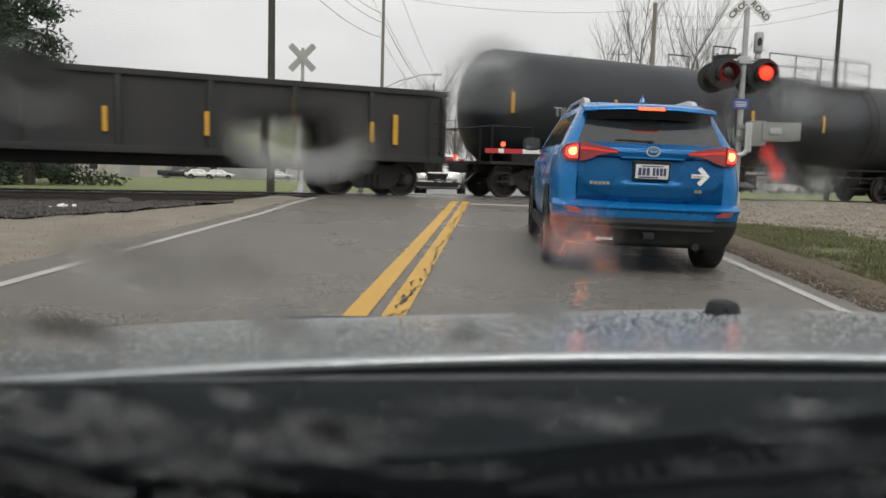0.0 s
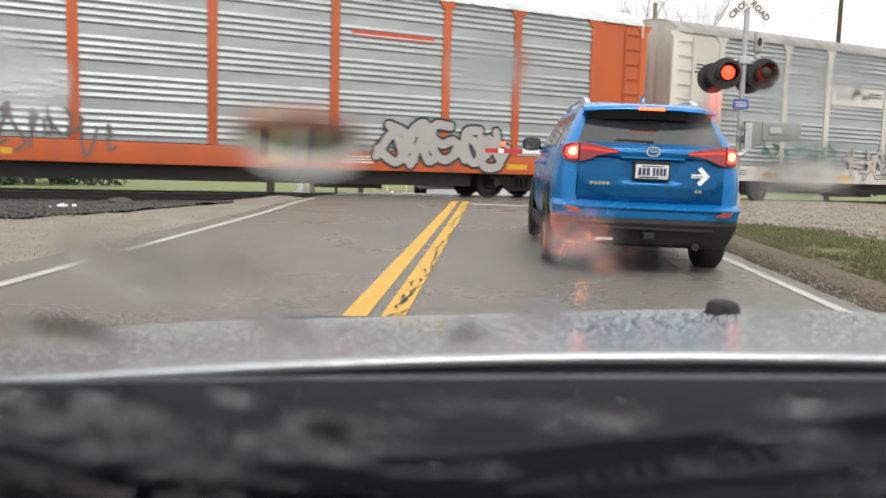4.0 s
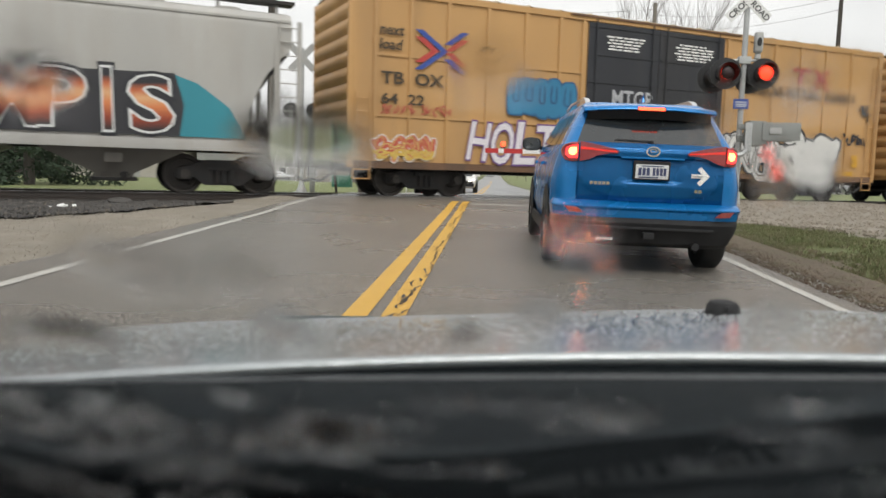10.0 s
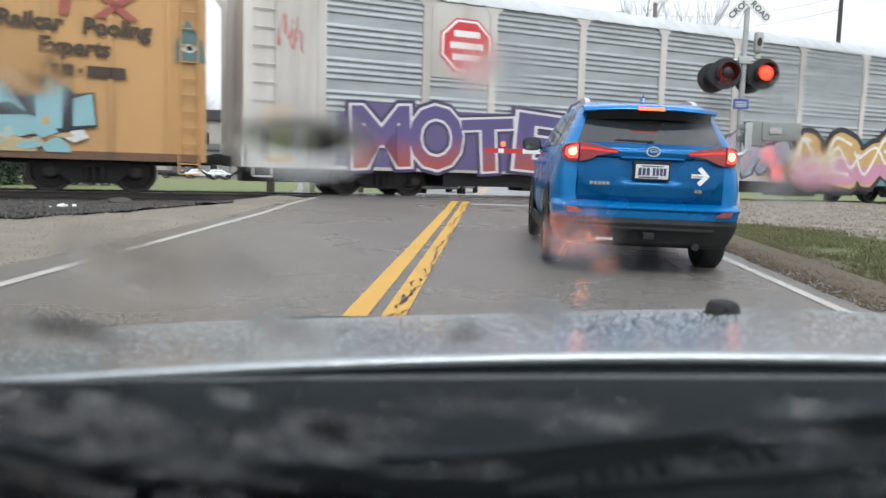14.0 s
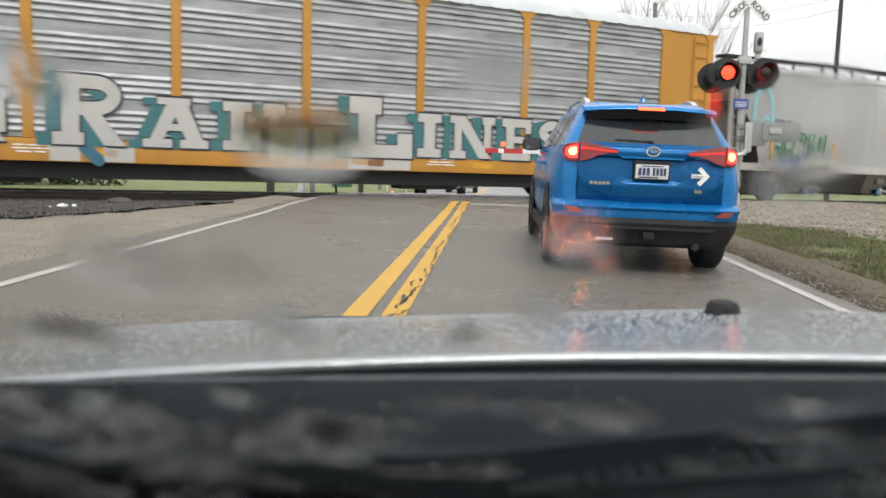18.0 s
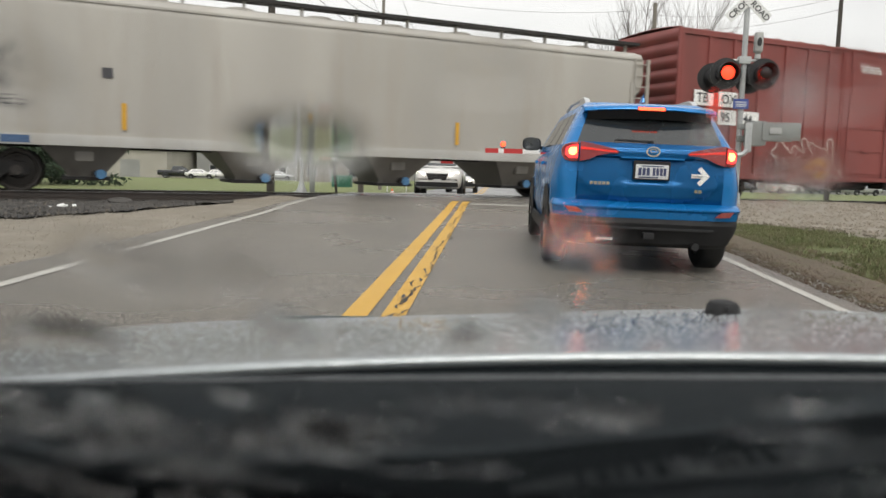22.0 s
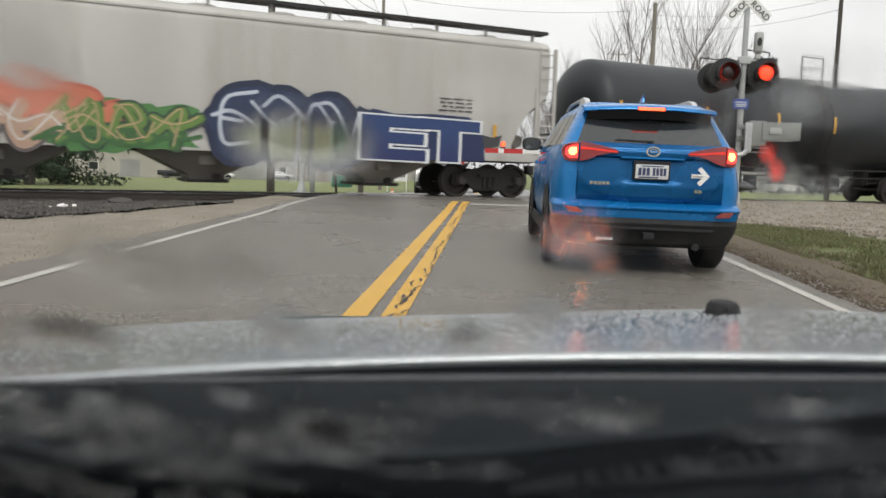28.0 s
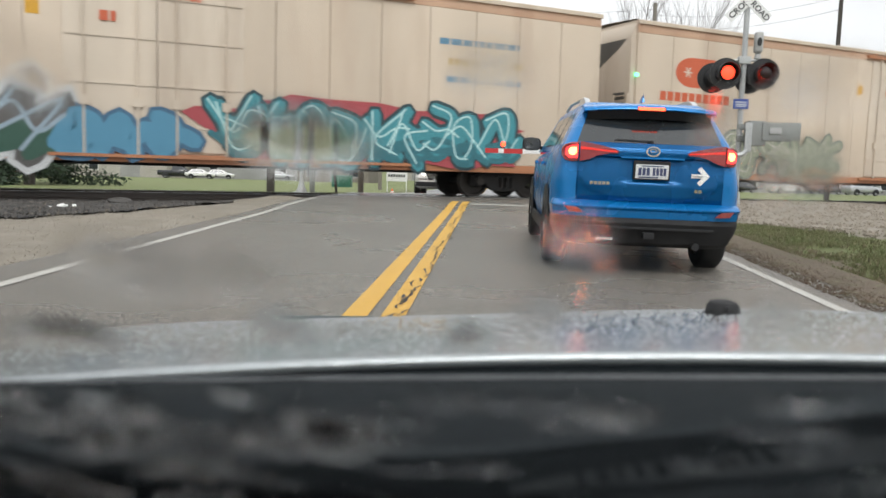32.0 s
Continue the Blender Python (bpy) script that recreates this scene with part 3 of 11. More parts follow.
scatter_stones("dirt_crumb", M["dirt"], "crumbs of brown dirt strewn over the road edge", 9000, crumb_spot, 0.003, 0.009, 6)
scatter_stones("dirt_crumb", M["leaf_litter"], "scraps of dark brown leaf litter along the road edge", 1100, crumb_spot, 0.005, 0.013, 7)
grass_blades("dry_stalk", 9000, dirt_spot, 0.015, 0.045, 13, M["dry"])
scatter_stones("gravel_stone", M["stone"], "loose stones on the dirt verge", 900, lambda r: (*dirt_spot(r), -0.02), 0.006, 0.018, 5)
grass_blades("dry_stalk", 12000, verge_spot, 0.02, 0.05, 14, M["dry"])
grass_blades("grass_blade", 40000, verge_spot, 0.02, 0.055, 11, M["blade"])
def lawn_spot(r):
    while True:
        x, y = on_track(r.uniform(-16, 30), r.uniform(4.5, 12))
        if not -5.0 < x < 3.7:
            return x, y


grass_blades("grass_blade", 9000, lawn_spot, 0.03, 0.08, 12, M["blade"])
# ---- the freight train ----
def steel(name, col, dirt=GRIME, amt=0.45, rough=0.55, col2=None, big=0.55):
    return mk(name, col, rough, col2=col2, big=big, fine=30, mix_big=0.55, bump=0.08, streak=True, dirt=dirt, dirt_amt=amt)


T = {}
T["box_yellow"] = steel("freight_yellow_paint", (0.500, 0.290, 0.112), (0.29, 0.18, 0.088), 0.5, col2=(0.42, 0.235, 0.09))
T["box_yellow_roof"] = steel("grey_yellow_roof", (0.38, 0.27, 0.14), RUST, 0.4)
T["box_door"] = steel("black_door_paint", (0.020, 0.022, 0.028), (0.06, 0.055, 0.05), 0.5)
T["box_red"] = steel("oxide_red_paint", (0.215, 0.050, 0.043), (0.11, 0.040, 0.034), 0.55, col2=(0.185, 0.044, 0.038))
T["sill_brown"] = steel("rusty_sill", (0.16, 0.085, 0.045), GRIME, 0.6)
T["gon_black"] = steel("faded_black_gondola_paint", (0.018, 0.018, 0.019), (0.045, 0.038, 0.034), 0.5)
T["tank_black"] = steel("black_tank_paint", (0.008, 0.0105, 0.0150), (0.018, 0.020, 0.024), 0.5, 0.5)
T["rack_orange"] = steel("rack_orange_paint", (0.50, 0.095, 0.022), (0.18, 0.06, 0.03), 0.5)
T["rack_white"] = steel("dirty_white_paint", (0.58, 0.55, 0.51), (0.26, 0.22, 0.18), 0.45)
T["rack_yellow"] = steel("rack_yellow_paint", (0.50, 0.235, 0.03), (0.25, 0.14, 0.04), 0.45)
T["rack_galv"] = mk("corrugated_galvanised_panel", (0.375, 0.395, 0.405), 0.44, 0.42, col2=(0.30, 0.32, 0.33), big=1.1, fine=22, mix_big=0.9, dirt=(0.22, 0.22, 0.22), dirt_amt=0.65, bump=0.05)
T["rack_galv_old"] = mk("weathered_galvanised_panel", (0.37, 0.38, 0.385), 0.46, 0.36, col2=(0.26, 0.265, 0.27), big=1.1, fine=22, mix_big=0.9, dirt=(0.10, 0.10, 0.10), dirt_amt=0.8, bump=0.05)
# noise stretched lengthwise paints broken highlights on the ribs, besides weathering
for key in ("rack_galv", "rack_galv_old"):
    T[key].node_tree.nodes["Mapping"].inputs["Scale"].default_value = (0.35, 1.0, 2.6)
T["rack_roof"] = steel("galvanised_roof", (0.52, 0.54, 0.55), (0.30, 0.29, 0.27), 0.4, 0.45)
T["rack_roof_dull"] = steel("weathered_roof", (0.27, 0.26, 0.25), RUST, 0.4, 0.6)
T["hop_grey"] = steel("light_grey_hopper_paint", (0.375, 0.37, 0.365), (0.25, 0.225, 0.19), 0.5)
T["hop_warm"] = steel("warm_grey_hopper_paint", (0.41, 0.39, 0.355), (0.27, 0.235, 0.19), 0.55)
T["hop_white"] = steel("off_white_hopper_paint", (0.455, 0.445, 0.42), (0.27, 0.24, 0.20), 0.45)
T["hop_dark"] = steel("dirty_grey_hopper_underside", (0.24, 0.225, 0.20), (0.08, 0.07, 0.06), 0.6)
# far darker than the hopper paints; for end sheets and reefer end panels
T["hop_slope"] = steel("dark_slope_sheet", (0.085, 0.08, 0.072), GRIME, 0.6)
T["reefer"] = steel("cream_reefer_paint", (0.60, 0.50, 0.395), (0.36, 0.26, 0.185), 0.45)
T["reefer_b"] = steel("cream_door_paint", (0.62, 0.53, 0.43), (0.34, 0.25, 0.185), 0.5)
T["peach_band"] = steel("faded_peach_band", (0.55, 0.355, 0.24), (0.34, 0.18, 0.11), 0.5)
T["rust_band"] = steel("rusty_orange_band", (0.42, 0.18, 0.085), (0.25, 0.12, 0.07), 0.6)
SPRAY = {}


def spray(col):
    key = tuple(col)
    if key not in SPRAY:
        SPRAY[key] = mk("spray_paint", col, 0.5, big=1.5, fine=30, mix_big=0.25, bump=0.03, streak=True)
    return SPRAY[key]


BLACK, WHITE = (0.02, 0.02, 0.025), (0.66, 0.66, 0.64)
CAR_KEYS, SPIN_KEYS = [], []
V_T, V_V = (0, 5.8, 13.5, 23.5, 32.0), (10.9, 10.80, 10.67, 10.585, 10.52)


def run(t):
    """How far the train has rolled at t seconds."""
    d = 0.0
    for (a, va), (b, vb) in zip(zip(V_T, V_V), zip(V_T[1:], V_V[1:])):
        if t > a:
            e = min(t, b)
            ve = va + (vb - va) * (e - a) / (b - a)
            d += (va + ve) / 2 * (e - a)
    return d


@lru_cache(None)
def bogie_mesh():
    bm = bmesh.new()
    box(bm, -0.20, -0.98, 0.40, 0.20, 0.98, 0.68, 0.02)
    out = [(-1.12, 0.36), (-1.12, 0.60), (-0.78, 0.66), (-0.38, 0.80), (0.38, 0.80), (0.78, 0.66), (1.12, 0.60), (1.12, 0.36), (0.70, 0.40), (0.44, 0.20), (-0.44, 0.20), (-0.70, 0.40)]
    for y in (-1.06, 0.92):
        poly(bm, [(x, y, z) for x, z in out], (0, 0.14, 0))
    for y in (-1.09, 1.09):
        for x in (-0.16, 0.0, 0.16):
            tube(bm, (x, y * 0.99, 0.27), (x, y * 0.99, 0.56), 0.065, seg=8)
        box(bm, -0.34, y - 0.05, 0.56, 0.34, y + 0.05, 0.64)
        for x in (-0.89, 0.89):
            box(bm, x - 0.15, y - 0.04, 0.34, x + 0.15, y + 0.04, 0.60)
    box(bm, -0.75, -0.95, 0.42, -0.68, 0.95, 0.50)
    box(bm, 0.68, -0.95, 0.42, 0.75, 0.95, 0.50)
    return finish("bogie", bm, M["black_steel"])


@lru_cache(None)
def wheelset_mesh(r):
    bm = bmesh.new()
    tube(bm, (0, -1.13, 0), (0, 1.13, 0), 0.075, seg=12)
    for sgn in (-1, 1):
        pr = [(0.82, 0.10), (0.82, 0.16), (0.76, 0.20), (0.74, r * 0.80), (0.82, r * 0.84), (0.82, r), (0.70, r), (0.685, r + 0.028), (0.665, r + 0.02), (0.665, r * 0.84), (0.70, r * 0.78), (0.71, 0.2), (0.67, 0.16), (0.67, 0.10)]
        seg = 28
        loft(bm, [[(rr * math.cos(2 * math.pi * i / seg), sgn * y, rr * math.sin(2 * math.pi * i / seg)) for i in range(seg)] for y, rr in pr], cap0=False, cap1=False)
        tube(bm, (0, sgn * 1.10, 0), (0, sgn * 1.20, 0), 0.115, seg=10)
        for k in range(3):
            a = k * 2.094
            tube(bm, (0.065 * math.cos(a), sgn * 1.20, 0.065 * math.sin(a)), (0.065 * math.cos(a), sgn * 1.225, 0.065 * math.sin(a)), 0.02, seg=6)
    return finish("wheelset", bm, M["wheel_steel"], 40)


def running_gear(car, half, trucks, r=0.457, sill=(0.62, 0.92)):
    for x in trucks:
        b = part("bogie", bogie_mesh(), None, car, "grimy cast-steel bogie", pose(x, 0, 0))
        for dx in (-0.89, 0.89):
            w = part("wheelset", wheelset_mesh(r), None, b, "", pose(dx, 0, r))
            SPIN_KEYS.append((car, w, dx, r))
    for sgn in (-1, 1):
        bm = bmesh.new()
        box(bm, sgn * (half + 0.02), -0.11, 0.66, sgn * (half + 0.42), 0.11, 0.92, 0.02)
        box(bm, sgn * (half + 0.40), -0.16, 0.68, sgn * (half + 0.60), 0.12, 0.96, 0.05)
        part("coupler", bm, M["black_steel"], car, "rusty knuckle coupler")
        bm = bmesh.new()
        pts = [(half - 0.1, -0.35, 0.75), (half + 0.15, -0.36, 0.5), (half + 0.4, -0.33, 0.33), (half + 0.62, -0.3, 0.42)]
        for a, c in zip(pts, pts[1:]):
            tube(bm, (sgn * a[0], a[1], a[2]), (sgn * c[0], c[1], c[2]), 0.03, seg=6)
        part("air_hose", bm, M["black"], car)
    if sill:
        bm = bmesh.new()
        box(bm, -half, -0.35, sill[0], half, 0.35, sill[1], 0.0)
        part("centre_sill", bm, M["black_steel"], car)


def ladder(car, x0, x1, y, z0, z1, n, mat, name="ladder"):
    bm = bmesh.new()
    for x in (x0, x1):
        tube(bm, (x, y, z0), (x, y, z1), 0.022, seg=6)
    for i in range(n):
        z = z0 + (z1 - z0) * (i + 0.5) / n
        tube(bm, (x0, y, z), (x1, y, z), 0.016, seg=6)
    part(name, bm, mat, car)


def stirrup(car, x, y, mat):
    bm = bmesh.new()
    for dx in (-0.22, 0.22):
        tube(bm, (x + dx, y, 0.95), (x + dx, y, 0.45), 0.018, seg=6)
    for z in (0.45, 0.68):
        tube(bm, (x - 0.22, y, z), (x + 0.22, y, z), 0.018, seg=6)
    part("stirrup_step", bm, mat, car)


def strip(car, x, z, w, h, y, mat, name="reflective_strip", label=""):
    bm = bmesh.new()
    poly(bm, [(x - w / 2, y, z - h / 2), (x + w / 2, y, z - h / 2), (x + w / 2, y, z + h / 2), (x - w / 2, y, z + h / 2)], (0, 0.003, 0))
    return part(name, bm, mat, car, label, angle=0)


def flat_shape(car, name, pts, y, mat, label=""):
    bm = bmesh.new()
    poly(bm, [(x, y, z) for x, z in pts], (0, 0.003, 0))
    return part(name, bm, mat, car, label, angle=0)


def side_text(car, text, x, z, size, y, mat, bold=0.0, squash=1.0, shear=0.0, name="lettering"):
    return letters(car, name, text, size, pose(x, y, z, 90), mat, bold, 0.0015, squash=squash, shear=shear)


def text_bars(car, x, z, w, rows, y, mat, h=0.05, gap=0.10, seed=1, name="stencil_lines"):
    """Lines of small print too fine to read."""
    rr = random.Random(seed)
    bm = bmesh.new()
    for k in range(rows):
        xx, end = x + (rr.uniform(0, 0.15) * w), x + w * rr.uniform(0.75, 1.0)
        while xx < end - 0.05:
            ww = min(rr.uniform(0.10, 0.35), end - xx)
            zz = z - k * gap
            poly(bm, [(xx, y, zz), (xx + ww, y, zz), (xx + ww, y, zz + h), (xx, y, zz + h)], (0, 0.002, 0))
            xx += ww + 0.05
    part(name, bm, mat, car, "rows of small stencilled print", angle=0)


GLYPHS = [
    [[(0, 0), (0.1, 1), (0.75, 0.95), (0.8, 0.55), (0.15, 0.5)], [(0.3, 0.5), (0.85, 0)]],
    [[(0.8, 0.9), (0.3, 1), (0.1, 0.7), (0.7, 0.4), (0.6, 0.05), (0.0, 0.1)]],
    [[(0, 0), (0.4, 1), (0.8, 0)], [(0.2, 0.4), (0.65, 0.4)]],
    [[(0, 0), (0.1, 1), (0.7, 0), (0.8, 1)]],
    [[(0.4, 0), (0.05, 0.4), (0.3, 1), (0.75, 0.7), (0.6, 0.05), (0.3, 0)]],
    [[(0.1, 1), (0.1, 0.2), (0.45, 0), (0.8, 0.25), (0.75, 1)]],
    [[(0.75, 1), (0.1, 0.9), (0.1, 0.1), (0.8, 0)], [(0.1, 0.5), (0.6, 0.5)]],
    [[(0.1, 0), (0.15, 1)], [(0.8, 1), (0.2, 0.5), (0.85, 0)]],
    [[(0.8, 0.85), (0.3, 0.95), (0.05, 0.5), (0.3, 0.05), (0.8, 0.15)]],
]


def ribbon(bm, pts, w, y):
    """A painted stroke: a smooth band of width w through pts in the xz plane."""
    pts = [Vector(p) for p in pts]
    ext = [pts[0] * 2 - pts[1]] + pts + [pts[-1] * 2 - pts[-2]]
    out = []
    for a, b, c, d in zip(ext, ext[1:], ext[2:], ext[3:]):
        for k in range(5):
            t = k / 5
            out.append(0.5 * ((2 * b) + (c - a) * t + (2 * a - 5 * b + 4 * c - d) * t * t + (3 * b - a - 3 * c + d) * t ** 3))
    out.append(pts[-1])
    e0, e1 = (out[0] - out[1]).normalized() * w * 0.42, (out[-1] - out[-2]).normalized() * w * 0.42
    out = [out[0] + e0] + out + [out[-1] + e1]
    last = None
    for i, p in enumerate(out):
        d = (out[min(i + 1, len(out) - 1)] - out[max(i - 1, 0)])
        n = Vector((-d.y, d.x)).normalized() * (w / 2 * (0.55 if i in (0, len(out) - 1) else 1.0))
        a, b = bm.verts.new((p.x + n.x, y, p.y + n.y)), bm.verts.new((p.x - n.x, y, p.y - n.y))
        if last:
            bm.faces.new((last[0], last[1], b, a))
        last = (a, b)


def graffiti(car, x0, x1, z0, z1, y, n, fill, outline=BLACK, high=None, cloud=None, seed=1, fat=0.30, label=""):
    """A sprayed piece: interlocking strokes with a dark edge, a fill and light lines."""
    rr = random.Random(seed)
    w, h = (x1 - x0) / n, z1 - z0
    if cloud:
        bm = bmesh.new()
        pts = []
        for k in range(36):
            a = 2 * math.pi * k / 36
            r = 1.0 + 0.13 * rr.uniform(-1, 1) + 0.08 * math.sin(5 * a + seed)
            ca, sa = math.cos(a), math.sin(a)
            pts.append(((x0 + x1) / 2 + (x1 - x0) * 0.54 * r * math.copysign(abs(ca) ** 0.7, ca), y + 0.0045, (z0 + z1) / 2 + h * 0.55 * r * math.copysign(abs(sa) ** 0.6, sa)))
        poly(bm, pts)
        part("graffiti_cloud", bm, spray(cloud), car, label, angle=0)
    layers = ((outline, 1.55, 0.0), (fill, 1.0, -0.004), (high, 0.16, -0.008))
    strokes = []
    for i in range(n):
        g = rr.choice(GLYPHS)
        sk, jz = rr.uniform(-0.25, 0.30), rr.uniform(-0.08, 0.08) * h
        sz = rr.uniform(0.95, 1.35)
        mx_, mz_, tw = rr.random() < 0.5, rr.random() < 0.5, radians(rr.uniform(-35, 35))
        spun = []
        for st in g:
            row = []
            for px, pz in st:
                px, pz = (0.85 - px if mx_ else px) - 0.42, (1 - pz if mz_ else pz) - 0.5
                row.append((0.42 + px * math.cos(tw) - pz * math.sin(tw) * 0.8 + rr.uniform(-0.13, 0.13), min(1.05, max(-0.05, 0.5 + px * math.sin(tw) + pz * math.cos(tw) + rr.uniform(-0.13, 0.13)))))
            spun.append(row)
        a_ = rr.uniform(0, 1)
        spun.append([(-0.15, a_), (0.3, 1 - a_ * 0.7), (0.75, a_ * 0.8), (1.1, rr.uniform(0, 1))])
        g = spun
        for st in g:
            strokes.append([(x0 + w * (i + 0.08 + 0.92 * px * sz + sk * pz + rr.uniform(-0.04, 0.04)), z0 + h * (0.08 + 0.84 * pz) + jz) for px, pz in st])
    for col, f, dy in layers:
        if col is None:
            continue
        bm = bmesh.new()
        for k, st in enumerate(strokes):
            sh = 0.0 if f > 0.5 else fat * min(w, h) * 0.22
            ribbon(bm, [(px - sh, pz + sh) for px, pz in st], fat * min(w, h) * f, y + dy - 0.00012 * k)
        cols = col if isinstance(col, list) else [col]
        part("graffiti_stroke" if f < 1.5 else "graffiti_edge", bm, spray(cols[0]), car, label, angle=0)
        if len(cols) > 1 and f == 1.0:
            bm = bmesh.new()
            for k, st in enumerate(strokes):
                ribbon(bm, [(px, z0 + (pz - z0) * 0.45) for px, pz in st], fat * min(w, h) * 0.5, y + dy - 0.003 - 0.00012 * k)
            part("graffiti_stroke", bm, spray(cols[1]), car, label, angle=0)


def fade(name, stops):
    """Spray paint whose colour changes up the letters; stops are (height 0..1, colour)."""
    m = spray(stops[0][1]).copy()
    m.name = name
    n, l = m.node_tree.nodes, m.node_tree.links
    tc, sx, rp = n.new("ShaderNodeTexCoord"), n.new("ShaderNodeSeparateXYZ"), n.new("ShaderNodeValToRGB")
    l.new(tc.outputs["Object"], sx.inputs["Vector"])
    l.new(sx.outputs["Y"], rp.inputs["Fac"])
    el = rp.color_ramp.elements
    el[0].position, el[0].color = stops[0][0], (*stops[0][1], 1)
    el[1].position, el[1].color = stops[-1][0], (*stops[-1][1], 1)
    for p_, c_ in stops[1:-1]:
        e = el.new(p_)
        e.color = (*c_, 1)
    l.new(rp.outputs["Color"], n["Principled BSDF"].inputs["Base Color"])
    return m


def piece(car, text, x0, x1, z0, z1, y, fill, edge, back=None, seed=1, label="", bold=0.035, thin=0.045, lean=0.0):
    """Sprayed block letters: a fill, an edge round it and a wide dark backing."""
    rr = random.Random(seed)
    w = (x1 - x0) / len(text)
    for i, ch in enumerate(text):
        sz, up, tw = rr.uniform(0.95, 1.12), rr.uniform(-0.04, 0.04) * (z1 - z0), rr.uniform(-5, 5)
        for k, (mat, off) in enumerate(((back, bold + 2.3 * thin), (edge, bold + thin), (fill, bold))):
            if mat is None:
                continue
            ob = letters(car, "graffiti_letter", ch, 1.0, Matrix.Identity(4), mat, off, 0.0005, label if k == 2 else "", lean)
            xs_ = [v.co.x for v in ob.data.vertices]
            mid, wide = (min(xs_) + max(xs_)) / 2, max(0.42, max(xs_) - min(xs_) - 2 * off)
            ob.matrix_basis = pose(x0 + w * (i + 0.5), y - 0.003 * k - 0.0002 * i, z0 + up, 90) @ pose(0, 0, 0, 0, 0, tw) @ Matrix.Diagonal((w * 0.93 / wide * (0.62 if ch in "I1" else 1), (z1 - z0) / 0.70 * sz, 1, 1)) @ pose(-mid, 0, 0)


def tag(car, x0, x1, z0, z1, y, col, n, seed, w=0.035):
    """A thin sprayed scrawl."""
    rr = random.Random(seed)
    for k in range(n):
        cx = x0 + (x1 - x0) * (k + 0.5) / n
        pts = [(cx + rr.uniform(-0.6, 0.6) * (x1 - x0) / n, rr.uniform(z0, z1)) for j in range(5)]
        bm = bmesh.new()
        ribbon(bm, pts, w, y - 0.0004 * k)
        part("graffiti_line", bm, spray(col), car, "thin sprayed scrawl", angle=0)


def stroke(car, pts, w, y, col, label="sprayed line"):
    """One sprayed line through pts in the side's plane."""
    bm = bmesh.new()
    ribbon(bm, pts, w, y)
    part("graffiti_line", bm, spray(col), car, label, angle=0)


def slab_letter(car, ch, x0, x1, z0, z1, y, mat, fat, name, label):
    """One painted slab-serif capital that fills the box x0..x1, z0..z1."""
    bm = bmesh.new()
    w, h, n = x1 - x0, z1 - z0, 0
    g = 0.035 * (fat - 1.0) / 0.28

    def at(u, v):
        return x0 + u * w, z0 + v * h

    def quad(*pts):
        nonlocal n
        n += 1
        mx, mz = sum(p[0] for p in pts) / len(pts), sum(p[1] for p in pts) / len(pts)
        out = []
        for u, v in pts:
            x, z = at(u, v)
            out.append((x + (g if u > mx else -g), y - 0.0003 * n, z + (g if v > mz else -g)))
        poly(bm, out, (0, 0.001, 0))

    def bar(u0, v0, u1, v1):
        quad((u0, v0), (u1, v0), (u1, v1), (u0, v1))

    def band(pts, k):
        nonlocal n
        n += 1
        ribbon(bm, [at(u, v) for u, v in pts], k * h + 2 * g, y - 0.0003 * n)
    if ch == "I":
        bar(0, 0.80, 1, 1), bar(0, 0, 1, 0.20), bar(0.26, 0.2, 0.74, 0.8)
    elif ch == "L":
        bar(0, 0.72, 0.50, 1), bar(0.14, 0.2, 0.40, 0.74), bar(0, 0, 1, 0.22), bar(0.76, 0.22, 1, 0.42)
    elif ch == "E":
        bar(0, 0.80, 1, 1), bar(0, 0, 1, 0.20), bar(0.14, 0.2, 0.42, 0.8), bar(0.42, 0.42, 0.78, 0.58), bar(0.80, 0.66, 1, 0.8), bar(0.80, 0.2, 1, 0.34)
    elif ch in "NM":
        bar(0, 0.82, 0.34, 1), bar(0.72, 0.82, 1, 1), bar(0, 0, 0.36, 0.18), bar(0.10, 0.18, 0.26, 0.82), bar(0.76, 0.18, 0.92, 0.82)
        if ch == "N":
            quad((0.08, 0.99), (0.34, 0.99), (0.92, 0.01), (0.66, 0.01))
        else:
            bar(0.66, 0, 1, 0.18), quad((0.08, 0.99), (0.30, 0.99), (0.58, 0.05), (0.42, 0.05)), quad((0.92, 0.98), (0.70, 0.98), (0.44, 0.06), (0.56, 0.06))
    elif ch == "A":
        bar(0.22, 0.86, 0.72, 1), quad((0.10, 0.15), (0.30, 0.15), (0.58, 0.88), (0.36, 0.88)), quad((0.92, 0.15), (0.66, 0.15), (0.40, 0.88), (0.68, 0.88)), bar(0.28, 0.34, 0.72, 0.48), bar(0, 0, 0.44, 0.17), bar(0.56, 0, 1, 0.17)
    elif ch == "O":
        band([(0.5 + 0.39 * math.cos(k * math.pi / 6), 0.5 + 0.38 * math.sin(k * math.pi / 6)) for k in range(13)], 0.25)
    elif ch == "S":
        band([(0.90, 0.72), (0.70, 0.87), (0.38, 0.87), (0.17, 0.71), (0.38, 0.56), (0.64, 0.46), (0.84, 0.29), (0.62, 0.12), (0.30, 0.12), (0.08, 0.28)], 0.23)
    else:
        bar(0, 0.82, 0.40, 1), bar(0, 0, 0.42, 0.18), bar(0.12, 0.18, 0.36, 0.82)
        band([(0.36, 0.90), (0.70, 0.88), (0.84, 0.72), (0.70, 0.55), (0.36, 0.52)], 0.19)
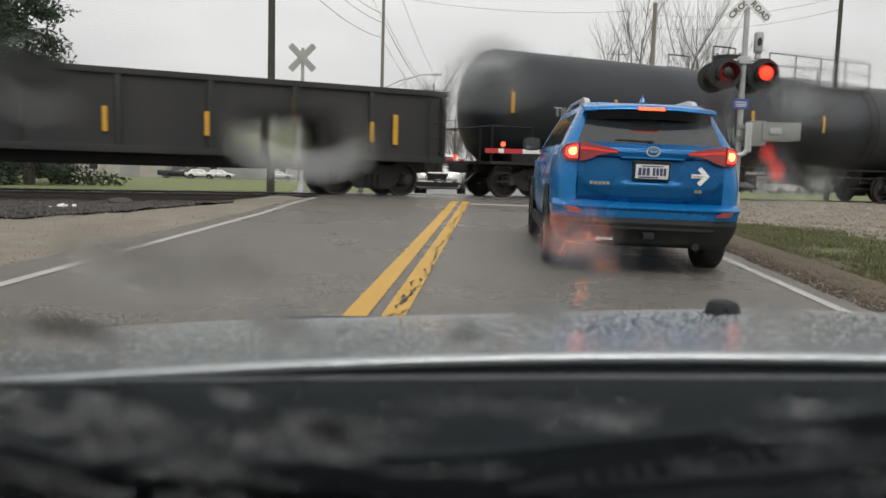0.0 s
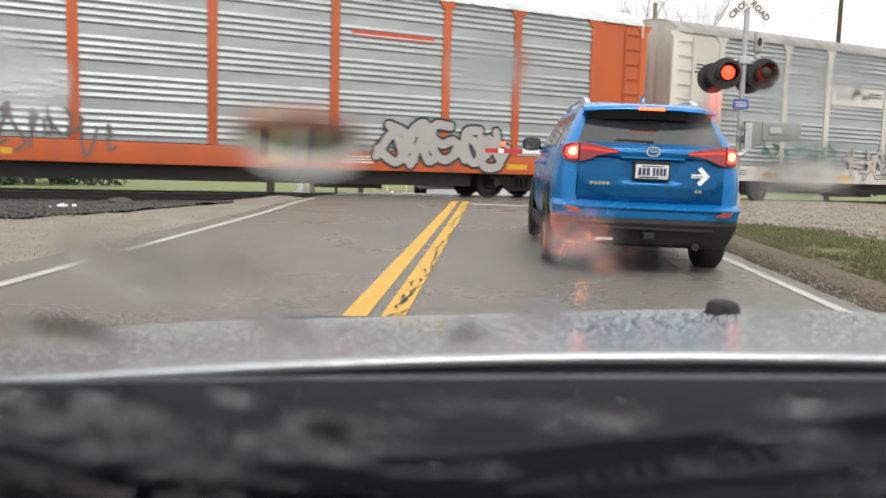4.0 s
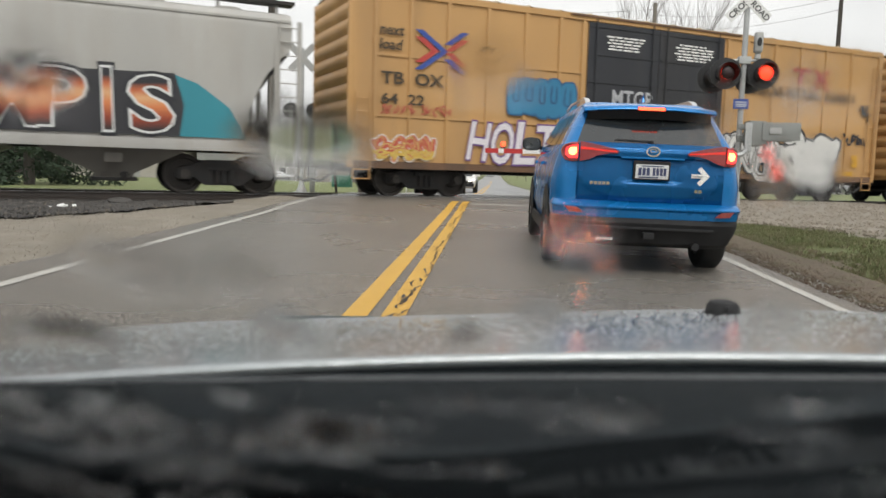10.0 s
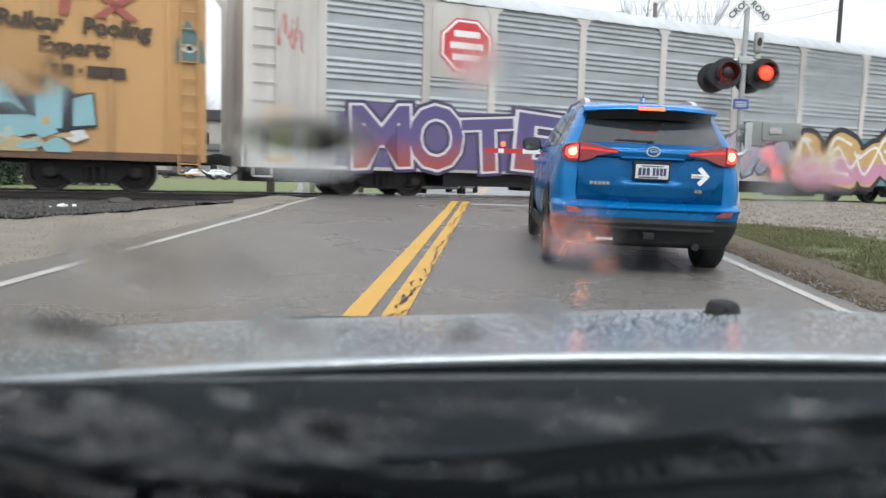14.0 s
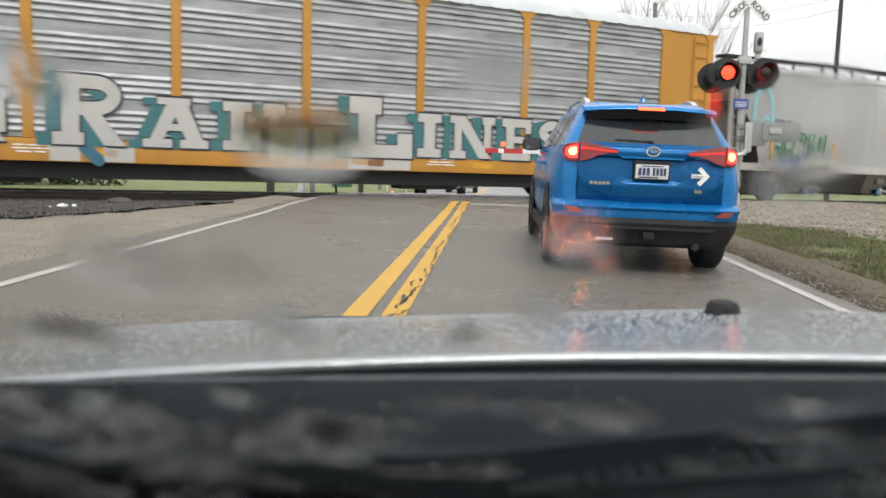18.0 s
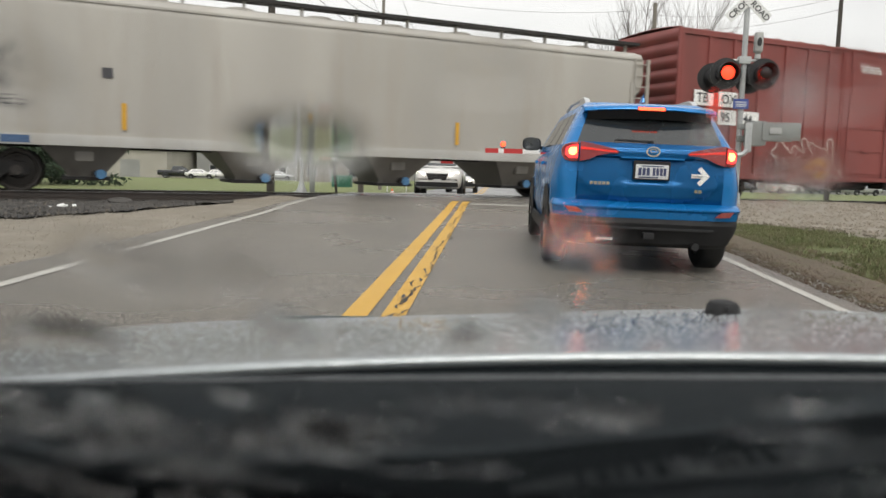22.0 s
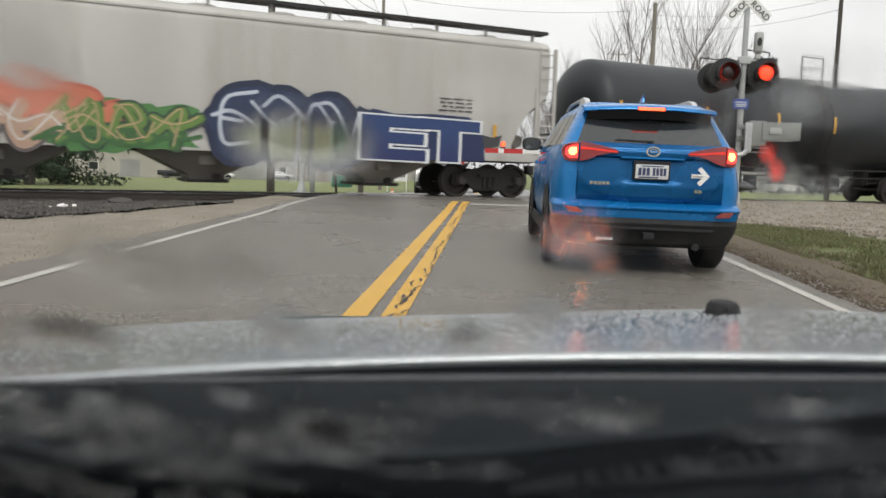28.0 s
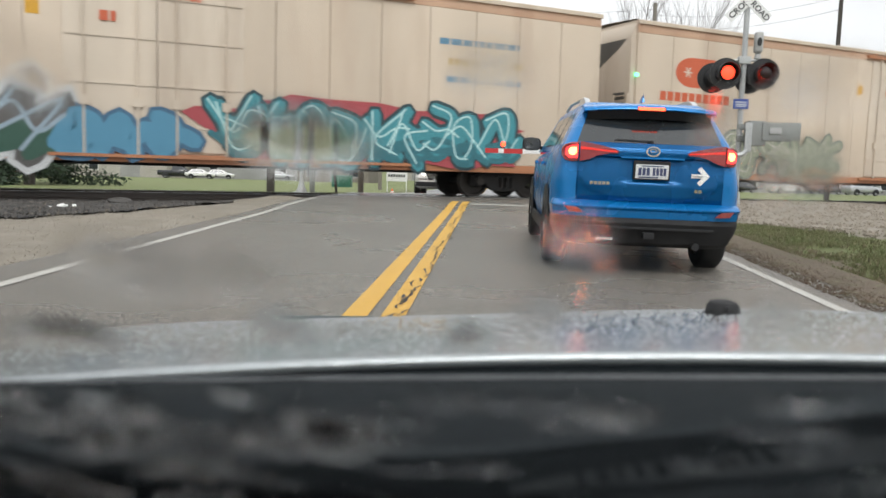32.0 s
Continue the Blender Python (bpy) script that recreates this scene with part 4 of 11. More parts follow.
        if ch == "B":
            band([(0.36, 0.52), (0.74, 0.48), (0.88, 0.30), (0.74, 0.11), (0.36, 0.09)], 0.19)
        else:
            quad((0.36, 0.50), (0.62, 0.50), (1.0, 0.0), (0.70, 0.0))
    part(name, bm, mat, car, label, angle=0)


def rail_car(name, s0, s1, label, category):
    """The Empty at a car's base; its middle stands at (s0 + s1) / 2 along the track when the clip begins."""
    car = thing(name, label, category, TRK @ pose((s0 + s1) / 2, 0, 0), group="cars of the freight train")
    CAR_KEYS.append((car, (s0 + s1) / 2))
    return car, (s1 - s0) / 2


# -- box cars --
def box_car(s0, s1, label, body, door_mat, doors, posts, rows, roof_mat, sill_mat, end_top=None):
    car, h = rail_car("box_car", s0, s1, label, "box car")
    running_gear(car, h, (-h + 2.3, h - 2.3))
    zb, zt = 0.78, 5.12
    for side, nm in ((-1, "side_wall"), (1, "side_wall")):
        bm = bmesh.new()
        y = side * 1.55
        box(bm, -h, min(y, y - side * 0.06), zb + 0.1, h, max(y, y - side * 0.06), zt)
        part(nm, bm, body, car)
        bm = bmesh.new()
        box(bm, -h, min(side * 1.50, side * 1.585), zb - 0.06, h, max(side * 1.50, side * 1.585), zb + 0.12, 0.0)
        part("side_sill", bm, sill_mat, car)
        bm = bmesh.new()
        box(bm, -h, min(side * 1.5, side * 1.60), zt - 0.12, h, max(side * 1.5, side * 1.60), zt + 0.03, 0.0)
        part("top_plate", bm, body, car)
    for x in posts:
        for side in (-1, 1):
            bm = bmesh.new()
            box(bm, x - 0.05, min(side * 1.549, side * 1.60), zb + 0.121, x + 0.05, max(side * 1.549, side * 1.60), zt - 0.121, 0.012)
            part("side_post", bm, body, car)
    for z in rows:
        for a, b in ((-h + 0.15, doors[0]), (doors[1], h - 0.15)):
            xs = [x for x in posts if a <= x <= b]
            for u, v in zip(xs, xs[1:]):
                bm = bmesh.new()
                box(bm, u + 0.052, -1.583, z - 0.035, v - 0.052, -1.549, z + 0.035, 0.008)
                part("side_rib", bm, body, car)
    dm = (doors[0] + doors[1]) / 2
    for a, b in ((doors[0] + 0.03, dm - 0.012), (dm + 0.012, doors[1] - 0.03)):
        bm = bmesh.new()
        box(bm, a, -1.598, zb + 0.14, b, -1.552, zt - 0.14, 0.0)
        nz = 5
        for k in range(nz + 1):
            z = zb + 0.25 + (zt - zb - 0.5) * k / nz
            box(bm, a + 0.06, -1.618, z - 0.025, b - 0.06, -1.596, z + 0.025, 0.0)
        d = part("door", bm, door_mat, car, "sliding plug door")
        bm = bmesh.new()
        for x in ((a + 0.25, b - 0.25)):
            tube(bm, (x, -1.635, zb + 0.1), (x, -1.635, zt - 0.05), 0.02, seg=6)
        box(bm, (a + b) / 2 - 0.18, -1.64, 1.75, (a + b) / 2 + 0.18, -1.60, 1.83)
        part("locking_bar", bm, door_mat, d)
    bm = bmesh.new()
    box(bm, doors[0] - 0.6, -1.64, zt - 0.02, doors[1] + 0.6, -1.60, zt + 0.03)
    part("door_track", bm, sill_mat, car)
    bm = bmesh.new()
    box(bm, doors[0] - 0.6, -1.66, zb - 0.02, doors[1] + 0.6, -1.587, zb + 0.05)
    part("door_track", bm, sill_mat, car)
    for sgn in (-1, 1):
        bm = bmesh.new()
        prof = []
        n = 11
        for k in range(n * 4 + 1):
            z = zb + 0.05 + (zt + 0.02 - zb) * k / (n * 4)
            prof.append((sgn * (h - 0.02 + (0.0, 0.07, 0.10, 0.07)[k % 4]), z))
        loft(bm, [[(x, y, z) for x, z in prof] for y in (-1.545, 1.545)], closed=False)
        part("end_wall", bm, body, car, angle=60)
        for y in (-1.59, 1.50):
            bm = bmesh.new()
            box(bm, sgn * (h - 0.06), y, zb - 0.05, sgn * (h + 0.06), y + 0.09, zt + 0.03, 0.01)
            part("corner_post", bm, body, car)
        ladder(car, sgn * (h - 0.50), sgn * (h - 0.12), -1.66, 0.95, 2.6 if sgn < 0 else 4.6, 5 if sgn < 0 else 10, body)
        stirrup(car, sgn * (h - 0.32), -1.58, body)
    bm = bmesh.new()
    arc = [(-1.60, zt + 0.03), (-1.45, zt + 0.09), (-0.7, zt + 0.15), (0.0, zt + 0.17), (0.7, zt + 0.15), (1.45, zt + 0.09), (1.60, zt + 0.03)]
    rings = []
    x = -h
    while x < h - 0.01:
        for dx, up in ((0.0, 0.0), (0.06, 0.03), (0.12, 0.0)):
            rings.append([(min(x + dx, h), y, z + up) for y, z in arc])
        x += 1.0
    rings.append([(h, y, z) for y, z in arc])
    loft(bm, rings, closed=False)
    part("roof", bm, roof_mat, car)
    if end_top:
        bm = bmesh.new()
        box(bm, -h - 0.11, -1.3, 4.35, -h - 0.07, 1.3, zt)
        part("end_panel", bm, end_top, car)
    bm = bmesh.new()
    tube(bm, (-1.3, -0.5, 0.62), (0.2, -0.5, 0.62), 0.2, seg=10)
    box(bm, 0.8, -0.9, 0.5, 1.5, -0.3, 0.75, 0.02)
    tube(bm, (-h + 2, -0.8, 0.70), (h - 2, -0.8, 0.68), 0.025, seg=6)
    part("brake_gear", bm, M["black_steel"], car)
    return car, h


def even(a, b, n):
    return [a + (b - a) * i / (n - 1) for i in range(n)]


def next_load_mark(car, x0, x1, z0, z1, y):
    """Two nested pairs of chevrons, blue and red, that meet point to point."""
    cx, cz, w, hh = (x0 + x1) / 2, (z0 + z1) / 2, (x1 - x0) / 2, (z1 - z0) / 2
    bl, rd = spray((0.03, 0.07, 0.30)), spray((0.45, 0.05, 0.04))
    t = 0.34 * w
    for way, apex, col, arm, lab in ((1, 0.10, bl, 1.0, "blue chevron"), (1, -0.30, rd, 0.74, "red chevron"), (-1, -0.16, bl, 1.06, "blue chevron"), (-1, 0.26, rd, 0.76, "red chevron")):
        ax = cx + apex * w
        if way > 0:
            reach = min((ax - (cx - w)) / w, arm * 1.1)
        else:
            reach = min((cx + w - ax) / w, arm * 1.1)
        rise = hh * reach / 1.1
        for sg in (-1, 1):
            gap = 0.0 if way > 0 else 0.40 if col is bl else 0.05
            p0, p1 = (ax - way * gap * w, cz + sg * gap * hh / 1.1), (ax - way * reach * w, cz + sg * rise)
            flat_shape(car, "arrow_mark", [(p0[0] + t / 2, p0[1]), (p0[0] - t / 2, p0[1]), (p1[0] - t / 2, p1[1]), (p1[0] + t / 2, p1[1])], y - (0.001 if col is rd else 0.0) - (0.0004 if sg > 0 else 0.0), col, lab)


def yellow_box(s0, s1, label, doors, posts, rows, seed, note=None):
    car, h = box_car(s0, s1, label, T["box_yellow"], T["box_door"], doors, posts, rows, T["box_yellow_roof"], T["sill_brown"])
    dm = (doors[0] + doors[1]) / 2
    text_bars(car, doors[0] + 0.6, 4.6, 1.5, 5, -1.624, M["decal_white"], 0.045, 0.085, seed)
    text_bars(car, dm + 0.5, 4.6, 1.6, 6, -1.624, M["decal_white"], 0.045, 0.085, seed + 1)
    text_bars(car, doors[0] + 0.3, 2.3, 0.5, 3, -1.624, M["decal_white"], 0.05, 0.12, seed + 2)
    text_bars(car, dm + 1.4, 2.4, 0.7, 3, -1.624, M["decal_white"], 0.04, 0.08, seed + 3)
    ink = spray((0.05, 0.035, 0.02))
    nx_, nz_, ns_ = note or (-h + 0.72, 4.05, 0.36)
    side_text(car, "next\nload", nx_, nz_, ns_, -1.604, ink, 0.008, shear=0.15)
    return car, h, ink


YB_POSTS = [-9.45, -8.9, -7.95, -6.9, -5.75, -4.6, -3.5, -2.75, 2.6, 3.4, 4.6, 5.75, 6.9, 8.1, 9.45]
c, h, ink = yellow_box(108.8, 127.9, "yellow box car with black double doors and blue and purple graffiti", (-2.62, 2.45), YB_POSTS, (2.05, 3.55), 21)
next_load_mark(c, -7.75, -6.45, 3.25, 4.25, -1.604)
side_text(c, "TB  OX", -8.75, 2.85, 0.42, -1.604, ink, 0.01, 1.25)
side_text(c, "64  22", -8.75, 2.35, 0.36, -1.604, ink, 0.008, 1.3)
side_text(c, "any\nroad", -6.0, 3.85, 0.30, -1.604, ink, 0.006, shear=0.15)
tag(c, -8.8, -6.8, 2.06, 2.36, -1.605, (0.42, 0.10, 0.06), 11, 34, 0.035)
graffiti(c, -8.9, -7.3, 0.95, 1.55, -1.612, 4, [(0.50, 0.10, 0.06), (0.60, 0.40, 0.08)], (0.62, 0.58, 0.52), (0.6, 0.45, 0.15), seed=6, fat=0.34, label="small red, white and yellow graffiti")
tag(c, 7.9, 9.0, 1.95, 2.35, -1.605, BLACK, 9, 35, 0.06)
tag(c, 8.6, 9.2, 2.75, 3.35, -1.605, BLACK, 6, 36, 0.05)
strip(c, 8.54, 1.42, 0.27, 0.42, -1.606, M["conspic"])
strip(c, 8.25, 1.0, 0.5, 0.16, -1.606, M["conspic"])
strip(c, 7.45, 1.58, 0.50, 0.36, -1.606, M["galv"], "placard_holder", "grey placard holder")
strip(c, 7.45, 1.58, 0.43, 0.29, -1.610, spray((0.12, 0.12, 0.12)), "placard_face", "dark placard face")
strip(c, 7.45, 1.54, 0.43, 0.03, -1.613, M["galv"], "placard_bar", "pale placard bar")
for k, (px_, pz_, pw_, col_) in enumerate(((0.48, 1.86, 0.22, (0.50, 0.07, 0.04)), (0.92, 1.95, 0.26, (0.62, 0.62, 0.60)), (0.45, 2.30, 0.17, (0.40, 0.40, 0.40)), (-0.15, 1.80, 0.12, (0.62, 0.40, 0.05)), (1.30, 1.45, 0.12, (0.55, 0.55, 0.55)))):
    strip(c, px_, pz_, pw_, pw_ * (1.0, 0.9, 1.0, 3.2, 1.1)[k], -1.624, spray(col_), "door_sticker", "small sticker on the door")
for k, (bx, bw, bz, bh) in enumerate(((-5.12, 0.50, 2.26, 0.98), (-4.72, 0.52, 2.30, 0.96), (-4.28, 0.46, 2.24, 1.0), (-3.92, 0.50, 2.28, 0.98), (-3.50, 0.56, 2.22, 0.98))):
    for mat_, g_, dy_ in ((spray((0.02, 0.09, 0.20)), 0.05, 0.0), (fade("blue_bubble_fade", [(0.0, (0.03, 0.20, 0.36)), (1.0, (0.02, 0.15, 0.30))]) if k == 0 else spray((0.025, 0.18, 0.33)), 0.0, -0.003)):
        flat_shape(c, "graffiti_bubble", [(bx + bw / 2 + (bw / 2 + g_) * math.copysign(abs(math.cos(a)) ** 0.6, math.cos(a)), bz + bh / 2 + (bh / 2 + g_) * math.copysign(abs(math.sin(a)) ** 0.5, math.sin(a)) + 0.03 * math.sin(3 * a + k)) for a in [2 * math.pi * q / 22 for q in range(22)]], -1.612 + dy_ - 0.0006 * k, mat_, "blue bubble graffiti")
    stroke(c, [(bx + bw * 0.35, bz + bh * 0.85), (bx + bw * 0.30, bz + bh * 0.45), (bx + bw * 0.62, bz + bh * 0.40), (bx + bw * 0.66, bz + bh * 0.82)], 0.05, -1.620, (0.015, 0.07, 0.16), "dark line on the bubble")
piece(c, "HOLTC", -6.35, -2.75, 0.98, 2.0, -1.612, spray((0.66, 0.63, 0.66)), spray((0.15, 0.07, 0.22)), None, seed=8, label="white letters edged in purple", bold=0.012, thin=0.03, lean=0.15)
flat_shape(c, "graffiti_cloud", [(-3.2, 0.98), (-3.25, 1.15), (-2.6, 1.3), (-2.2, 1.2), (-2.3, 0.98)], -1.628, spray((0.60, 0.57, 0.60)), "white sprayed tail")
graffiti(c, 2.65, 5.1, 0.8, 2.1, -1.612, 4, [(0.6, 0.6, 0.58)], BLACK, (0.12, 0.12, 0.12), seed=5, fat=0.42, label="silver and black graffiti")
graffiti(c, 5.2, 7.4, 0.75, 2.15, -1.612, 3, [(0.68, 0.68, 0.66)], BLACK, None, seed=14, fat=0.5, label="white bubble graffiti")
side_text(c, "RAILCAR POOLING EXPERTS", 3.55, 3.4, 0.40, -1.604, ink, 0.006, 0.93)
rd = spray((0.42, 0.05, 0.04))
for pts in ([(5.4, 4.3), (6.2, 4.3), (6.2, 4.2), (5.85, 4.2), (5.8, 3.8), (5.65, 3.8), (5.7, 4.2), (5.4, 4.2)], [(6.3, 4.3), (6.5, 4.3), (7.1, 3.8), (6.9, 3.8)], [(6.9, 4.3), (7.1, 4.3), (6.5, 3.8), (6.3, 3.8)]):
    flat_shape(c, "emblem_bar", pts, -1.604, rd, "red emblem bar")
side_text(c, "MTGR", -1.75, 2.72, 0.62, -1.626, spray((0.42, 0.43, 0.45)), 0.012, 0.9, name="graffiti_tag")

YB2_POSTS = [-9.45, -8.6, -7.9, -6.2, -4.9, -3.6, -2.65, 2.85, 4.0, 5.2, 6.4, 7.6, 8.8, 9.45]
c, h, ink = yellow_box(129.0, 148.1, "yellow box car with black doors and turquoise graffiti", (-2.5, 2.7), YB2_POSTS, (), 41)
next_load_mark(c, -7.85, -6.3, 3.2, 4.6, -1.604)
side_text(c, "any\nroad", -6.0, 3.85, 0.34, -1.604, ink, 0.006, shear=0.15)
side_text(c, "TB  OX", -8.38, 2.70, 0.30, -1.604, ink, 0.006, 0.95)
jet, chalk, mint, brick_red = spray((0.016, 0.02, 0.026)), spray((0.60, 0.60, 0.57)), spray((0.12, 0.30, 0.31)), spray((0.30, 0.055, 0.05))
flat_shape(c, "graffiti_block", [(-8.25, 0.87), (-8.22, 1.55), (-8.0, 1.93), (-7.6, 2.12), (-7.0, 2.18), (-6.58, 2.12), (-6.60, 0.87)], -1.6060, jet, "black sprayed ground")
flat_shape(c, "graffiti_block", [(-7.52, 1.10), (-7.50, 1.96), (-7.1, 2.00), (-6.82, 1.85), (-6.70, 1.58), (-6.78, 1.28), (-7.0, 1.12), (-7.27, 1.08)], -1.6091, chalk, "white sprayed letter")
flat_shape(c, "graffiti_block", [(-7.10, 1.22), (-7.12, 1.78), (-6.92, 1.72), (-6.82, 1.52), (-6.90, 1.30)], -1.6122, brick_red, "dull red letter middle")
flat_shape(c, "graffiti_block", [(-7.42, 1.25), (-7.36, 1.70), (-7.26, 1.50), (-7.22, 1.80), (-7.18, 1.22)], -1.6123, mint, "teal spatter")
flat_shape(c, "graffiti_block", [(-6.54, 0.87), (-6.44, 1.20), (-6.42, 1.60), (-6.54, 2.08), (-6.42, 2.10), (-6.30, 1.60), (-6.33, 1.20), (-6.42, 0.87)], -1.6074, chalk, "white sprayed stripe")
flat_shape(c, "graffiti_block", [(-6.41, 1.05), (-6.385, 1.60), (-6.355, 1.60), (-6.375, 1.05)], -1.6105, spray((0.55, 0.30, 0.04)), "amber line")
flat_shape(c, "graffiti_block", [(-6.30, 0.90), (-6.30, 2.46), (-6.05, 2.64), (-5.75, 2.55), (-5.40, 2.42), (-5.58, 2.38), (-5.56, 0.87)], -1.6066, chalk, "white sprayed edge")
flat_shape(c, "graffiti_block", [(-6.26, 0.90), (-6.26, 2.36), (-6.03, 2.50), (-5.78, 2.42), (-5.62, 2.34), (-5.60, 0.87)], -1.6097, jet, "black sprayed letter")
flat_shape(c, "graffiti_block", [(-6.08, 1.62), (-6.03, 2.00), (-5.92, 1.84), (-5.88, 1.62)], -1.6128, mint, "teal spatter")
flat_shape(c, "graffiti_block", [(-6.12, 1.14), (-5.82, 1.18), (-5.64, 0.88), (-5.86, 0.88)], -1.6129, chalk, "white sprayed foot")
flat_shape(c, "graffiti_block", [(-5.98, 1.10), (-5.86, 1.10), (-5.74, 0.92), (-5.84, 0.92)], -1.6160, mint, "teal spatter")
flat_shape(c, "graffiti_block", [(-4.96, 2.50), (-4.66, 2.52), (-4.68, 2.20), (-4.78, 1.50), (-4.66, 1.15), (-4.76, 1.15), (-4.94, 1.62), (-4.92, 2.10)], -1.6071, chalk, "white sprayed stripe")
flat_shape(c, "graffiti_block", [(-4.86, 2.40), (-4.68, 2.46), (-4.72, 2.22)], -1.6102, jet, "black corner")
flat_shape(c, "graffiti_block", [(-4.88, 2.05), (-4.78, 2.05), (-4.84, 1.50), (-4.90, 1.60)], -1.6103, mint, "teal spatter")
flat_shape(c, "graffiti_block", [(-4.10, 1.50), (-4.10, 2.42), (-3.78, 2.46), (-3.98, 2.28), (-4.02, 1.50)], -1.6074, chalk, "white sprayed edge")
flat_shape(c, "graffiti_block", [(-4.00, 1.62), (-3.98, 2.26), (-3.78, 2.34), (-3.74, 1.66)], -1.6095, jet, "black sprayed letter")
flat_shape(c, "graffiti_block", [(-5.94, 0.87), (-5.92, 1.02), (-5.45, 1.10), (-5.40, 0.96), (-4.98, 0.98), (-4.92, 1.16), (-4.50, 1.14), (-4.44, 0.98), (-4.02, 1.00), (-3.98, 1.14), (-3.55, 1.12), (-3.50, 0.96), (-3.12, 0.98), (-3.10, 0.87)], -1.6196, jet, "black jagged base line")
stroke(c, [(-6.32, 2.52), (-6.05, 2.72), (-5.75, 2.62), (-5.36, 2.47)], 0.05, -1.618, (0.30, 0.055, 0.05), "dull red sprayed line")
stroke(c, [(-4.98, 2.58), (-4.64, 2.60)], 0.05, -1.610, (0.30, 0.055, 0.05), "dull red sprayed line")
stroke(c, [(-4.12, 2.52), (-3.76, 2.54)], 0.05, -1.610, (0.30, 0.055, 0.05), "dull red sprayed line")
text_bars(c, -8.55, 2.33, 1.25, 1, -1.604, spray((0.20, 0.14, 0.08)), 0.20, 0.3, 46)
tag(c, 0.9, 2.1, 2.6, 3.7, -1.626, (0.65, 0.66, 0.66), 10, 33, 0.04)
strip(c, 1.35, 2.05, 0.50, 0.62, -1.624, spray((0.26, 0.05, 0.04)), "door_sticker", "dull red patch on the door")
flat_shape(c, "graffiti_cloud", [(1.75, 1.05), (1.72, 1.75), (2.3, 1.82), (3.0, 1.70), (3.02, 1.05)], -1.624, spray((0.60, 0.60, 0.58)), "white sprayed patch")
stroke(c, [(1.95, 1.10), (1.98, 1.68), (2.25, 1.60), (2.02, 1.38), (2.28, 1.10)], 0.08, -1.628, (0.60, 0.42, 0.06), "yellow sprayed line")
stroke(c, [(2.50, 1.10), (2.52, 1.64), (2.82, 1.52), (2.56, 1.34)], 0.08, -1.628, (0.60, 0.42, 0.06), "yellow sprayed line")
side_text(c, "Railcar", 5.45, 3.42, 0.47, -1.604, ink, 0.020, 0.95, 0.12)
side_text(c, "Pooling", 7.05, 3.40, 0.47, -1.604, ink, 0.020, 0.98, 0.12)
side_text(c, "Experts", 6.18, 2.94, 0.47, -1.604, ink, 0.020, 0.98, 0.12)
for k, w in enumerate((0.16, 0.16, 0.22, 0.07, 0.24, 0.26, 0.34)):
    strip(c, 6.28 + 0.245 * k, 2.60, w, 0.10 if w < 0.1 else 0.24, -1.604, ink, "emblem_bar", "dark emblem bar")
for pts in ([(6.4, 4.3), (7.2, 4.3), (7.2, 4.15), (6.85, 4.15), (6.8, 3.75), (6.6, 3.75), (6.65, 4.15), (6.4, 4.15)], [(7.25, 4.3), (7.5, 4.3), (8.2, 3.75), (7.95, 3.75)], [(7.95, 4.3), (8.2, 4.3), (7.5, 3.75), (7.25, 3.75)]):
    flat_shape(c, "emblem_bar", pts, -1.604, spray((0.31, 0.085, 0.06)), "dull red emblem bar")
aqua, aqua_pale = spray((0.24, 0.43, 0.46)), spray((0.40, 0.47, 0.42))
flat_shape(c, "graffiti_block", [(2.55, 2.16), (2.75, 2.35), (3.15, 2.37), (3.57, 2.27), (3.81, 2.31), (4.41, 2.35), (4.45, 2.26), (5.14, 2.34), (5.25, 2.32), (5.63, 2.35), (5.82, 2.23), (6.71, 2.29), (6.91, 2.11), (7.27, 2.16), (7.33, 1.43), (6.79, 1.31), (6.16, 1.22), (5.11, 1.08), (3.88, 1.04), (2.61, 1.03)], -1.6060, jet, "black sprayed ground")
flat_shape(c, "graffiti_block", [(2.59, 1.91), (2.65, 2.13), (2.85, 2.29), (3.22, 2.29), (3.53, 2.15), (3.70, 1.84), (3.74, 1.49), (3.52, 1.41), (3.18, 1.30), (2.60, 1.22)], -1.6090, aqua, "turquoise sprayed letter")
flat_shape(c, "graffiti_block", [(3.83, 2.28), (4.40, 2.32), (4.40, 1.22), (4.23, 1.05), (4.08, 1.47), (3.84, 1.46)], -1.6090, aqua, "turquoise sprayed letter")
flat_shape(c, "graffiti_block", [(4.62, 2.24), (5.14, 2.24), (5.13, 1.25), (4.88, 1.21), (4.79, 1.70), (4.36, 1.74), (4.35, 1.87), (4.64, 1.89)], -1.6094, aqua, "turquoise sprayed letter")
flat_shape(c, "graffiti_block", [(5.30, 2.29), (5.60, 2.32), (5.99, 1.65), (6.19, 1.56), (6.18, 1.25), (5.71, 1.13), (5.33, 1.26), (5.38, 1.79)], -1.6090, aqua, "turquoise sprayed letter")
flat_shape(c, "graffiti_block", [(6.11, 2.23), (6.65, 2.26), (6.64, 1.37), (6.16, 1.32)], -1.6090, aqua, "turquoise sprayed letter")
flat_shape(c, "graffiti_block", [(6.85, 2.00), (7.23, 2.14), (7.30, 1.47), (6.85, 1.42)], -1.6090, aqua, "turquoise sprayed letter")
flat_shape(c, "graffiti_block", [(5.29, 1.82), (5.68, 1.87), (6.03, 1.63), (5.39, 1.59)], -1.6120, jet, "black sprayed notch")
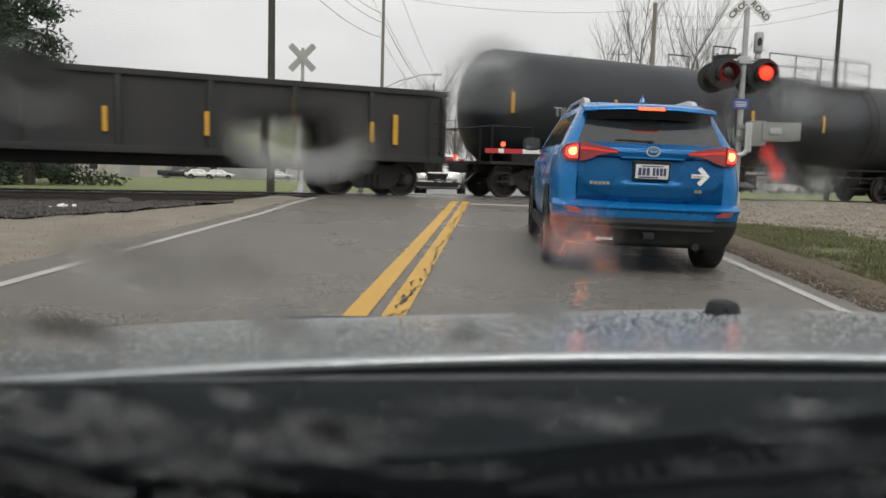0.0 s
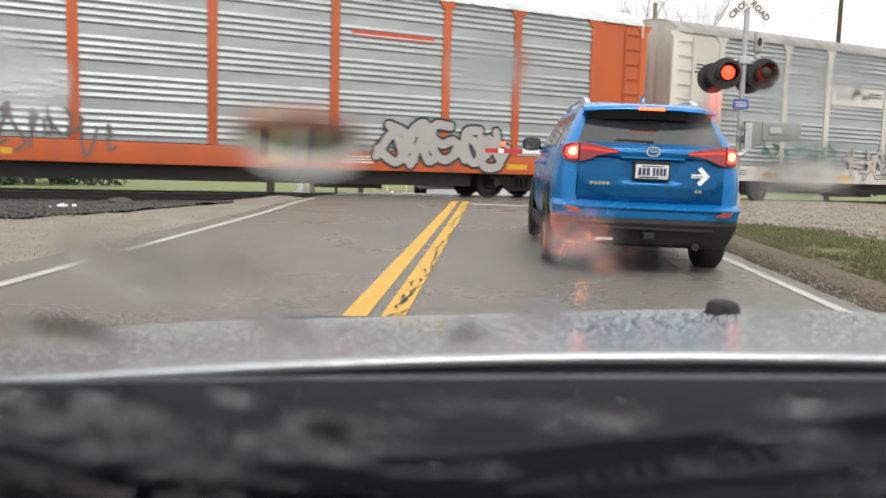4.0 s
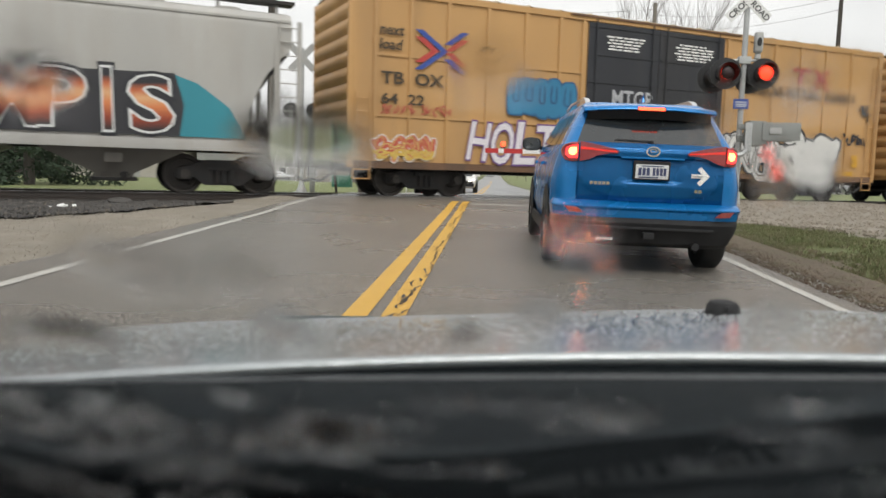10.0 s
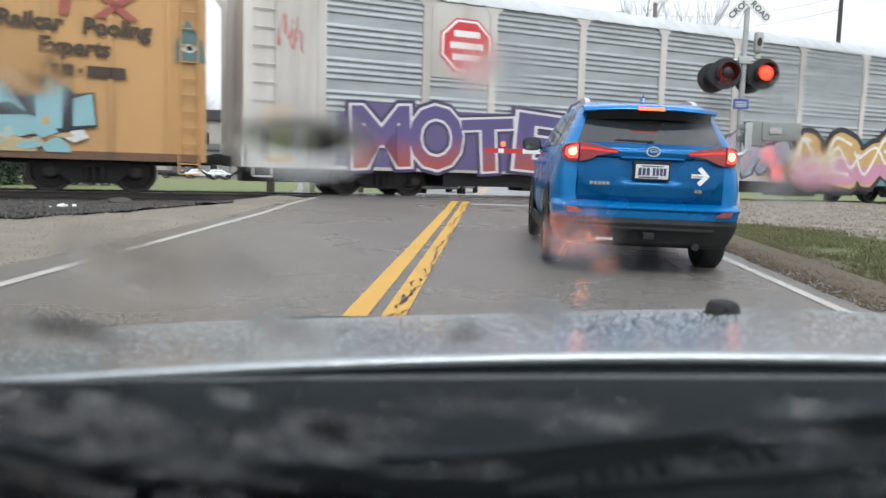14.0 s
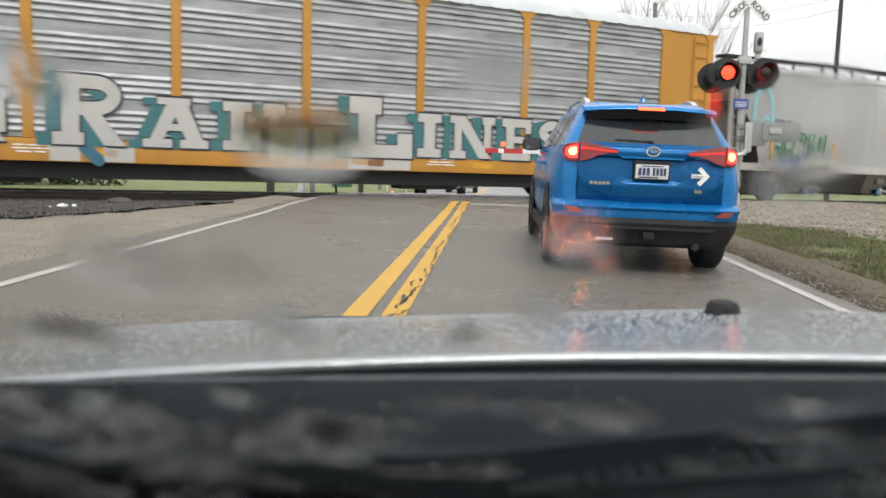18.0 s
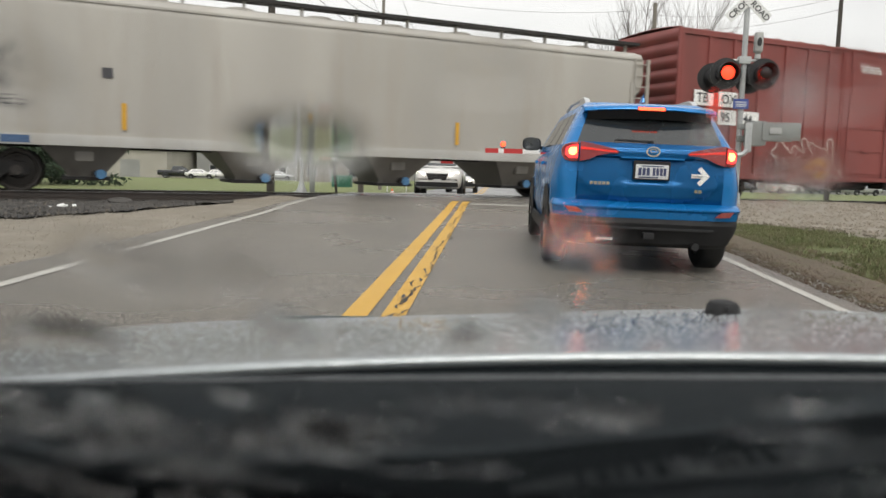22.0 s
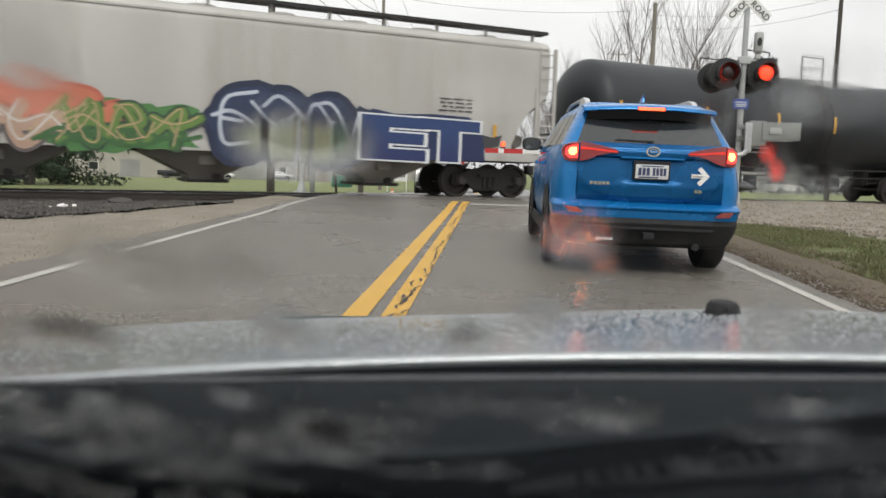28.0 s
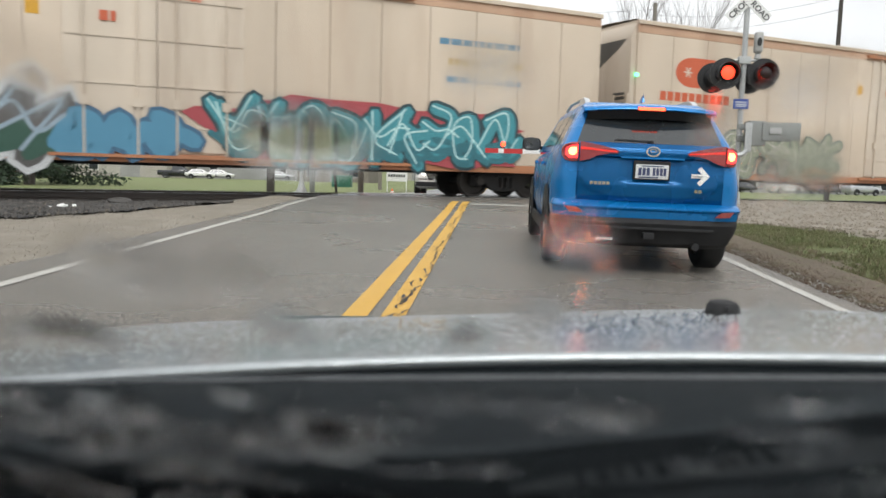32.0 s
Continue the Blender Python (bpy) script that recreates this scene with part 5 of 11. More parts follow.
flat_shape(c, "graffiti_block", [(3.28, 1.18), (3.59, 1.38), (3.87, 1.27), (4.22, 1.41), (4.59, 1.16), (5.10, 1.18), (5.40, 1.26), (5.86, 1.11), (5.72, 0.86), (4.82, 0.90), (3.32, 0.92)], -1.6140, aqua_pale, "pale sprayed base")
flat_shape(c, "graffiti_block", [(5.18, 1.05), (5.70, 1.20), (6.17, 1.01), (6.14, 0.86), (5.26, 0.86)], -1.6160, spray((0.46, 0.36, 0.20)), "tan sprayed base")
flat_shape(c, "graffiti_block", [(6.25, 1.02), (6.56, 1.20), (6.76, 1.03), (6.81, 0.86), (6.30, 0.86)], -1.6160, aqua, "turquoise sprayed foot")
flat_shape(c, "graffiti_block", [(4.36, 1.68), (4.72, 1.76), (4.87, 1.50), (4.73, 1.23), (4.41, 1.25)], -1.6130, chalk, "white sprayed patch")
flat_shape(c, "graffiti_block", [(6.27, 1.60), (6.38, 1.62), (6.39, 1.38), (6.28, 1.36)], -1.6160, spray((0.55, 0.30, 0.04)), "amber reflective strip")
flat_shape(c, "graffiti_block", [(3.17, 1.43), (3.28, 1.45), (3.28, 1.18), (3.18, 1.17)], -1.6160, spray((0.55, 0.30, 0.04)), "amber reflective strip")
flat_shape(c, "graffiti_block", [(8.95, 2.96), (8.96, 3.38), (9.07, 3.64), (9.21, 3.89), (9.37, 3.66), (9.53, 3.43), (9.59, 2.97)], -1.6060, spray((0.10, 0.17, 0.17)), "grey-green sprayed hood")
flat_shape(c, "graffiti_block", [(9.02, 3.23), (9.21, 3.37), (9.48, 3.28), (9.25, 3.16)], -1.6090, chalk, "white sprayed eye")
flat_shape(c, "graffiti_block", [(9.18, 3.30), (9.28, 3.32), (9.32, 3.23), (9.21, 3.21)], -1.6120, jet, "dark sprayed pupil")
rg = random.Random(77)
for k in range(34):   # broken scraps of colour along the foot of the letters
    x, z, w, hh = rg.uniform(2.7, 7.0), rg.uniform(0.92, 1.32), rg.uniform(0.08, 0.30), rg.uniform(0.05, 0.16)
    z = max(z, 0.88 + hh)
    flat_shape(c, "graffiti_scrap", [(x - w, z - hh * 0.4), (x - w * 0.2, z - hh), (x + w, z - hh * 0.2), (x + w * 0.5, z + hh), (x - w * 0.5, z + hh * 0.7)], -1.6170 - 0.0002 * k, (aqua_pale, jet, aqua, chalk, spray((0.46, 0.36, 0.20)))[k % 5], "scrap of sprayed colour")

RB_POSTS = [-9.45, -8.4, -7.4, -6.3, -5.2, -4.2, -3.2, -2.55, 2.45, 3.4, 4.4, 5.4, 6.4, 7.4, 8.4, 9.45]
c, h = box_car(246.9, 266.0, "oxide-red box car with white reporting marks and pale graffiti", T["box_red"], T["box_red"], (-2.5, 2.4), RB_POSTS, (), T["box_red"], T["box_red"])
for tx, x, z in (("TB", -8.93, 2.95), ("OX", -7.95, 2.95), ("88", -8.93, 2.40), ("95", -7.95, 2.40), ("44", -7.0, 2.40)):
    strip(c, x + 0.36, z + 0.20, 0.76, 0.46, -1.604, M["decal_white"], "white_mark_panel")
    side_text(c, tx, x + 0.08, z + 0.07, 0.40, -1.609, spray(BLACK), 0.006, 1.0)
graffiti(c, -5.4, -2.75, 0.85, 2.15, -1.612, 4, [(0.20, 0.06, 0.05)], (0.50, 0.40, 0.36), None, seed=22, fat=0.30, label="faint pink outline graffiti")
tan_, soot, coral, leaf_, chalk_ = spray((0.42, 0.33, 0.21)), spray((0.03, 0.033, 0.045)), spray((0.30, 0.105, 0.075)), spray((0.09, 0.25, 0.05)), spray((0.42, 0.40, 0.37))
flat_shape(c, "graffiti_block", [(6.46, 1.79), (6.81, 1.68), (7.28, 1.63), (7.52, 1.72), (7.83, 1.65), (7.85, 1.01), (8.05, 0.83), (6.60, 0.74), (6.33, 1.04)], -1.6120, soot, "dark sprayed ground")
flat_shape(c, "graffiti_block", [(5.39, 0.74), (5.55, 1.23), (5.44, 1.53), (5.85, 1.69), (6.27, 1.65), (6.49, 1.46), (6.41, 1.22), (6.26, 1.08), (6.64, 0.74)], -1.6150, coral, "salmon sprayed letter")
flat_shape(c, "graffiti_block", [(5.96, 1.39), (6.11, 1.36), (6.17, 1.24), (6.05, 1.11), (5.94, 1.23)], -1.6180, soot, "dark sprayed middle")
flat_shape(c, "graffiti_block", [(5.47, 1.17), (5.59, 1.33), (5.88, 1.28), (5.66, 1.13)], -1.6180, chalk_, "pale sprayed wisp")
flat_shape(c, "graffiti_block", [(6.51, 1.71), (6.73, 1.62), (6.96, 1.50), (7.26, 1.52), (7.26, 1.35), (7.04, 1.30), (7.28, 1.09), (7.12, 1.07), (6.88, 1.29), (6.76, 1.39), (6.57, 1.46)], -1.6150, tan_, "tan sprayed letter")
flat_shape(c, "graffiti_block", [(6.64, 0.97), (6.76, 1.10), (6.88, 1.01), (6.78, 0.90)], -1.6180, tan_, "tan sprayed dot")
flat_shape(c, "graffiti_block", [(7.12, 0.98), (7.29, 1.02), (7.44, 0.78), (7.19, 0.77)], -1.6180, tan_, "tan sprayed foot")
flat_shape(c, "graffiti_block", [(7.27, 1.60), (7.38, 1.62), (7.40, 1.25), (7.50, 1.20), (7.58, 1.33), (7.57, 1.62), (7.80, 1.63), (7.78, 1.01), (7.56, 1.00), (7.55, 1.14), (7.40, 1.11), (7.28, 1.25)], -1.6155, tan_, "tan sprayed letter")
flat_shape(c, "graffiti_block", [(7.59, 1.51), (7.73, 1.56), (7.72, 1.40), (7.60, 1.38)], -1.6200, spray((0.25, 0.42, 0.50)), "pale blue spot")
flat_shape(c, "graffiti_block", [(5.64, 1.76), (5.83, 1.77), (5.84, 1.63), (5.63, 1.61)], -1.6140, leaf_, "bright green spot")
flat_shape(c, "graffiti_block", [(5.99, 0.74), (6.60, 0.75), (6.66, 0.74), (5.95, 0.74)], -1.6220, chalk_, "white sprayed drip")
flat_shape(c, "graffiti_block", [(4.52, 1.76), (4.87, 1.94), (5.26, 1.72), (5.44, 1.49), (5.39, 0.74), (4.49, 0.74)], -1.6130, spray((0.125, 0.052, 0.043)), "dull brown sprayed patch")
flat_shape(c, "graffiti_block", [(2.20, 1.93), (2.45, 1.94), (2.44, 1.58), (2.34, 1.51), (2.22, 1.57)], -1.6120, soot, "dark sprayed edge")
flat_shape(c, "graffiti_block", [(2.74, 1.50), (2.99, 1.77), (3.29, 1.78), (3.50, 1.86), (3.81, 1.79), (3.97, 1.33), (4.02, 0.90), (2.34, 0.84), (2.49, 1.16)], -1.6120, soot, "dark sprayed ground")
flat_shape(c, "graffiti_block", [(2.46, 1.90), (2.75, 1.92), (2.77, 1.53), (2.89, 1.46), (3.19, 1.62), (3.29, 1.70), (3.45, 1.57), (3.73, 1.47), (3.72, 1.27), (3.50, 1.28), (3.44, 1.12), (3.26, 1.11), (3.24, 1.30), (2.91, 1.13), (2.71, 0.88), (2.38, 0.89), (2.59, 1.22), (2.45, 1.32)], -1.6150, tan_, "tan sprayed letter")
flat_shape(c, "graffiti_block", [(2.71, 1.20), (2.88, 1.26), (2.98, 1.18), (2.78, 1.11)], -1.6180, spray((0.25, 0.42, 0.50)), "pale blue spot")
flat_shape(c, "graffiti_block", [(3.50, 1.74), (3.73, 1.81), (3.86, 1.71), (3.94, 1.39), (3.95, 0.89), (3.62, 0.88), (3.61, 1.21), (3.73, 1.43), (3.72, 1.54)], -1.6155, coral, "salmon sprayed letter")
flat_shape(c, "graffiti_block", [(3.26, 0.98), (3.44, 1.01), (3.60, 0.88), (3.31, 0.86)], -1.6180, tan_, "tan sprayed foot")
flat_shape(c, "graffiti_block", [(2.43, 0.82), (3.70, 0.86), (3.73, 0.81), (2.43, 0.77)], -1.6180, chalk_, "white sprayed base line")
strip(c, 7.20, 2.31, 0.14, 0.04, -1.606, spray((0.38, 0.33, 0.31)), "stencil_mark")
strip(c, 7.20, 2.20, 0.14, 0.04, -1.606, spray((0.38, 0.33, 0.31)), "stencil_mark")
strip(c, 7.20, 2.09, 0.14, 0.04, -1.606, spray((0.38, 0.33, 0.31)), "stencil_mark")
strip(c, 7.20, 1.98, 0.14, 0.04, -1.606, spray((0.38, 0.33, 0.31)), "stencil_mark")
strip(c, 7.20, 1.88, 0.14, 0.04, -1.606, spray((0.38, 0.33, 0.31)), "stencil_mark")
strip(c, 7.19, 1.77, 0.14, 0.04, -1.606, spray((0.38, 0.33, 0.31)), "stencil_mark")
strip(c, 7.64, 2.34, 0.14, 0.04, -1.606, spray((0.38, 0.33, 0.31)), "stencil_mark")
strip(c, 7.64, 2.23, 0.14, 0.04, -1.606, spray((0.38, 0.33, 0.31)), "stencil_mark")
strip(c, 7.64, 2.12, 0.14, 0.04, -1.606, spray((0.38, 0.33, 0.31)), "stencil_mark")
strip(c, 7.64, 2.01, 0.14, 0.04, -1.606, spray((0.38, 0.33, 0.31)), "stencil_mark")
strip(c, 7.63, 1.90, 0.14, 0.04, -1.606, spray((0.38, 0.33, 0.31)), "stencil_mark")
strip(c, 7.63, 1.79, 0.14, 0.04, -1.606, spray((0.38, 0.33, 0.31)), "stencil_mark")
strip(c, 8.09, 2.37, 0.18, 0.04, -1.606, spray((0.38, 0.33, 0.31)), "stencil_mark")
strip(c, 8.09, 2.23, 0.18, 0.04, -1.606, spray((0.38, 0.33, 0.31)), "stencil_mark")
strip(c, 8.09, 2.09, 0.18, 0.04, -1.606, spray((0.38, 0.33, 0.31)), "stencil_mark")
strip(c, 8.09, 1.96, 0.18, 0.04, -1.606, spray((0.38, 0.33, 0.31)), "stencil_mark")
strip(c, 8.09, 1.82, 0.18, 0.04, -1.606, spray((0.38, 0.33, 0.31)), "stencil_mark")
text_bars(c, -1.9, 4.6, 1.3, 3, -1.624, M["decal_white"], 0.045, 0.085, 51)
text_bars(c, 0.7, 4.5, 1.3, 3, -1.624, M["decal_white"], 0.045, 0.085, 52)
text_bars(c, 1.3, 2.6, 0.7, 2, -1.624, M["decal_white"], 0.045, 0.085, 53)
for x in (-8.7, -3.5, 3.2, 6.46):
    strip(c, x, 1.14, 0.5, 0.13, -1.630, M["conspic"])
strip(c, 8.4, 1.36, 0.5, 0.22, -1.606, M["conspic"])
strip(c, 8.3, 0.97, 0.45, 0.17, -1.606, M["conspic"])

c, h, ink = yellow_box(267.05, 286.5, "yellow box car with black doors and pink graffiti", (-2.74, 2.47), [-9.6, -8.55, -7.9, -6.9, -5.75, -4.6, -3.5, -2.85, 2.6, 3.4, 4.6, 5.75, 6.9, 8.1, 9.6], (2.95, 3.75), 61, (-7.9, 3.86, 0.27))
next_load_mark(c, -7.05, -5.78, 3.15, 4.25, -1.604)
side_text(c, "TB  OX", -7.86, 2.47, 0.31, -1.604, ink, 0.01, 1.0, 0.1)
side_text(c, "any\nroad", -5.35, 3.70, 0.27, -1.604, ink, 0.006, shear=0.15)
pink, plum, sage, ink_green, rim_white = spray((0.43, 0.185, 0.25)), fade("plum_fade", [(0.0, (0.075, 0.048, 0.085)), (0.45, (0.045, 0.048, 0.095)), (1.0, (0.03, 0.055, 0.10))]), spray((0.24, 0.33, 0.20)), spray((0.025, 0.055, 0.05)), spray((0.52, 0.48, 0.47))
flat_shape(c, "graffiti_block", [(-8.33, 0.86), (-7.93, 1.08), (-7.71, 1.22), (-7.72, 1.80), (-7.12, 1.94), (-7.15, 2.33), (-6.80, 2.43), (-6.46, 2.22), (-6.03, 2.44), (-5.63, 2.33), (-5.22, 2.17), (-4.67, 2.43), (-4.36, 2.54), (-4.19, 2.32), (-3.72, 2.44), (-3.16, 2.29), (-3.47, 1.76), (-3.05, 0.93), (-3.04, 0.86)], -1.6040, pink, "pink sprayed ground")
flat_shape(c, "graffiti_block", [(-8.08, 1.89), (-7.95, 2.19), (-7.60, 2.46), (-7.36, 2.31), (-7.27, 1.95)], -1.6060, ink_green, "dark sprayed cap")
flat_shape(c, "graffiti_block", [(-7.99, 1.89), (-7.85, 2.20), (-7.59, 2.38), (-7.43, 2.27), (-7.38, 1.94)], -1.6080, sage, "pale green sprayed cap")
flat_shape(c, "graffiti_block", [(-5.32, 1.99), (-4.97, 2.37), (-4.57, 2.55), (-4.40, 2.31), (-4.55, 2.03)], -1.6060, ink_green, "dark sprayed cap")
flat_shape(c, "graffiti_block", [(-4.81, 2.04), (-4.75, 2.38), (-4.54, 2.48), (-4.53, 2.06)], -1.6080, sage, "pale green sprayed cap")
flat_shape(c, "graffiti_block", [(-4.44, 2.04), (-4.19, 2.35), (-3.91, 2.48), (-4.02, 2.06)], -1.6060, ink_green, "dark sprayed cap")
flat_shape(c, "graffiti_block", [(-4.26, 2.09), (-4.14, 2.35), (-3.93, 2.44), (-4.02, 2.10)], -1.6080, sage, "pale green sprayed cap")
flat_shape(c, "graffiti_block", [(-6.98, 1.84), (-6.95, 1.99), (-6.60, 2.05), (-6.57, 1.86)], -1.6080, sage, "pale green sprayed patch")
flat_shape(c, "graffiti_block", [(-5.76, 1.76), (-5.72, 2.06), (-5.45, 2.12), (-5.46, 1.80)], -1.6080, sage, "pale green sprayed patch")
flat_shape(c, "graffiti_block", [(-3.41, 1.67), (-3.31, 1.91), (-2.85, 2.11), (-2.92, 1.69)], -1.6080, sage, "pale green sprayed patch")
flat_shape(c, "graffiti_block", [(-7.71, 1.89), (-6.93, 1.91), (-6.92, 0.86), (-7.65, 0.86)], -1.6085, rim_white, "white block edge")
flat_shape(c, "graffiti_block", [(-7.58, 1.81), (-6.98, 1.82), (-6.98, 0.86), (-7.54, 0.86)], -1.6110, plum, "dark blue sprayed block")
flat_shape(c, "graffiti_block", [(-6.61, 1.92), (-5.77, 1.94), (-5.75, 0.86), (-6.54, 0.86)], -1.6085, rim_white, "white block edge")
flat_shape(c, "graffiti_block", [(-6.47, 1.85), (-5.82, 1.87), (-5.81, 0.86), (-6.42, 0.86)], -1.6110, plum, "dark blue sprayed block")
flat_shape(c, "graffiti_block", [(-5.31, 1.96), (-4.57, 1.97), (-4.53, 0.86), (-5.22, 0.86)], -1.6085, rim_white, "white block edge")
flat_shape(c, "graffiti_block", [(-5.16, 1.90), (-4.63, 1.91), (-4.60, 0.86), (-5.09, 0.86)], -1.6110, plum, "dark blue sprayed block")
flat_shape(c, "graffiti_block", [(-4.36, 1.98), (-3.59, 2.00), (-3.55, 0.86), (-4.26, 0.86)], -1.6085, rim_white, "white block edge")
flat_shape(c, "graffiti_block", [(-4.21, 1.93), (-3.65, 1.94), (-3.62, 0.86), (-4.13, 0.86)], -1.6110, plum, "dark blue sprayed block")
flat_shape(c, "graffiti_block", [(-6.99, 1.12), (-6.77, 1.43), (-6.45, 1.14), (-6.46, 0.86), (-6.96, 0.86)], -1.6100, spray((0.05, 0.045, 0.06)), "dark sprayed gap")
flat_shape(c, "graffiti_block", [(-4.63, 1.43), (-4.19, 1.43), (-4.18, 1.22), (-4.62, 1.22)], -1.6120, plum, "dark blue cross bar")
flat_shape(c, "graffiti_block", [(-5.29, 1.39), (-4.88, 1.44), (-4.85, 1.19), (-5.28, 1.15)], -1.6145, spray((0.40, 0.33, 0.20)), "tan sprayed patch")
flat_shape(c, "graffiti_block", [(-6.07, 1.42), (-5.81, 1.45), (-5.80, 1.25), (-6.06, 1.22)], -1.6145, spray((0.40, 0.33, 0.20)), "tan sprayed patch")
flat_shape(c, "graffiti_block", [(-4.14, 0.97), (-3.64, 1.10), (-3.62, 0.86), (-4.07, 0.86)], -1.6145, spray((0.06, 0.24, 0.27)), "teal sprayed patch")
stroke(c, [(-6.94 + 0.13 * math.cos(k), 2.34 + 0.11 * math.sin(k)) for k in range(7)], 0.045, -1.6090, (0.45, 0.08, 0.20), "crimson sprayed loop")
stroke(c, [(-6.66 + 0.13 * math.cos(k), 2.36 + 0.11 * math.sin(k)) for k in range(7)], 0.045, -1.6090, (0.45, 0.08, 0.20), "crimson sprayed loop")
stroke(c, [(-5.83 + 0.13 * math.cos(k), 2.41 + 0.11 * math.sin(k)) for k in range(7)], 0.045, -1.6090, (0.45, 0.08, 0.20), "crimson sprayed loop")
stroke(c, [(-5.53 + 0.13 * math.cos(k), 2.34 + 0.11 * math.sin(k)) for k in range(7)], 0.045, -1.6090, (0.45, 0.08, 0.20), "crimson sprayed loop")
stroke(c, [(-3.60 + 0.13 * math.cos(k), 2.33 + 0.11 * math.sin(k)) for k in range(7)], 0.045, -1.6090, (0.45, 0.08, 0.20), "crimson sprayed loop")
stroke(c, [(-3.19 + 0.13 * math.cos(k), 2.32 + 0.11 * math.sin(k)) for k in range(7)], 0.045, -1.6090, (0.45, 0.08, 0.20), "crimson sprayed loop")
graffiti(c, 3.0, 8.2, 0.9, 1.9, -1.612, 6, [(0.42, 0.45, 0.46)], (0.25, 0.22, 0.18), None, seed=26, fat=0.34, label="faded silver graffiti")


# -- auto racks --
RACK_POSTS = [-13.7, -11.9, -9.12, -7.18, -4.3, -1.4, 1.5, 4.4, 7.4, 9.5, 12.0, 13.7]


@lru_cache(None)
def rack_panel(w, old=False):
    bm = bmesh.new()
    prof = [(0.0, 1.16)]
    for group in range(5):
        for rib in range(4):
            z = 1.26 + 0.79 * group + 0.148 * rib
            if z < 4.88:
                prof += [(0.0, z), (-0.029, z + 0.014), (-0.036, z + 0.040), (-0.028, z + 0.066), (0.0, z + 0.112)]
    prof.append((0.0, 5.05))
    loft(bm, [[(x, y, zz) for y, zz in prof] for x in (-w / 2, w / 2)], closed=False)
    return finish("panel", bm, T["rack_galv_old" if old else "rack_galv"], 25)


def auto_rack(s0, s1, label, paint, sill_mat, roof_mat, end_roof, solid=()):
    car, h = rail_car("auto_rack", s0, s1, label, "auto rack car")
    k = h / 13.8
    posts = [x * k for x in RACK_POSTS]
    running_gear(car, h - 0.2, (-10.1 * k, 10.1 * k), 0.42, (0.30, 0.66))
    bm = bmesh.new()
    box(bm, -8.3, -1.30, 0.30, 8.3, 1.30, 0.66, 0.0)
    part("well_sill", bm, M["black_steel"], car, "black deep frame between the bogies")
    for side in (-1, 1):
        bm = bmesh.new()
        a, b = sorted((side * 1.45, side * 1.60))
        box(bm, -h, a, 0.66, h, b, 1.14, 0.02)
        part("side_sill", bm, sill_mat, car)
        for x in posts:
            bm = bmesh.new()
            w = 0.11
            a, b = sorted((side * 1.50, side * 1.60))
            box(bm, x - w, a, 1.142, x + w, b, 5.0, 0.015)
            part("side_post", bm, paint, car)
            bm = bmesh.new()
            poly(bm, [(x - 0.28, side * 1.604, 5.04), (x + 0.28, side * 1.604, 5.04), (x + 0.13, side * 1.604, 4.84), (x - 0.13, side * 1.604, 4.84)], (0, -side * 0.03, 0))
            part("post_cap", bm, paint, car)
        for i, (a, b) in enumerate(zip(posts, posts[1:])):
            if i in (0, len(posts) - 2):
                bm = bmesh.new()
                y0, y1 = sorted((side * 1.50, side * 1.575))
                box(bm, a + 0.112, y0, 1.142, b - 0.112, y1, 5.03, 0.0)
                part("end_panel", bm, paint, car)
            else:
                part("panel", rack_panel(round(b - a - 0.23, 2), paint is T["rack_yellow"]), None, car, "", pose((a + b) / 2, side * 1.545, 0, 0, 0, 0 if side < 0 else 180))
                if side < 0 and i in solid:
                    bm = bmesh.new()
                    box(bm, a + 0.12, -1.59, 3.1, b - 0.12, -1.57, 5.0, 0.01)
                    part("sign_panel", bm, paint, car)
        for sgn in (-1, 1):
            bm = bmesh.new()
            for dz in np.arange(1.4, 4.9, 0.42):
                tube(bm, (sgn * (h - 0.75), side * 1.62, dz), (sgn * (h - 0.22), side * 1.62, dz), 0.016, seg=6)
            tube(bm, (sgn * (h - 0.75), side * 1.62, 1.2), (sgn * (h - 0.75), side * 1.62, 4.9), 0.02, seg=6)
            part("ladder", bm, paint, car)
            stirrup(car, sgn * (h - 0.45), side * 1.57, paint)
    bm = bmesh.new()
    arc = [(-1.62, 5.02), (-1.55, 5.16), (-1.15, 5.42), (-0.5, 5.56), (0.0, 5.6), (0.5, 5.56), (1.15, 5.42), (1.55, 5.16), (1.62, 5.02)]
    rings, x = [], -h + 0.12
    while x < h - 0.2:
        for dx, up in ((0.0, 0.0), (0.03, 0.018), (0.12, 0.018), (0.15, 0.0)):
            rings.append([(x + dx, y, z + up) for y, z in arc])
        x += 0.60
    rings.append([(h - 0.12, y, z) for y, z in arc])
    loft(bm, rings, closed=False)
    part("roof", bm, roof_mat, car)
    for sgn in (-1, 1):
        bm = bmesh.new()
        pts = [(sgn * (h - 0.14), y, z) for y, z in arc]
        poly(bm, pts + [(sgn * (h - 0.14), 1.60, 4.7), (sgn * (h - 0.14), -1.60, 4.7)], (-sgn * 0.05, 0, 0))
        part("roof_end", bm, end_roof, car)
        for y0, y1 in ((-1.55, -0.03), (0.03, 1.55)):
            bm = bmesh.new()
            prof = []
            for q in range(9):
                yy = y0 + (y1 - y0) * q / 8
                prof.append((sgn * (h - 0.10 - (0.04 if q % 2 else 0.0)), yy))
            loft(bm, [[(x, y, z) for x, y in prof] for z in (1.15, 4.72)], closed=False)
            part("end_door", bm, paint, car, angle=20)
        bm = bmesh.new()
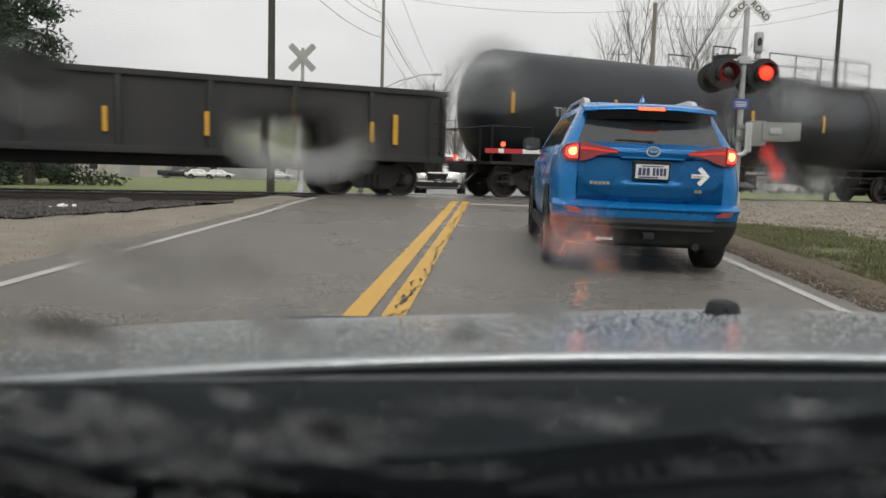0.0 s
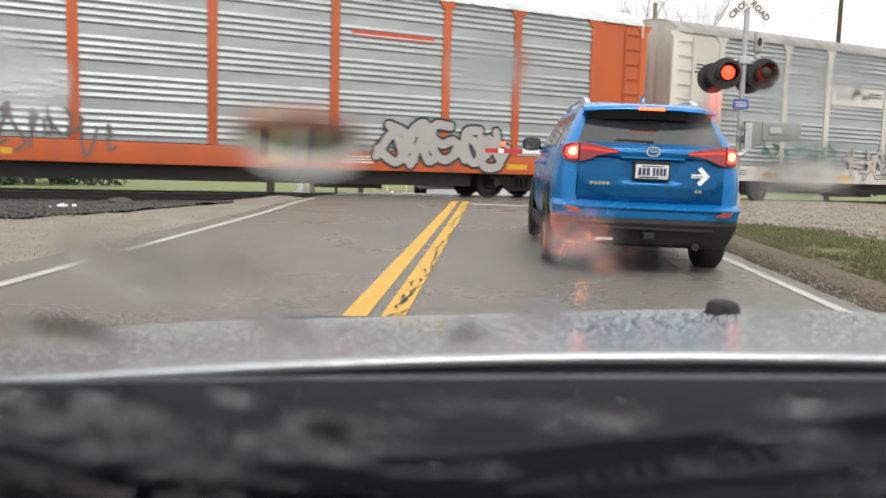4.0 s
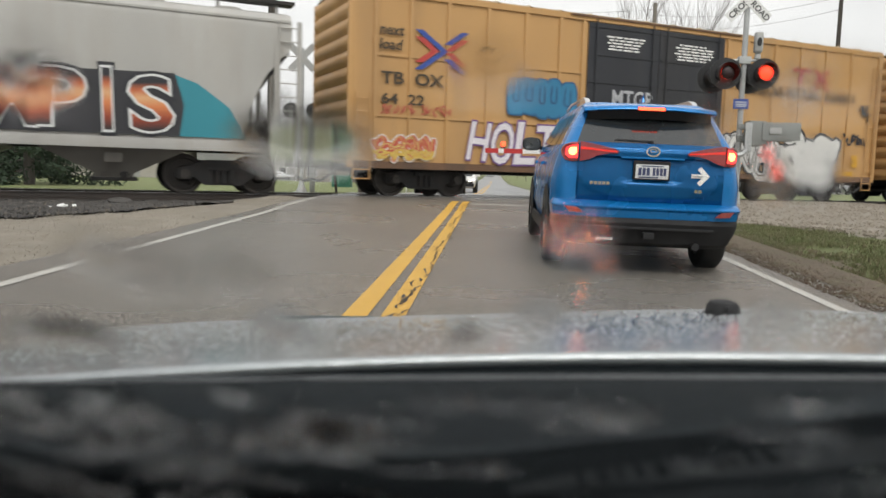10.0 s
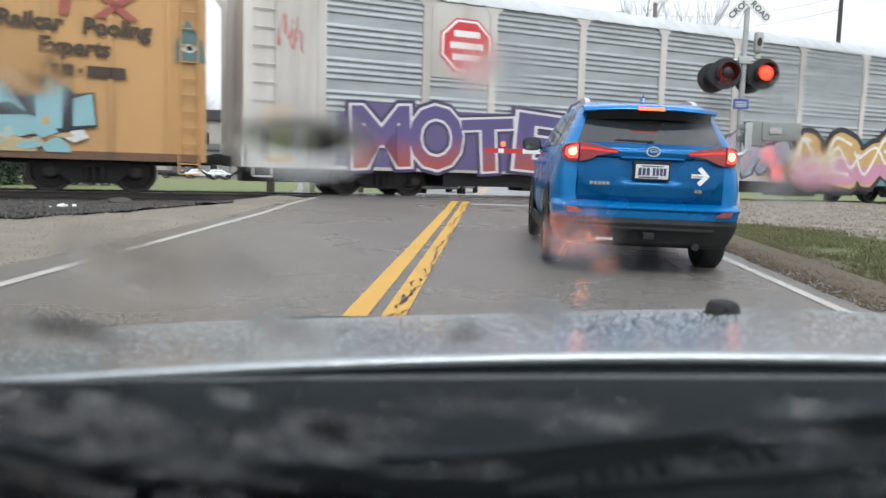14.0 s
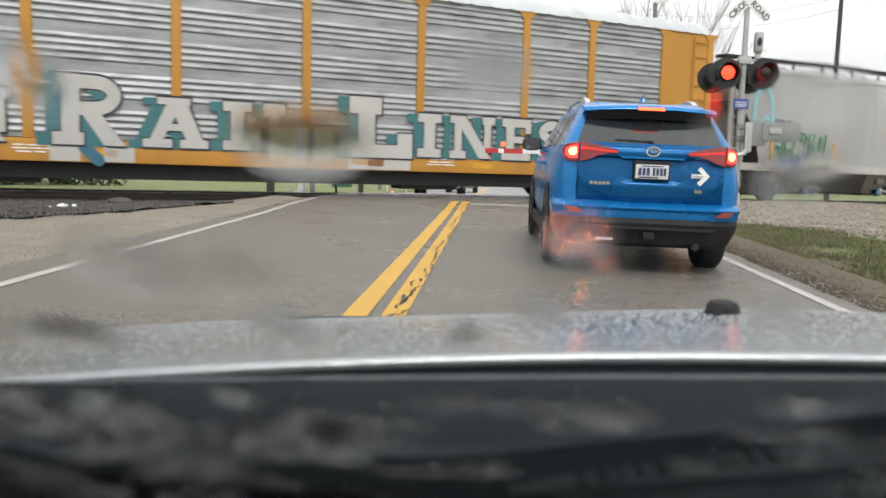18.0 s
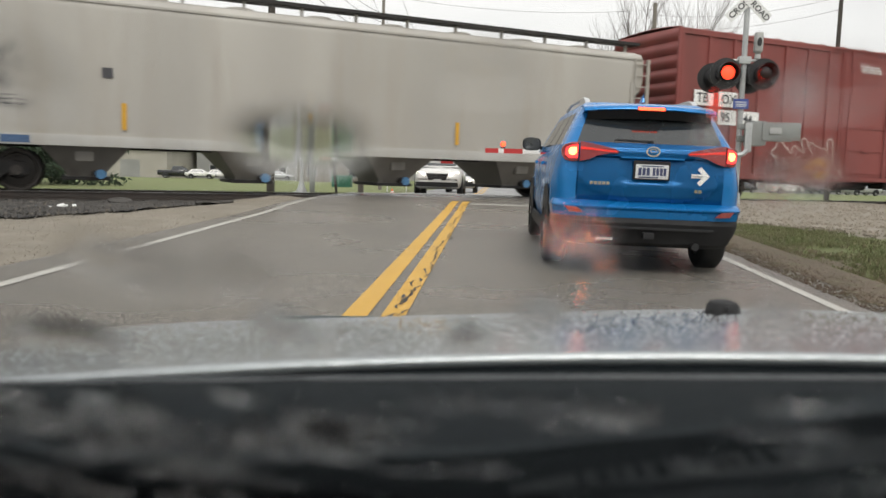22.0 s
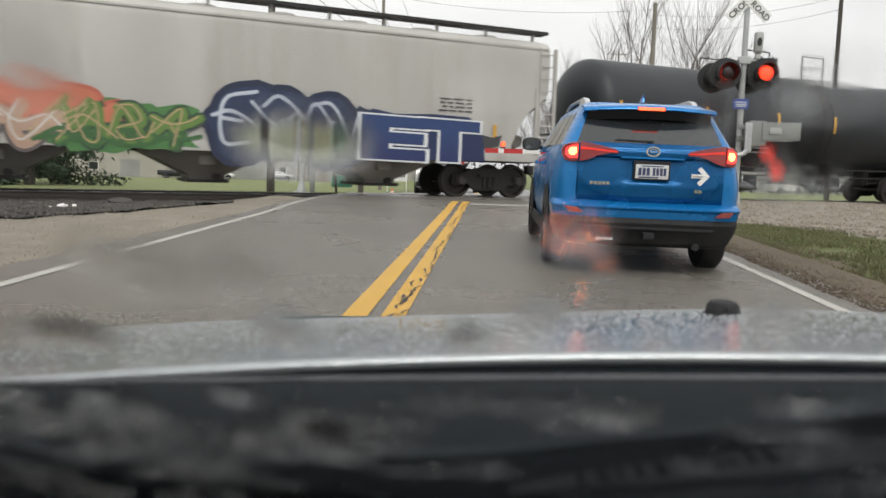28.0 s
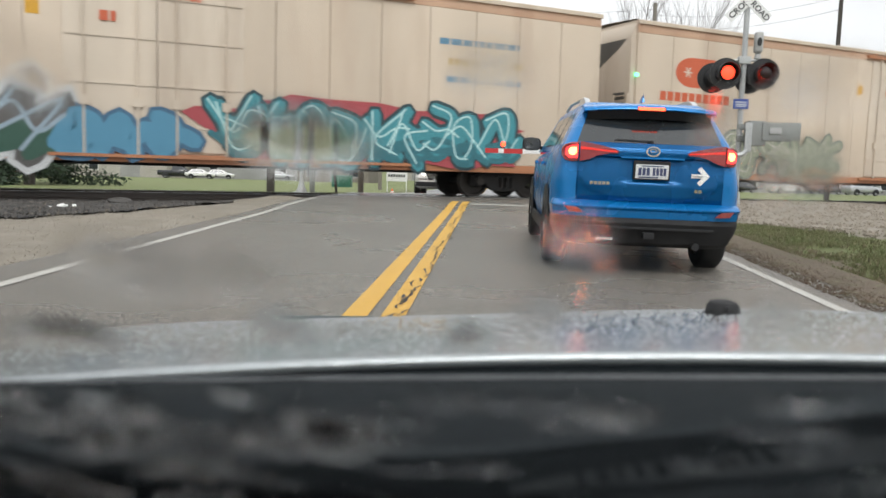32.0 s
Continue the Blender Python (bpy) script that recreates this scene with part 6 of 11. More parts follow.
        box(bm, sgn * (h - 0.10), -1.60, 0.66, sgn * (h + 0.04), 1.60, 1.14, 0.01)
        part("end_sill", bm, sill_mat, car)
    for x in (-12.9, -9.6, -6.2, -2.9, 2.9, 6.2, 9.6, 12.9):
        strip(car, x * k, 0.86, 0.62, 0.14, -1.606, M["conspic"])
    for x in (-11.3, -4.6, 4.6, 11.3):
        text_bars(car, x * k, 0.98, 0.9, 3, -1.605, M["decal_white"] if paint != T["rack_white"] else spray(BLACK), 0.03, 0.07, int(x * 10) + 200)
    bm = bmesh.new()
    for x in (-5, 5):
        box(bm, x - 0.8, -1.2, 0.20, x + 0.8, -0.4, 0.30, 0.02)
    part("brake_gear", bm, M["black_steel"], car)
    return car, h, posts


c, h, p = auto_rack(25.6, 53.1, "orange auto rack with corrugated silver panels and graffiti", T["rack_orange"], T["rack_orange"], T["rack_roof"], T["rack_white"])
flat_shape(c, "graffiti_cloud", [(-9.9, 0.70), (-9.7, 1.95), (-8.0, 1.92), (-7.85, 1.75), (-8.2, 1.4), (-8.7, 0.72)], -1.608, spray((0.03, 0.025, 0.025)), "black sprayed ground")
flat_shape(c, "graffiti_cloud", [(-9.6, 1.45), (-9.55, 1.82), (-8.15, 1.80), (-8.35, 1.5)], -1.611, spray((0.40, 0.11, 0.04)), "orange sprayed wedge")
piece(c, "SLO", -12.0, -9.25, 0.70, 2.02, -1.614, fade("rust_fade", [(0.0, (0.42, 0.13, 0.04)), (0.35, (0.40, 0.10, 0.03)), (0.7, (0.34, 0.08, 0.03))]), spray(BLACK), None, seed=2, label="orange letters edged in black", bold=0.02, thin=0.055, lean=-0.1)
stroke(c, [(-11.75, 1.70), (-11.45, 1.88), (-11.25, 1.70)], 0.03, -1.626, (0.62, 0.58, 0.54), "thin white line")
stroke(c, [(-9.95, 1.85), (-9.75, 1.35), (-9.85, 0.95)], 0.03, -1.626, (0.62, 0.58, 0.54), "thin white line")
text_bars(c, -5.9, 0.86, 1.5, 1, -1.606, spray((0.06, 0.03, 0.02)), 0.16, 0.2, 70)
stroke(c, [(-4.1, 1.95), (-4.0, 1.35), (-3.6, 1.2), (-3.45, 1.7), (-3.75, 1.95), (-4.05, 1.75)], 0.05, -1.600, (0.05, 0.05, 0.05), "black sprayed loop")
stroke(c, [(-3.4, 1.9), (-3.2, 2.1), (-2.95, 1.9), (-3.0, 1.3), (-3.25, 1.15)], 0.05, -1.600, (0.05, 0.05, 0.05), "black sprayed loop")
tag(c, -12.9, -12.2, 2.2, 4.6, -1.60, BLACK, 7, 71, 0.05)
graffiti(c, -8.8, -7.3, 0.8, 2.0, -1.612, 3, [(0.5, 0.5, 0.5)], BLACK, None, seed=72, fat=0.36, label="silver and black graffiti")
tag(c, -3.6, -0.6, 0.8, 1.9, -1.612, (0.12, 0.11, 0.11), 9, 73, 0.06)
graffiti(c, 5.5, 9.2, 0.75, 1.9, -1.612, 5, [(0.35, 0.33, 0.32)], BLACK, None, seed=74, fat=0.3, label="grey and black graffiti")
strip(c, 4.4 + 1.5, 4.0, 2.2, 0.16, -1.572, spray((0.50, 0.06, 0.03)), "emblem_bar", "red emblem bar")

c, h, p = auto_rack(54.1, 81.8, "white-posted auto rack with silver panels and purple graffiti", T["rack_white"], T["rack_white"], T["rack_roof_dull"], T["rack_white"])
strip(c, -5.8, 3.6, 2.55, 0.62, -1.612, T["rack_white"], "sign_panel", "white emblem board")
ink = spray((0.05, 0.05, 0.05))
for pts in ([(-6.95, 3.68), (-6.1, 3.68), (-6.13, 3.62), (-6.95, 3.62)], [(-6.1, 3.86), (-5.75, 3.86), (-5.7, 3.7), (-6.0, 3.64), (-6.15, 3.5), (-6.22, 3.5)], [(-5.7, 3.7), (-5.6, 3.5), (-5.45, 3.6), (-5.35, 3.5), (-5.2, 3.76), (-5.3, 3.76), (-5.4, 3.6), (-5.5, 3.7)], [(-5.2, 3.76), (-4.65, 3.76), (-4.65, 3.70), (-5.22, 3.70)], [(-5.25, 3.66), (-4.65, 3.66), (-4.65, 3.60), (-5.28, 3.60)]):
    flat_shape(c, "emblem_bar", pts, -1.618, ink, "black emblem stroke")
flat_shape(c, "graffiti_cloud", [(1.0, 0.7), (1.1, 1.9), (1.7, 2.3), (2.6, 2.15), (3.6, 2.32), (4.8, 2.1), (5.6, 2.2), (5.9, 1.5), (5.6, 0.66)], -1.608, spray((0.10, 0.065, 0.20)), "dark purple sprayed ground")
piece(c, "DOSM", 2.3, 5.3, 0.80, 2.0, -1.613, fade("lavender_fade", [(0.0, (0.24, 0.21, 0.40)), (0.3, (0.36, 0.34, 0.56)), (0.7, (0.46, 0.44, 0.62))]), spray((0.05, 0.03, 0.10)), spray((0.52, 0.46, 0.22)), seed=8, label="lavender bubble letters with dark edges", bold=0.05, thin=0.02)
graffiti(c, -6.2, -1.4, 0.85, 1.9, -1.612, 7, [(0.40, 0.37, 0.33)], (0.12, 0.10, 0.13), (0.55, 0.52, 0.5), seed=75, fat=0.16, label="pale brown graffiti")
graffiti(c, -1.0, 2.3, 0.8, 2.0, -1.612, 5, [(0.30, 0.26, 0.44), (0.12, 0.07, 0.22)], BLACK, None, seed=76, fat=0.34, label="purple and tan graffiti")
tag(c, -10.0, -6.6, 1.2, 1.9, -1.60, (0.03, 0.16, 0.10), 7, 77, 0.06)
text_bars(c, -13.0, 4.1, 0.6, 3, -1.58, ink, 0.05, 0.11, 78)
text_bars(c, 12.3, 2.6, 0.7, 4, -1.58, ink, 0.05, 0.11, 79)

c, h, p = auto_rack(149.0, 176.2, "white auto rack with silver panels, a red board and purple graffiti", T["rack_white"], T["rack_white"], T["rack_roof"], T["rack_white"], solid=(2,))
for q_, y_, m_, l_ in ((1.0, -1.606, spray((0.55, 0.04, 0.045)), "red octagonal emblem board"), (0.94, -1.609, M["decal_white"], "white line round the board"), (0.86, -1.612, spray((0.55, 0.04, 0.045)), "red octagonal emblem field")):
    flat_shape(c, "emblem_board", [(-7.87 + 0.82 * q_ * math.cos(a), 3.95 + 0.75 * q_ * math.sin(a)) for a in [math.pi / 8 + k * math.pi / 4 for k in range(8)]], y_, m_, l_)
for k, (w, z) in enumerate(((0.75, 4.25), (0.95, 3.95), (0.8, 3.65))):
    strip(c, -7.87, z, w, 0.16, -1.616, M["decal_white"], "emblem_bar", "white emblem bar")
flat_shape(c, "graffiti_cloud", [(-11.4, 0.75), (-11.3, 2.0), (-10.6, 2.35), (-8.0, 2.25), (-4.9, 2.3), (-4.3, 1.6), (-4.5, 0.72)], -1.608, spray((0.11, 0.085, 0.19)), "dull purple sprayed ground")
piece(c, "MOTE", -10.9, -4.8, 0.78, 2.15, -1.613, fade("purple_fade", [(0.0, (0.30, 0.07, 0.06)), (0.2, (0.22, 0.08, 0.12)), (0.35, (0.10, 0.075, 0.19)), (0.7, (0.085, 0.07, 0.18))]), spray((0.62, 0.58, 0.60)), spray((0.05, 0.04, 0.09)), seed=5, label="purple letters edged in white", bold=0.03, thin=0.03)
graffiti(c, 4.5, 11.5, 0.75, 2.15, -1.612, 5, [(0.52, 0.33, 0.12), (0.52, 0.24, 0.34)], BLACK, (0.7, 0.68, 0.6), cloud=(0.10, 0.24, 0.26), seed=27, fat=0.48, label="yellow and pink bubble graffiti")
graffiti(c, -4.4, 3.8, 0.8, 2.0, -1.612, 7, [(0.32, 0.34, 0.40)], (0.08, 0.08, 0.12), (0.5, 0.3, 0.35), seed=28, fat=0.34, label="grey-blue graffiti")
tag(c, -12.9, -12.2, 3.4, 4.3, -1.58, (0.5, 0.2, 0.18), 6, 81, 0.03)

c, h, p = auto_rack(177.4, 205.7, "yellow auto rack with silver panels and white block-letter graffiti", T["rack_yellow"], T["rack_yellow"], T["rack_roof"], T["rack_yellow"], solid=(2,))
flat_shape(c, "emblem_board", [(-8.68, 4.62), (-7.8, 4.62), (-7.8, 4.2), (-7.95, 3.86), (-8.24, 3.78), (-8.53, 3.86), (-8.68, 4.2)], -1.606, M["decal_white"], "shield emblem")
flat_shape(c, "emblem_board", [(-8.66, 4.60), (-7.82, 4.60), (-7.82, 4.25), (-8.66, 4.25)], -1.611, spray((0.03, 0.05, 0.25)), "blue head of the shield")
for k in range(4):
    strip(c, -8.54 + 0.2 * k, 4.02, 0.09, 0.42, -1.611, spray((0.5, 0.04, 0.05)), "emblem_bar", "red stripe of the shield")
side_text(c, "BUILDING AMERICA", -9.05, 3.25, 0.22, -1.604, spray((0.10, 0.05, 0.01)), 0.003, 0.98)
sh, wt = spray((0.04, 0.15, 0.16)), spray((0.47, 0.455, 0.43))
LOW, HIGH = 1.04, 2.15
for word in ("M -11.29 -9.64 1.0 2.40", "O -9.76 -8.64", "B -8.58 -7.52", "B -7.30 -6.25", "N -6.00 -4.72", "R -3.96 -2.50 1.03 2.53", "A -2.16 -0.75", "I -0.42 0.24", "L 0.50 1.55", "L 2.61 4.30 0.98 2.47", "I 4.45 5.11", "N 5.36 6.68", "E 6.91 7.81", "S 8.05 8.88"):
    ch, *nums = word.split()
    x0, x1, z0, z1 = [float(v) for v in nums] + ([LOW, HIGH] if len(nums) < 4 else [])
    slab_letter(c, ch, x0 - 0.30, x1 - 0.30, z0 - 0.03, z1 - 0.02, -1.609, sh, 1.0, "graffiti_shadow", "teal shadow of a letter")
    slab_letter(c, ch, x0 + 0.01, x1 + 0.01, z0 - 0.01, z1 + 0.01, -1.614, spray(BLACK), 1.28, "graffiti_edge", "thin black edge of a letter")
    slab_letter(c, ch, x0, x1, z0, z1, -1.620, wt, 1.0, "graffiti_letter", "white slab-serif letter")
for x0, x1 in ((-10.23, -9.66), (-4.02, -3.42), (-2.95, -2.33), (2.60, 4.26)):
    strip(c, (x0 + x1) / 2, 0.86, x1 - x0, 0.36, -1.606, wt, "graffiti_foot", "white foot of a letter on the sill")
stroke(c, [(-3.35, 1.0), (-3.05, 0.70)], 0.26, -1.612, (0.04, 0.13, 0.20), "teal sprayed leg")
strip(c, 3.33, 0.86, 0.42, 0.18, -1.610, spray((0.24, 0.10, 0.03)), "stencil_mark")
strip(c, -7.25, 0.90, 2.7, 0.27, -1.604, spray((0.03, 0.03, 0.03)), "mark_panel", "black panel behind the reporting mark")
side_text(c, "TTGX 9933", -8.5, 0.80, 0.30, -1.609, M["decal_white"], 0.006, 1.3, 0.2)
tag(c, -13.2, -12.3, 1.4, 2.6, -1.60, BLACK, 6, 82, 0.035)
graffiti(c, 9.8, 11.6, 0.9, 1.9, -1.612, 3, [(0.05, 0.2, 0.17)], (0.1, 0.1, 0.1), (0.5, 0.5, 0.5), seed=83, fat=0.3, label="green graffiti")


# -- covered hoppers --
def hopper(s0, s1, label, paint, bays, sill_mat, roof_z=4.30, arch=2.86):
    car, h = rail_car("covered_hopper", s0, s1, label, "hopper car")
    running_gear(car, h, (-h + 1.75, h - 1.75), sill=(0.98, 1.20))
    run_in = 2.5 if h > 7 else 2.1
    bm = bmesh.new()
    rings = []
    k_ = (arch - 1.22) / 1.64
    stations = [(-h + 0.25, arch), (-h + 0.32, 1.22 + 1.58 * k_), (-h + 1.1, 1.22 + 1.00 * k_), (-h + 1.8, 1.22 + 0.48 * k_), (-h + run_in, 1.22)]
    stations += [(x, 1.22) for x in even(-h + run_in + 0.3, h - run_in - 0.3, 8)]
    stations += [(-x, z) for x, z in stations[4::-1]]
    for x, zb in stations:
        near = [(-1 * a, b) for a, b in [(0.5, roof_z + 0.13), (1.10, roof_z + 0.04), (1.44, 4.24), (1.56, 4.08), (1.58, 3.90), (1.575, (zb + 3.9) / 2), (1.545, zb + 0.02), (1.50, zb)]]
        far = [(-a, b) for a, b in near[::-1]]
        rings.append([(x, a, b) for a, b in near + far])
    loft(bm, rings)
    part("body", bm, paint, car, angle=50)
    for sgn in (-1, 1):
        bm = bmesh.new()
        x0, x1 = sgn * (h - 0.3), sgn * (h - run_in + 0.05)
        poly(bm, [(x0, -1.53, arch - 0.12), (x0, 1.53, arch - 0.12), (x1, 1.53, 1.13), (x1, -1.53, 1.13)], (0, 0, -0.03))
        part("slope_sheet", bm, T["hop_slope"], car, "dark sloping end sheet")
        for y in (-1.555, 1.54):
            bm = bmesh.new()
            wing = [(0.28, 2.86), (0.30, 2.78), (0.55, 2.62), (0.82, 2.38), (1.05, 2.08), (1.24, 1.74), (1.36, 1.40), (1.42, 1.20), (2.6, 1.20), (1.8, 1.78)]
            poly(bm, [(sgn * (h - a), y, 1.2 + (z - 1.2) * k_) for a, z in wing], (0, 0.02, 0))
            part("side_wing", bm, paint, car, "curved side sheet at the end", angle=0)
        for y in (-1.56, 1.56):
            bm = bmesh.new()
            for x in (h - 0.06, h - 0.62):
                box(bm, sgn * x - 0.045, y - 0.04, 1.2, sgn * x + 0.045, y + 0.04, 4.1 if x > h - 0.3 else arch + 0.14)
            part("corner_post", bm, paint, car)
        ladder(car, sgn * (h - 0.56), sgn * (h - 0.12), -1.62, 1.2, 4.1, 9, paint)
        stirrup(car, sgn * (h - 0.4), -1.6, paint)
        bm = bmesh.new()
        box(bm, sgn * (h - 0.02), -1.58, 1.0, sgn * (h - run_in + 0.2), 1.58, 1.06)
        part("end_platform", bm, M["black_steel"], car)
        bm = bmesh.new()
        for y in (-0.9, 0.9):
            box(bm, sgn * (h - 0.9) - 0.05, y - 0.05, 1.06, sgn * (h - 0.9) + 0.05, y + 0.05, 2.5)
        tube(bm, (sgn * (h - 0.7), -0.7, 1.6), (sgn * (h - 0.7), 0.3, 1.6), 0.18, seg=10)
        part("end_frame", bm, T["hop_dark"], car)
    for y in (-1.60, 1.60):
        bm = bmesh.new()
        a, b = sorted((y, y * 0.94))
        box(bm, -h, a, 1.0, h, b, 1.24, 0.012)
        part("side_sill", bm, sill_mat, car)
    n = bays
    pitch = 3.70 if n > 3 else (2 * (h - run_in) - 0.4) / n
    g = 0.95 if n > 3 else pitch * (0.37 if n > 2 else 0.45)
    for k in range(n):
        bm = bmesh.new()
        cx = (k - (n - 1) / 2) * pitch
        loft(bm, [[(cx - g, -1.48, 1.22), (cx + g, -1.48, 1.22), (cx + g, 1.48, 1.22), (cx - g, 1.48, 1.22)],
                  [(cx - g, -1.46, 1.05), (cx + g, -1.46, 1.05), (cx + g, 1.46, 1.05), (cx - g, 1.46, 1.05)],
                  [(cx - 0.42, -0.85, 0.44), (cx + 0.42, -0.85, 0.44), (cx + 0.42, 0.85, 0.44), (cx - 0.42, 0.85, 0.44)],
                  [(cx - 0.40, -0.82, 0.30), (cx + 0.40, -0.82, 0.30), (cx + 0.40, 0.82, 0.30), (cx - 0.40, 0.82, 0.30)]])
        hp = part("discharge_hopper", bm, T["hop_dark"], car, "grimy tapered discharge hopper")
        bm = bmesh.new()
        box(bm, cx - 0.5, -0.95, 0.26, cx + 0.5, 0.95, 0.34, 0.01)
        tube(bm, (cx + 0.2, -1.0, 0.40), (cx + 0.2, -0.7, 0.40), 0.09, seg=8)
        part("outlet_gate", bm, M["black_steel"], hp)
        bm = bmesh.new()
        box(bm, cx - 0.22, -1.30, 0.68, cx + 0.16, -1.12, 0.90, 0.02)
        part("inspection_plate", bm, T["hop_dark"], hp)
        if n > 3:
            bm = bmesh.new()
            tube(bm, (cx + 0.30, -1.02, 0.40), (cx + 0.30, -0.80, 0.40), 0.11, seg=12)
            part("outlet_cap", bm, spray((0.10, 0.27, 0.50)), hp, "blue outlet cap")
    for y in (-0.98, 0.98):
        bm = bmesh.new()
        box(bm, -h + 0.1, y - 0.22, roof_z + 0.25, h - 0.1, y + 0.22, roof_z + 0.33)
        part("running_board", bm, M["black_steel"], car, "dark grated running board")
        bm = bmesh.new()
        for x in even(-h + 0.5, h - 0.5, int(h * 1.5)):
            box(bm, x - 0.03, y - 0.06, roof_z + 0.02, x + 0.03, y + 0.02, roof_z + 0.25)
        part("board_bracket", bm, paint, car)
    for x in even(-h + 1.5, h - 1.5, max(4, int(h))):
        bm = bmesh.new()
        tube(bm, (x, 0, roof_z + 0.05), (x, 0, roof_z + 0.24), 0.36, seg=14)
        part("roof_hatch", bm, paint, car)
    bm = bmesh.new()
    for z in (4.06,):
        box(bm, -h + 0.3, -1.592, z, h - 0.3, -1.572, z + 0.05)
    part("roof_seam", bm, paint, car)
    for x in (-h + 1.9, -h * 0.5, -0.6, h * 0.35, h - 1.9):
        strip(car, x, 1.68, 0.10, 0.58, -1.592, M["conspic"])
    return car, h


def bar_word(car, x, z, w, hgt, y, mat, n, label):
    """A company mark as plain slanted blocks."""
    for k in range(n):
        a = x + w * k / n
        b = a + w / n * 0.80
        flat_shape(car, "emblem_bar", [(a, z), (b, z), (b + 0.05 * hgt, z + hgt), (a + 0.05 * hgt, z + hgt)], y, mat, label)


gk = spray((0.05, 0.05, 0.055))
c, h = hopper(83.0, 94.5, "short light-grey covered hopper with blue emblem blocks", T["hop_grey"], 2, T["hop_white"], arch=3.5)
side_text(c, "GACX", -4.45, 2.42, 0.40, -1.592, gk, 0.012, 0.95)
side_text(c, "15538", -4.45, 1.92, 0.40, -1.592, gk, 0.012, 0.95)
bar_word(c, 3.0, 3.55, 1.45, 0.42, -1.59, spray((0.03, 0.12, 0.38)), 4, "blue emblem block")
text_bars(c, -0.4, 2.75, 0.9, 1, -1.592, spray((0.4, 0.08, 0.06)), 0.05, 0.1, 91)
text_bars(c, -0.3, 2.3, 0.7, 4, -1.592, gk, 0.05, 0.12, 92)
text_bars(c, 3.6, 2.3, 0.8, 3, -1.592, spray((0.4, 0.12, 0.1)), 0.05, 0.12, 93)

c, h = hopper(95.6, 107.6, "short off-white covered hopper with orange and teal graffiti", T["hop_white"], 2, T["hop_white"], arch=3.5)
side_text(c, "CRDX", -4.4, 2.55, 0.34, -1.592, gk, 0.008, 0.95)
side_text(c, "23570", -4.4, 2.12, 0.34, -1.592, gk, 0.008, 0.95)
flat_shape(c, "graffiti_cloud", [(-4.1, 1.30), (-3.7, 1.9), (-3.1, 2.45), (-2.4, 2.7), (-2.0, 1.3)], -1.594, spray((0.03, 0.24, 0.30)), "teal sprayed wedge")
flat_shape(c, "graffiti_cloud", [(4.7, 1.30), (4.3, 2.0), (3.6, 2.5), (3.0, 2.7), (2.6, 1.3)], -1.594, spray((0.03, 0.24, 0.30)), "teal sprayed wedge")
flat_shape(c, "graffiti_cloud", [(-2.6, 1.30), (-2.5, 2.65), (-1.0, 2.72), (1.2, 2.66), (3.1, 2.70), (3.3, 2.0), (3.2, 1.30)], -1.597, spray((0.03, 0.03, 0.035)), "black sprayed ground")
piece(c, "SIMPIS", -2.45, 3.1, 1.42, 2.60, -1.602, fade("orange_fade", [(0.0, (0.03, 0.02, 0.02)), (0.14, (0.28, 0.05, 0.02)), (0.30, (0.62, 0.20, 0.07)), (0.42, (0.70, 0.40, 0.20)), (0.52, (0.50, 0.13, 0.05)), (0.62, (0.02, 0.02, 0.025))]), spray((0.70, 0.71, 0.70)), spray(BLACK), seed=3, label="orange and black letters edged in white", bold=0.02, thin=0.03)

c, h = hopper(206.5, 225.5, "long grey covered hopper with dark emblem blocks and green scrawls", T["hop_grey"], 4, T["hop_white"], arch=3.3)
side_text(c, "GPLX", -7.6, 2.42, 0.36, -1.592, gk, 0.012, 0.95)
side_text(c, "75624", -7.6, 2.02, 0.36, -1.592, gk, 0.012, 0.95)
bar_word(c, 7.42, 3.55, 2.2, 0.56, -1.59, spray((0.06, 0.06, 0.065)), 4, "dark grey emblem block")
tag(c, -7.4, -5.1, 1.35, 2.3, -1.594, (0.04, 0.24, 0.10), 9, 94, 0.06)
tag(c, -7.3, -6.0, 1.05, 1.5, -1.606, (0.05, 0.12, 0.34), 6, 95, 0.05)
stroke(c, [(-8.45, 2.65), (-8.35, 3.35), (-8.0, 3.62), (-7.7, 3.3), (-7.62, 2.5)], 0.14, -1.594, (0.22, 0.48, 0.54), "pale blue sprayed arch")
stroke(c, [(-8.1, 2.55), (-7.9, 2.75), (-7.75, 2.5)], 0.10, -1.596, (0.22, 0.48, 0.54), "pale blue sprayed line")
tag(c, 0.6, 3.5, 1.5, 2.2, -1.594, (0.50, 0.26, 0.12), 9, 97, 0.025)
text_bars(c, 5.2, 2.3, 0.9, 5, -1.592, gk, 0.035, 0.08, 98)

c, h = hopper(226.7, 245.8, "long warm-grey covered hopper with rust-stained roof edge", T["hop_warm"], 4, T["hop_white"], arch=3.3)
side_text(c, "GPLX", -7.7, 2.70, 0.36, -1.592, gk, 0.012, 0.95)
side_text(c, "75622", -7.7, 2.28, 0.36, -1.592, gk, 0.012, 0.95)
text_bars(c, -7.6, 2.0, 1.2, 3, -1.592, gk, 0.035, 0.09, 99)
strip(c, -5.1, 2.6, 0.22, 0.22, -1.592, gk, "stencil_mark")
strip(c, -6.9, 1.12, 0.55, 0.16, -1.606, spray((0.05, 0.10, 0.2)), "stencil_mark")

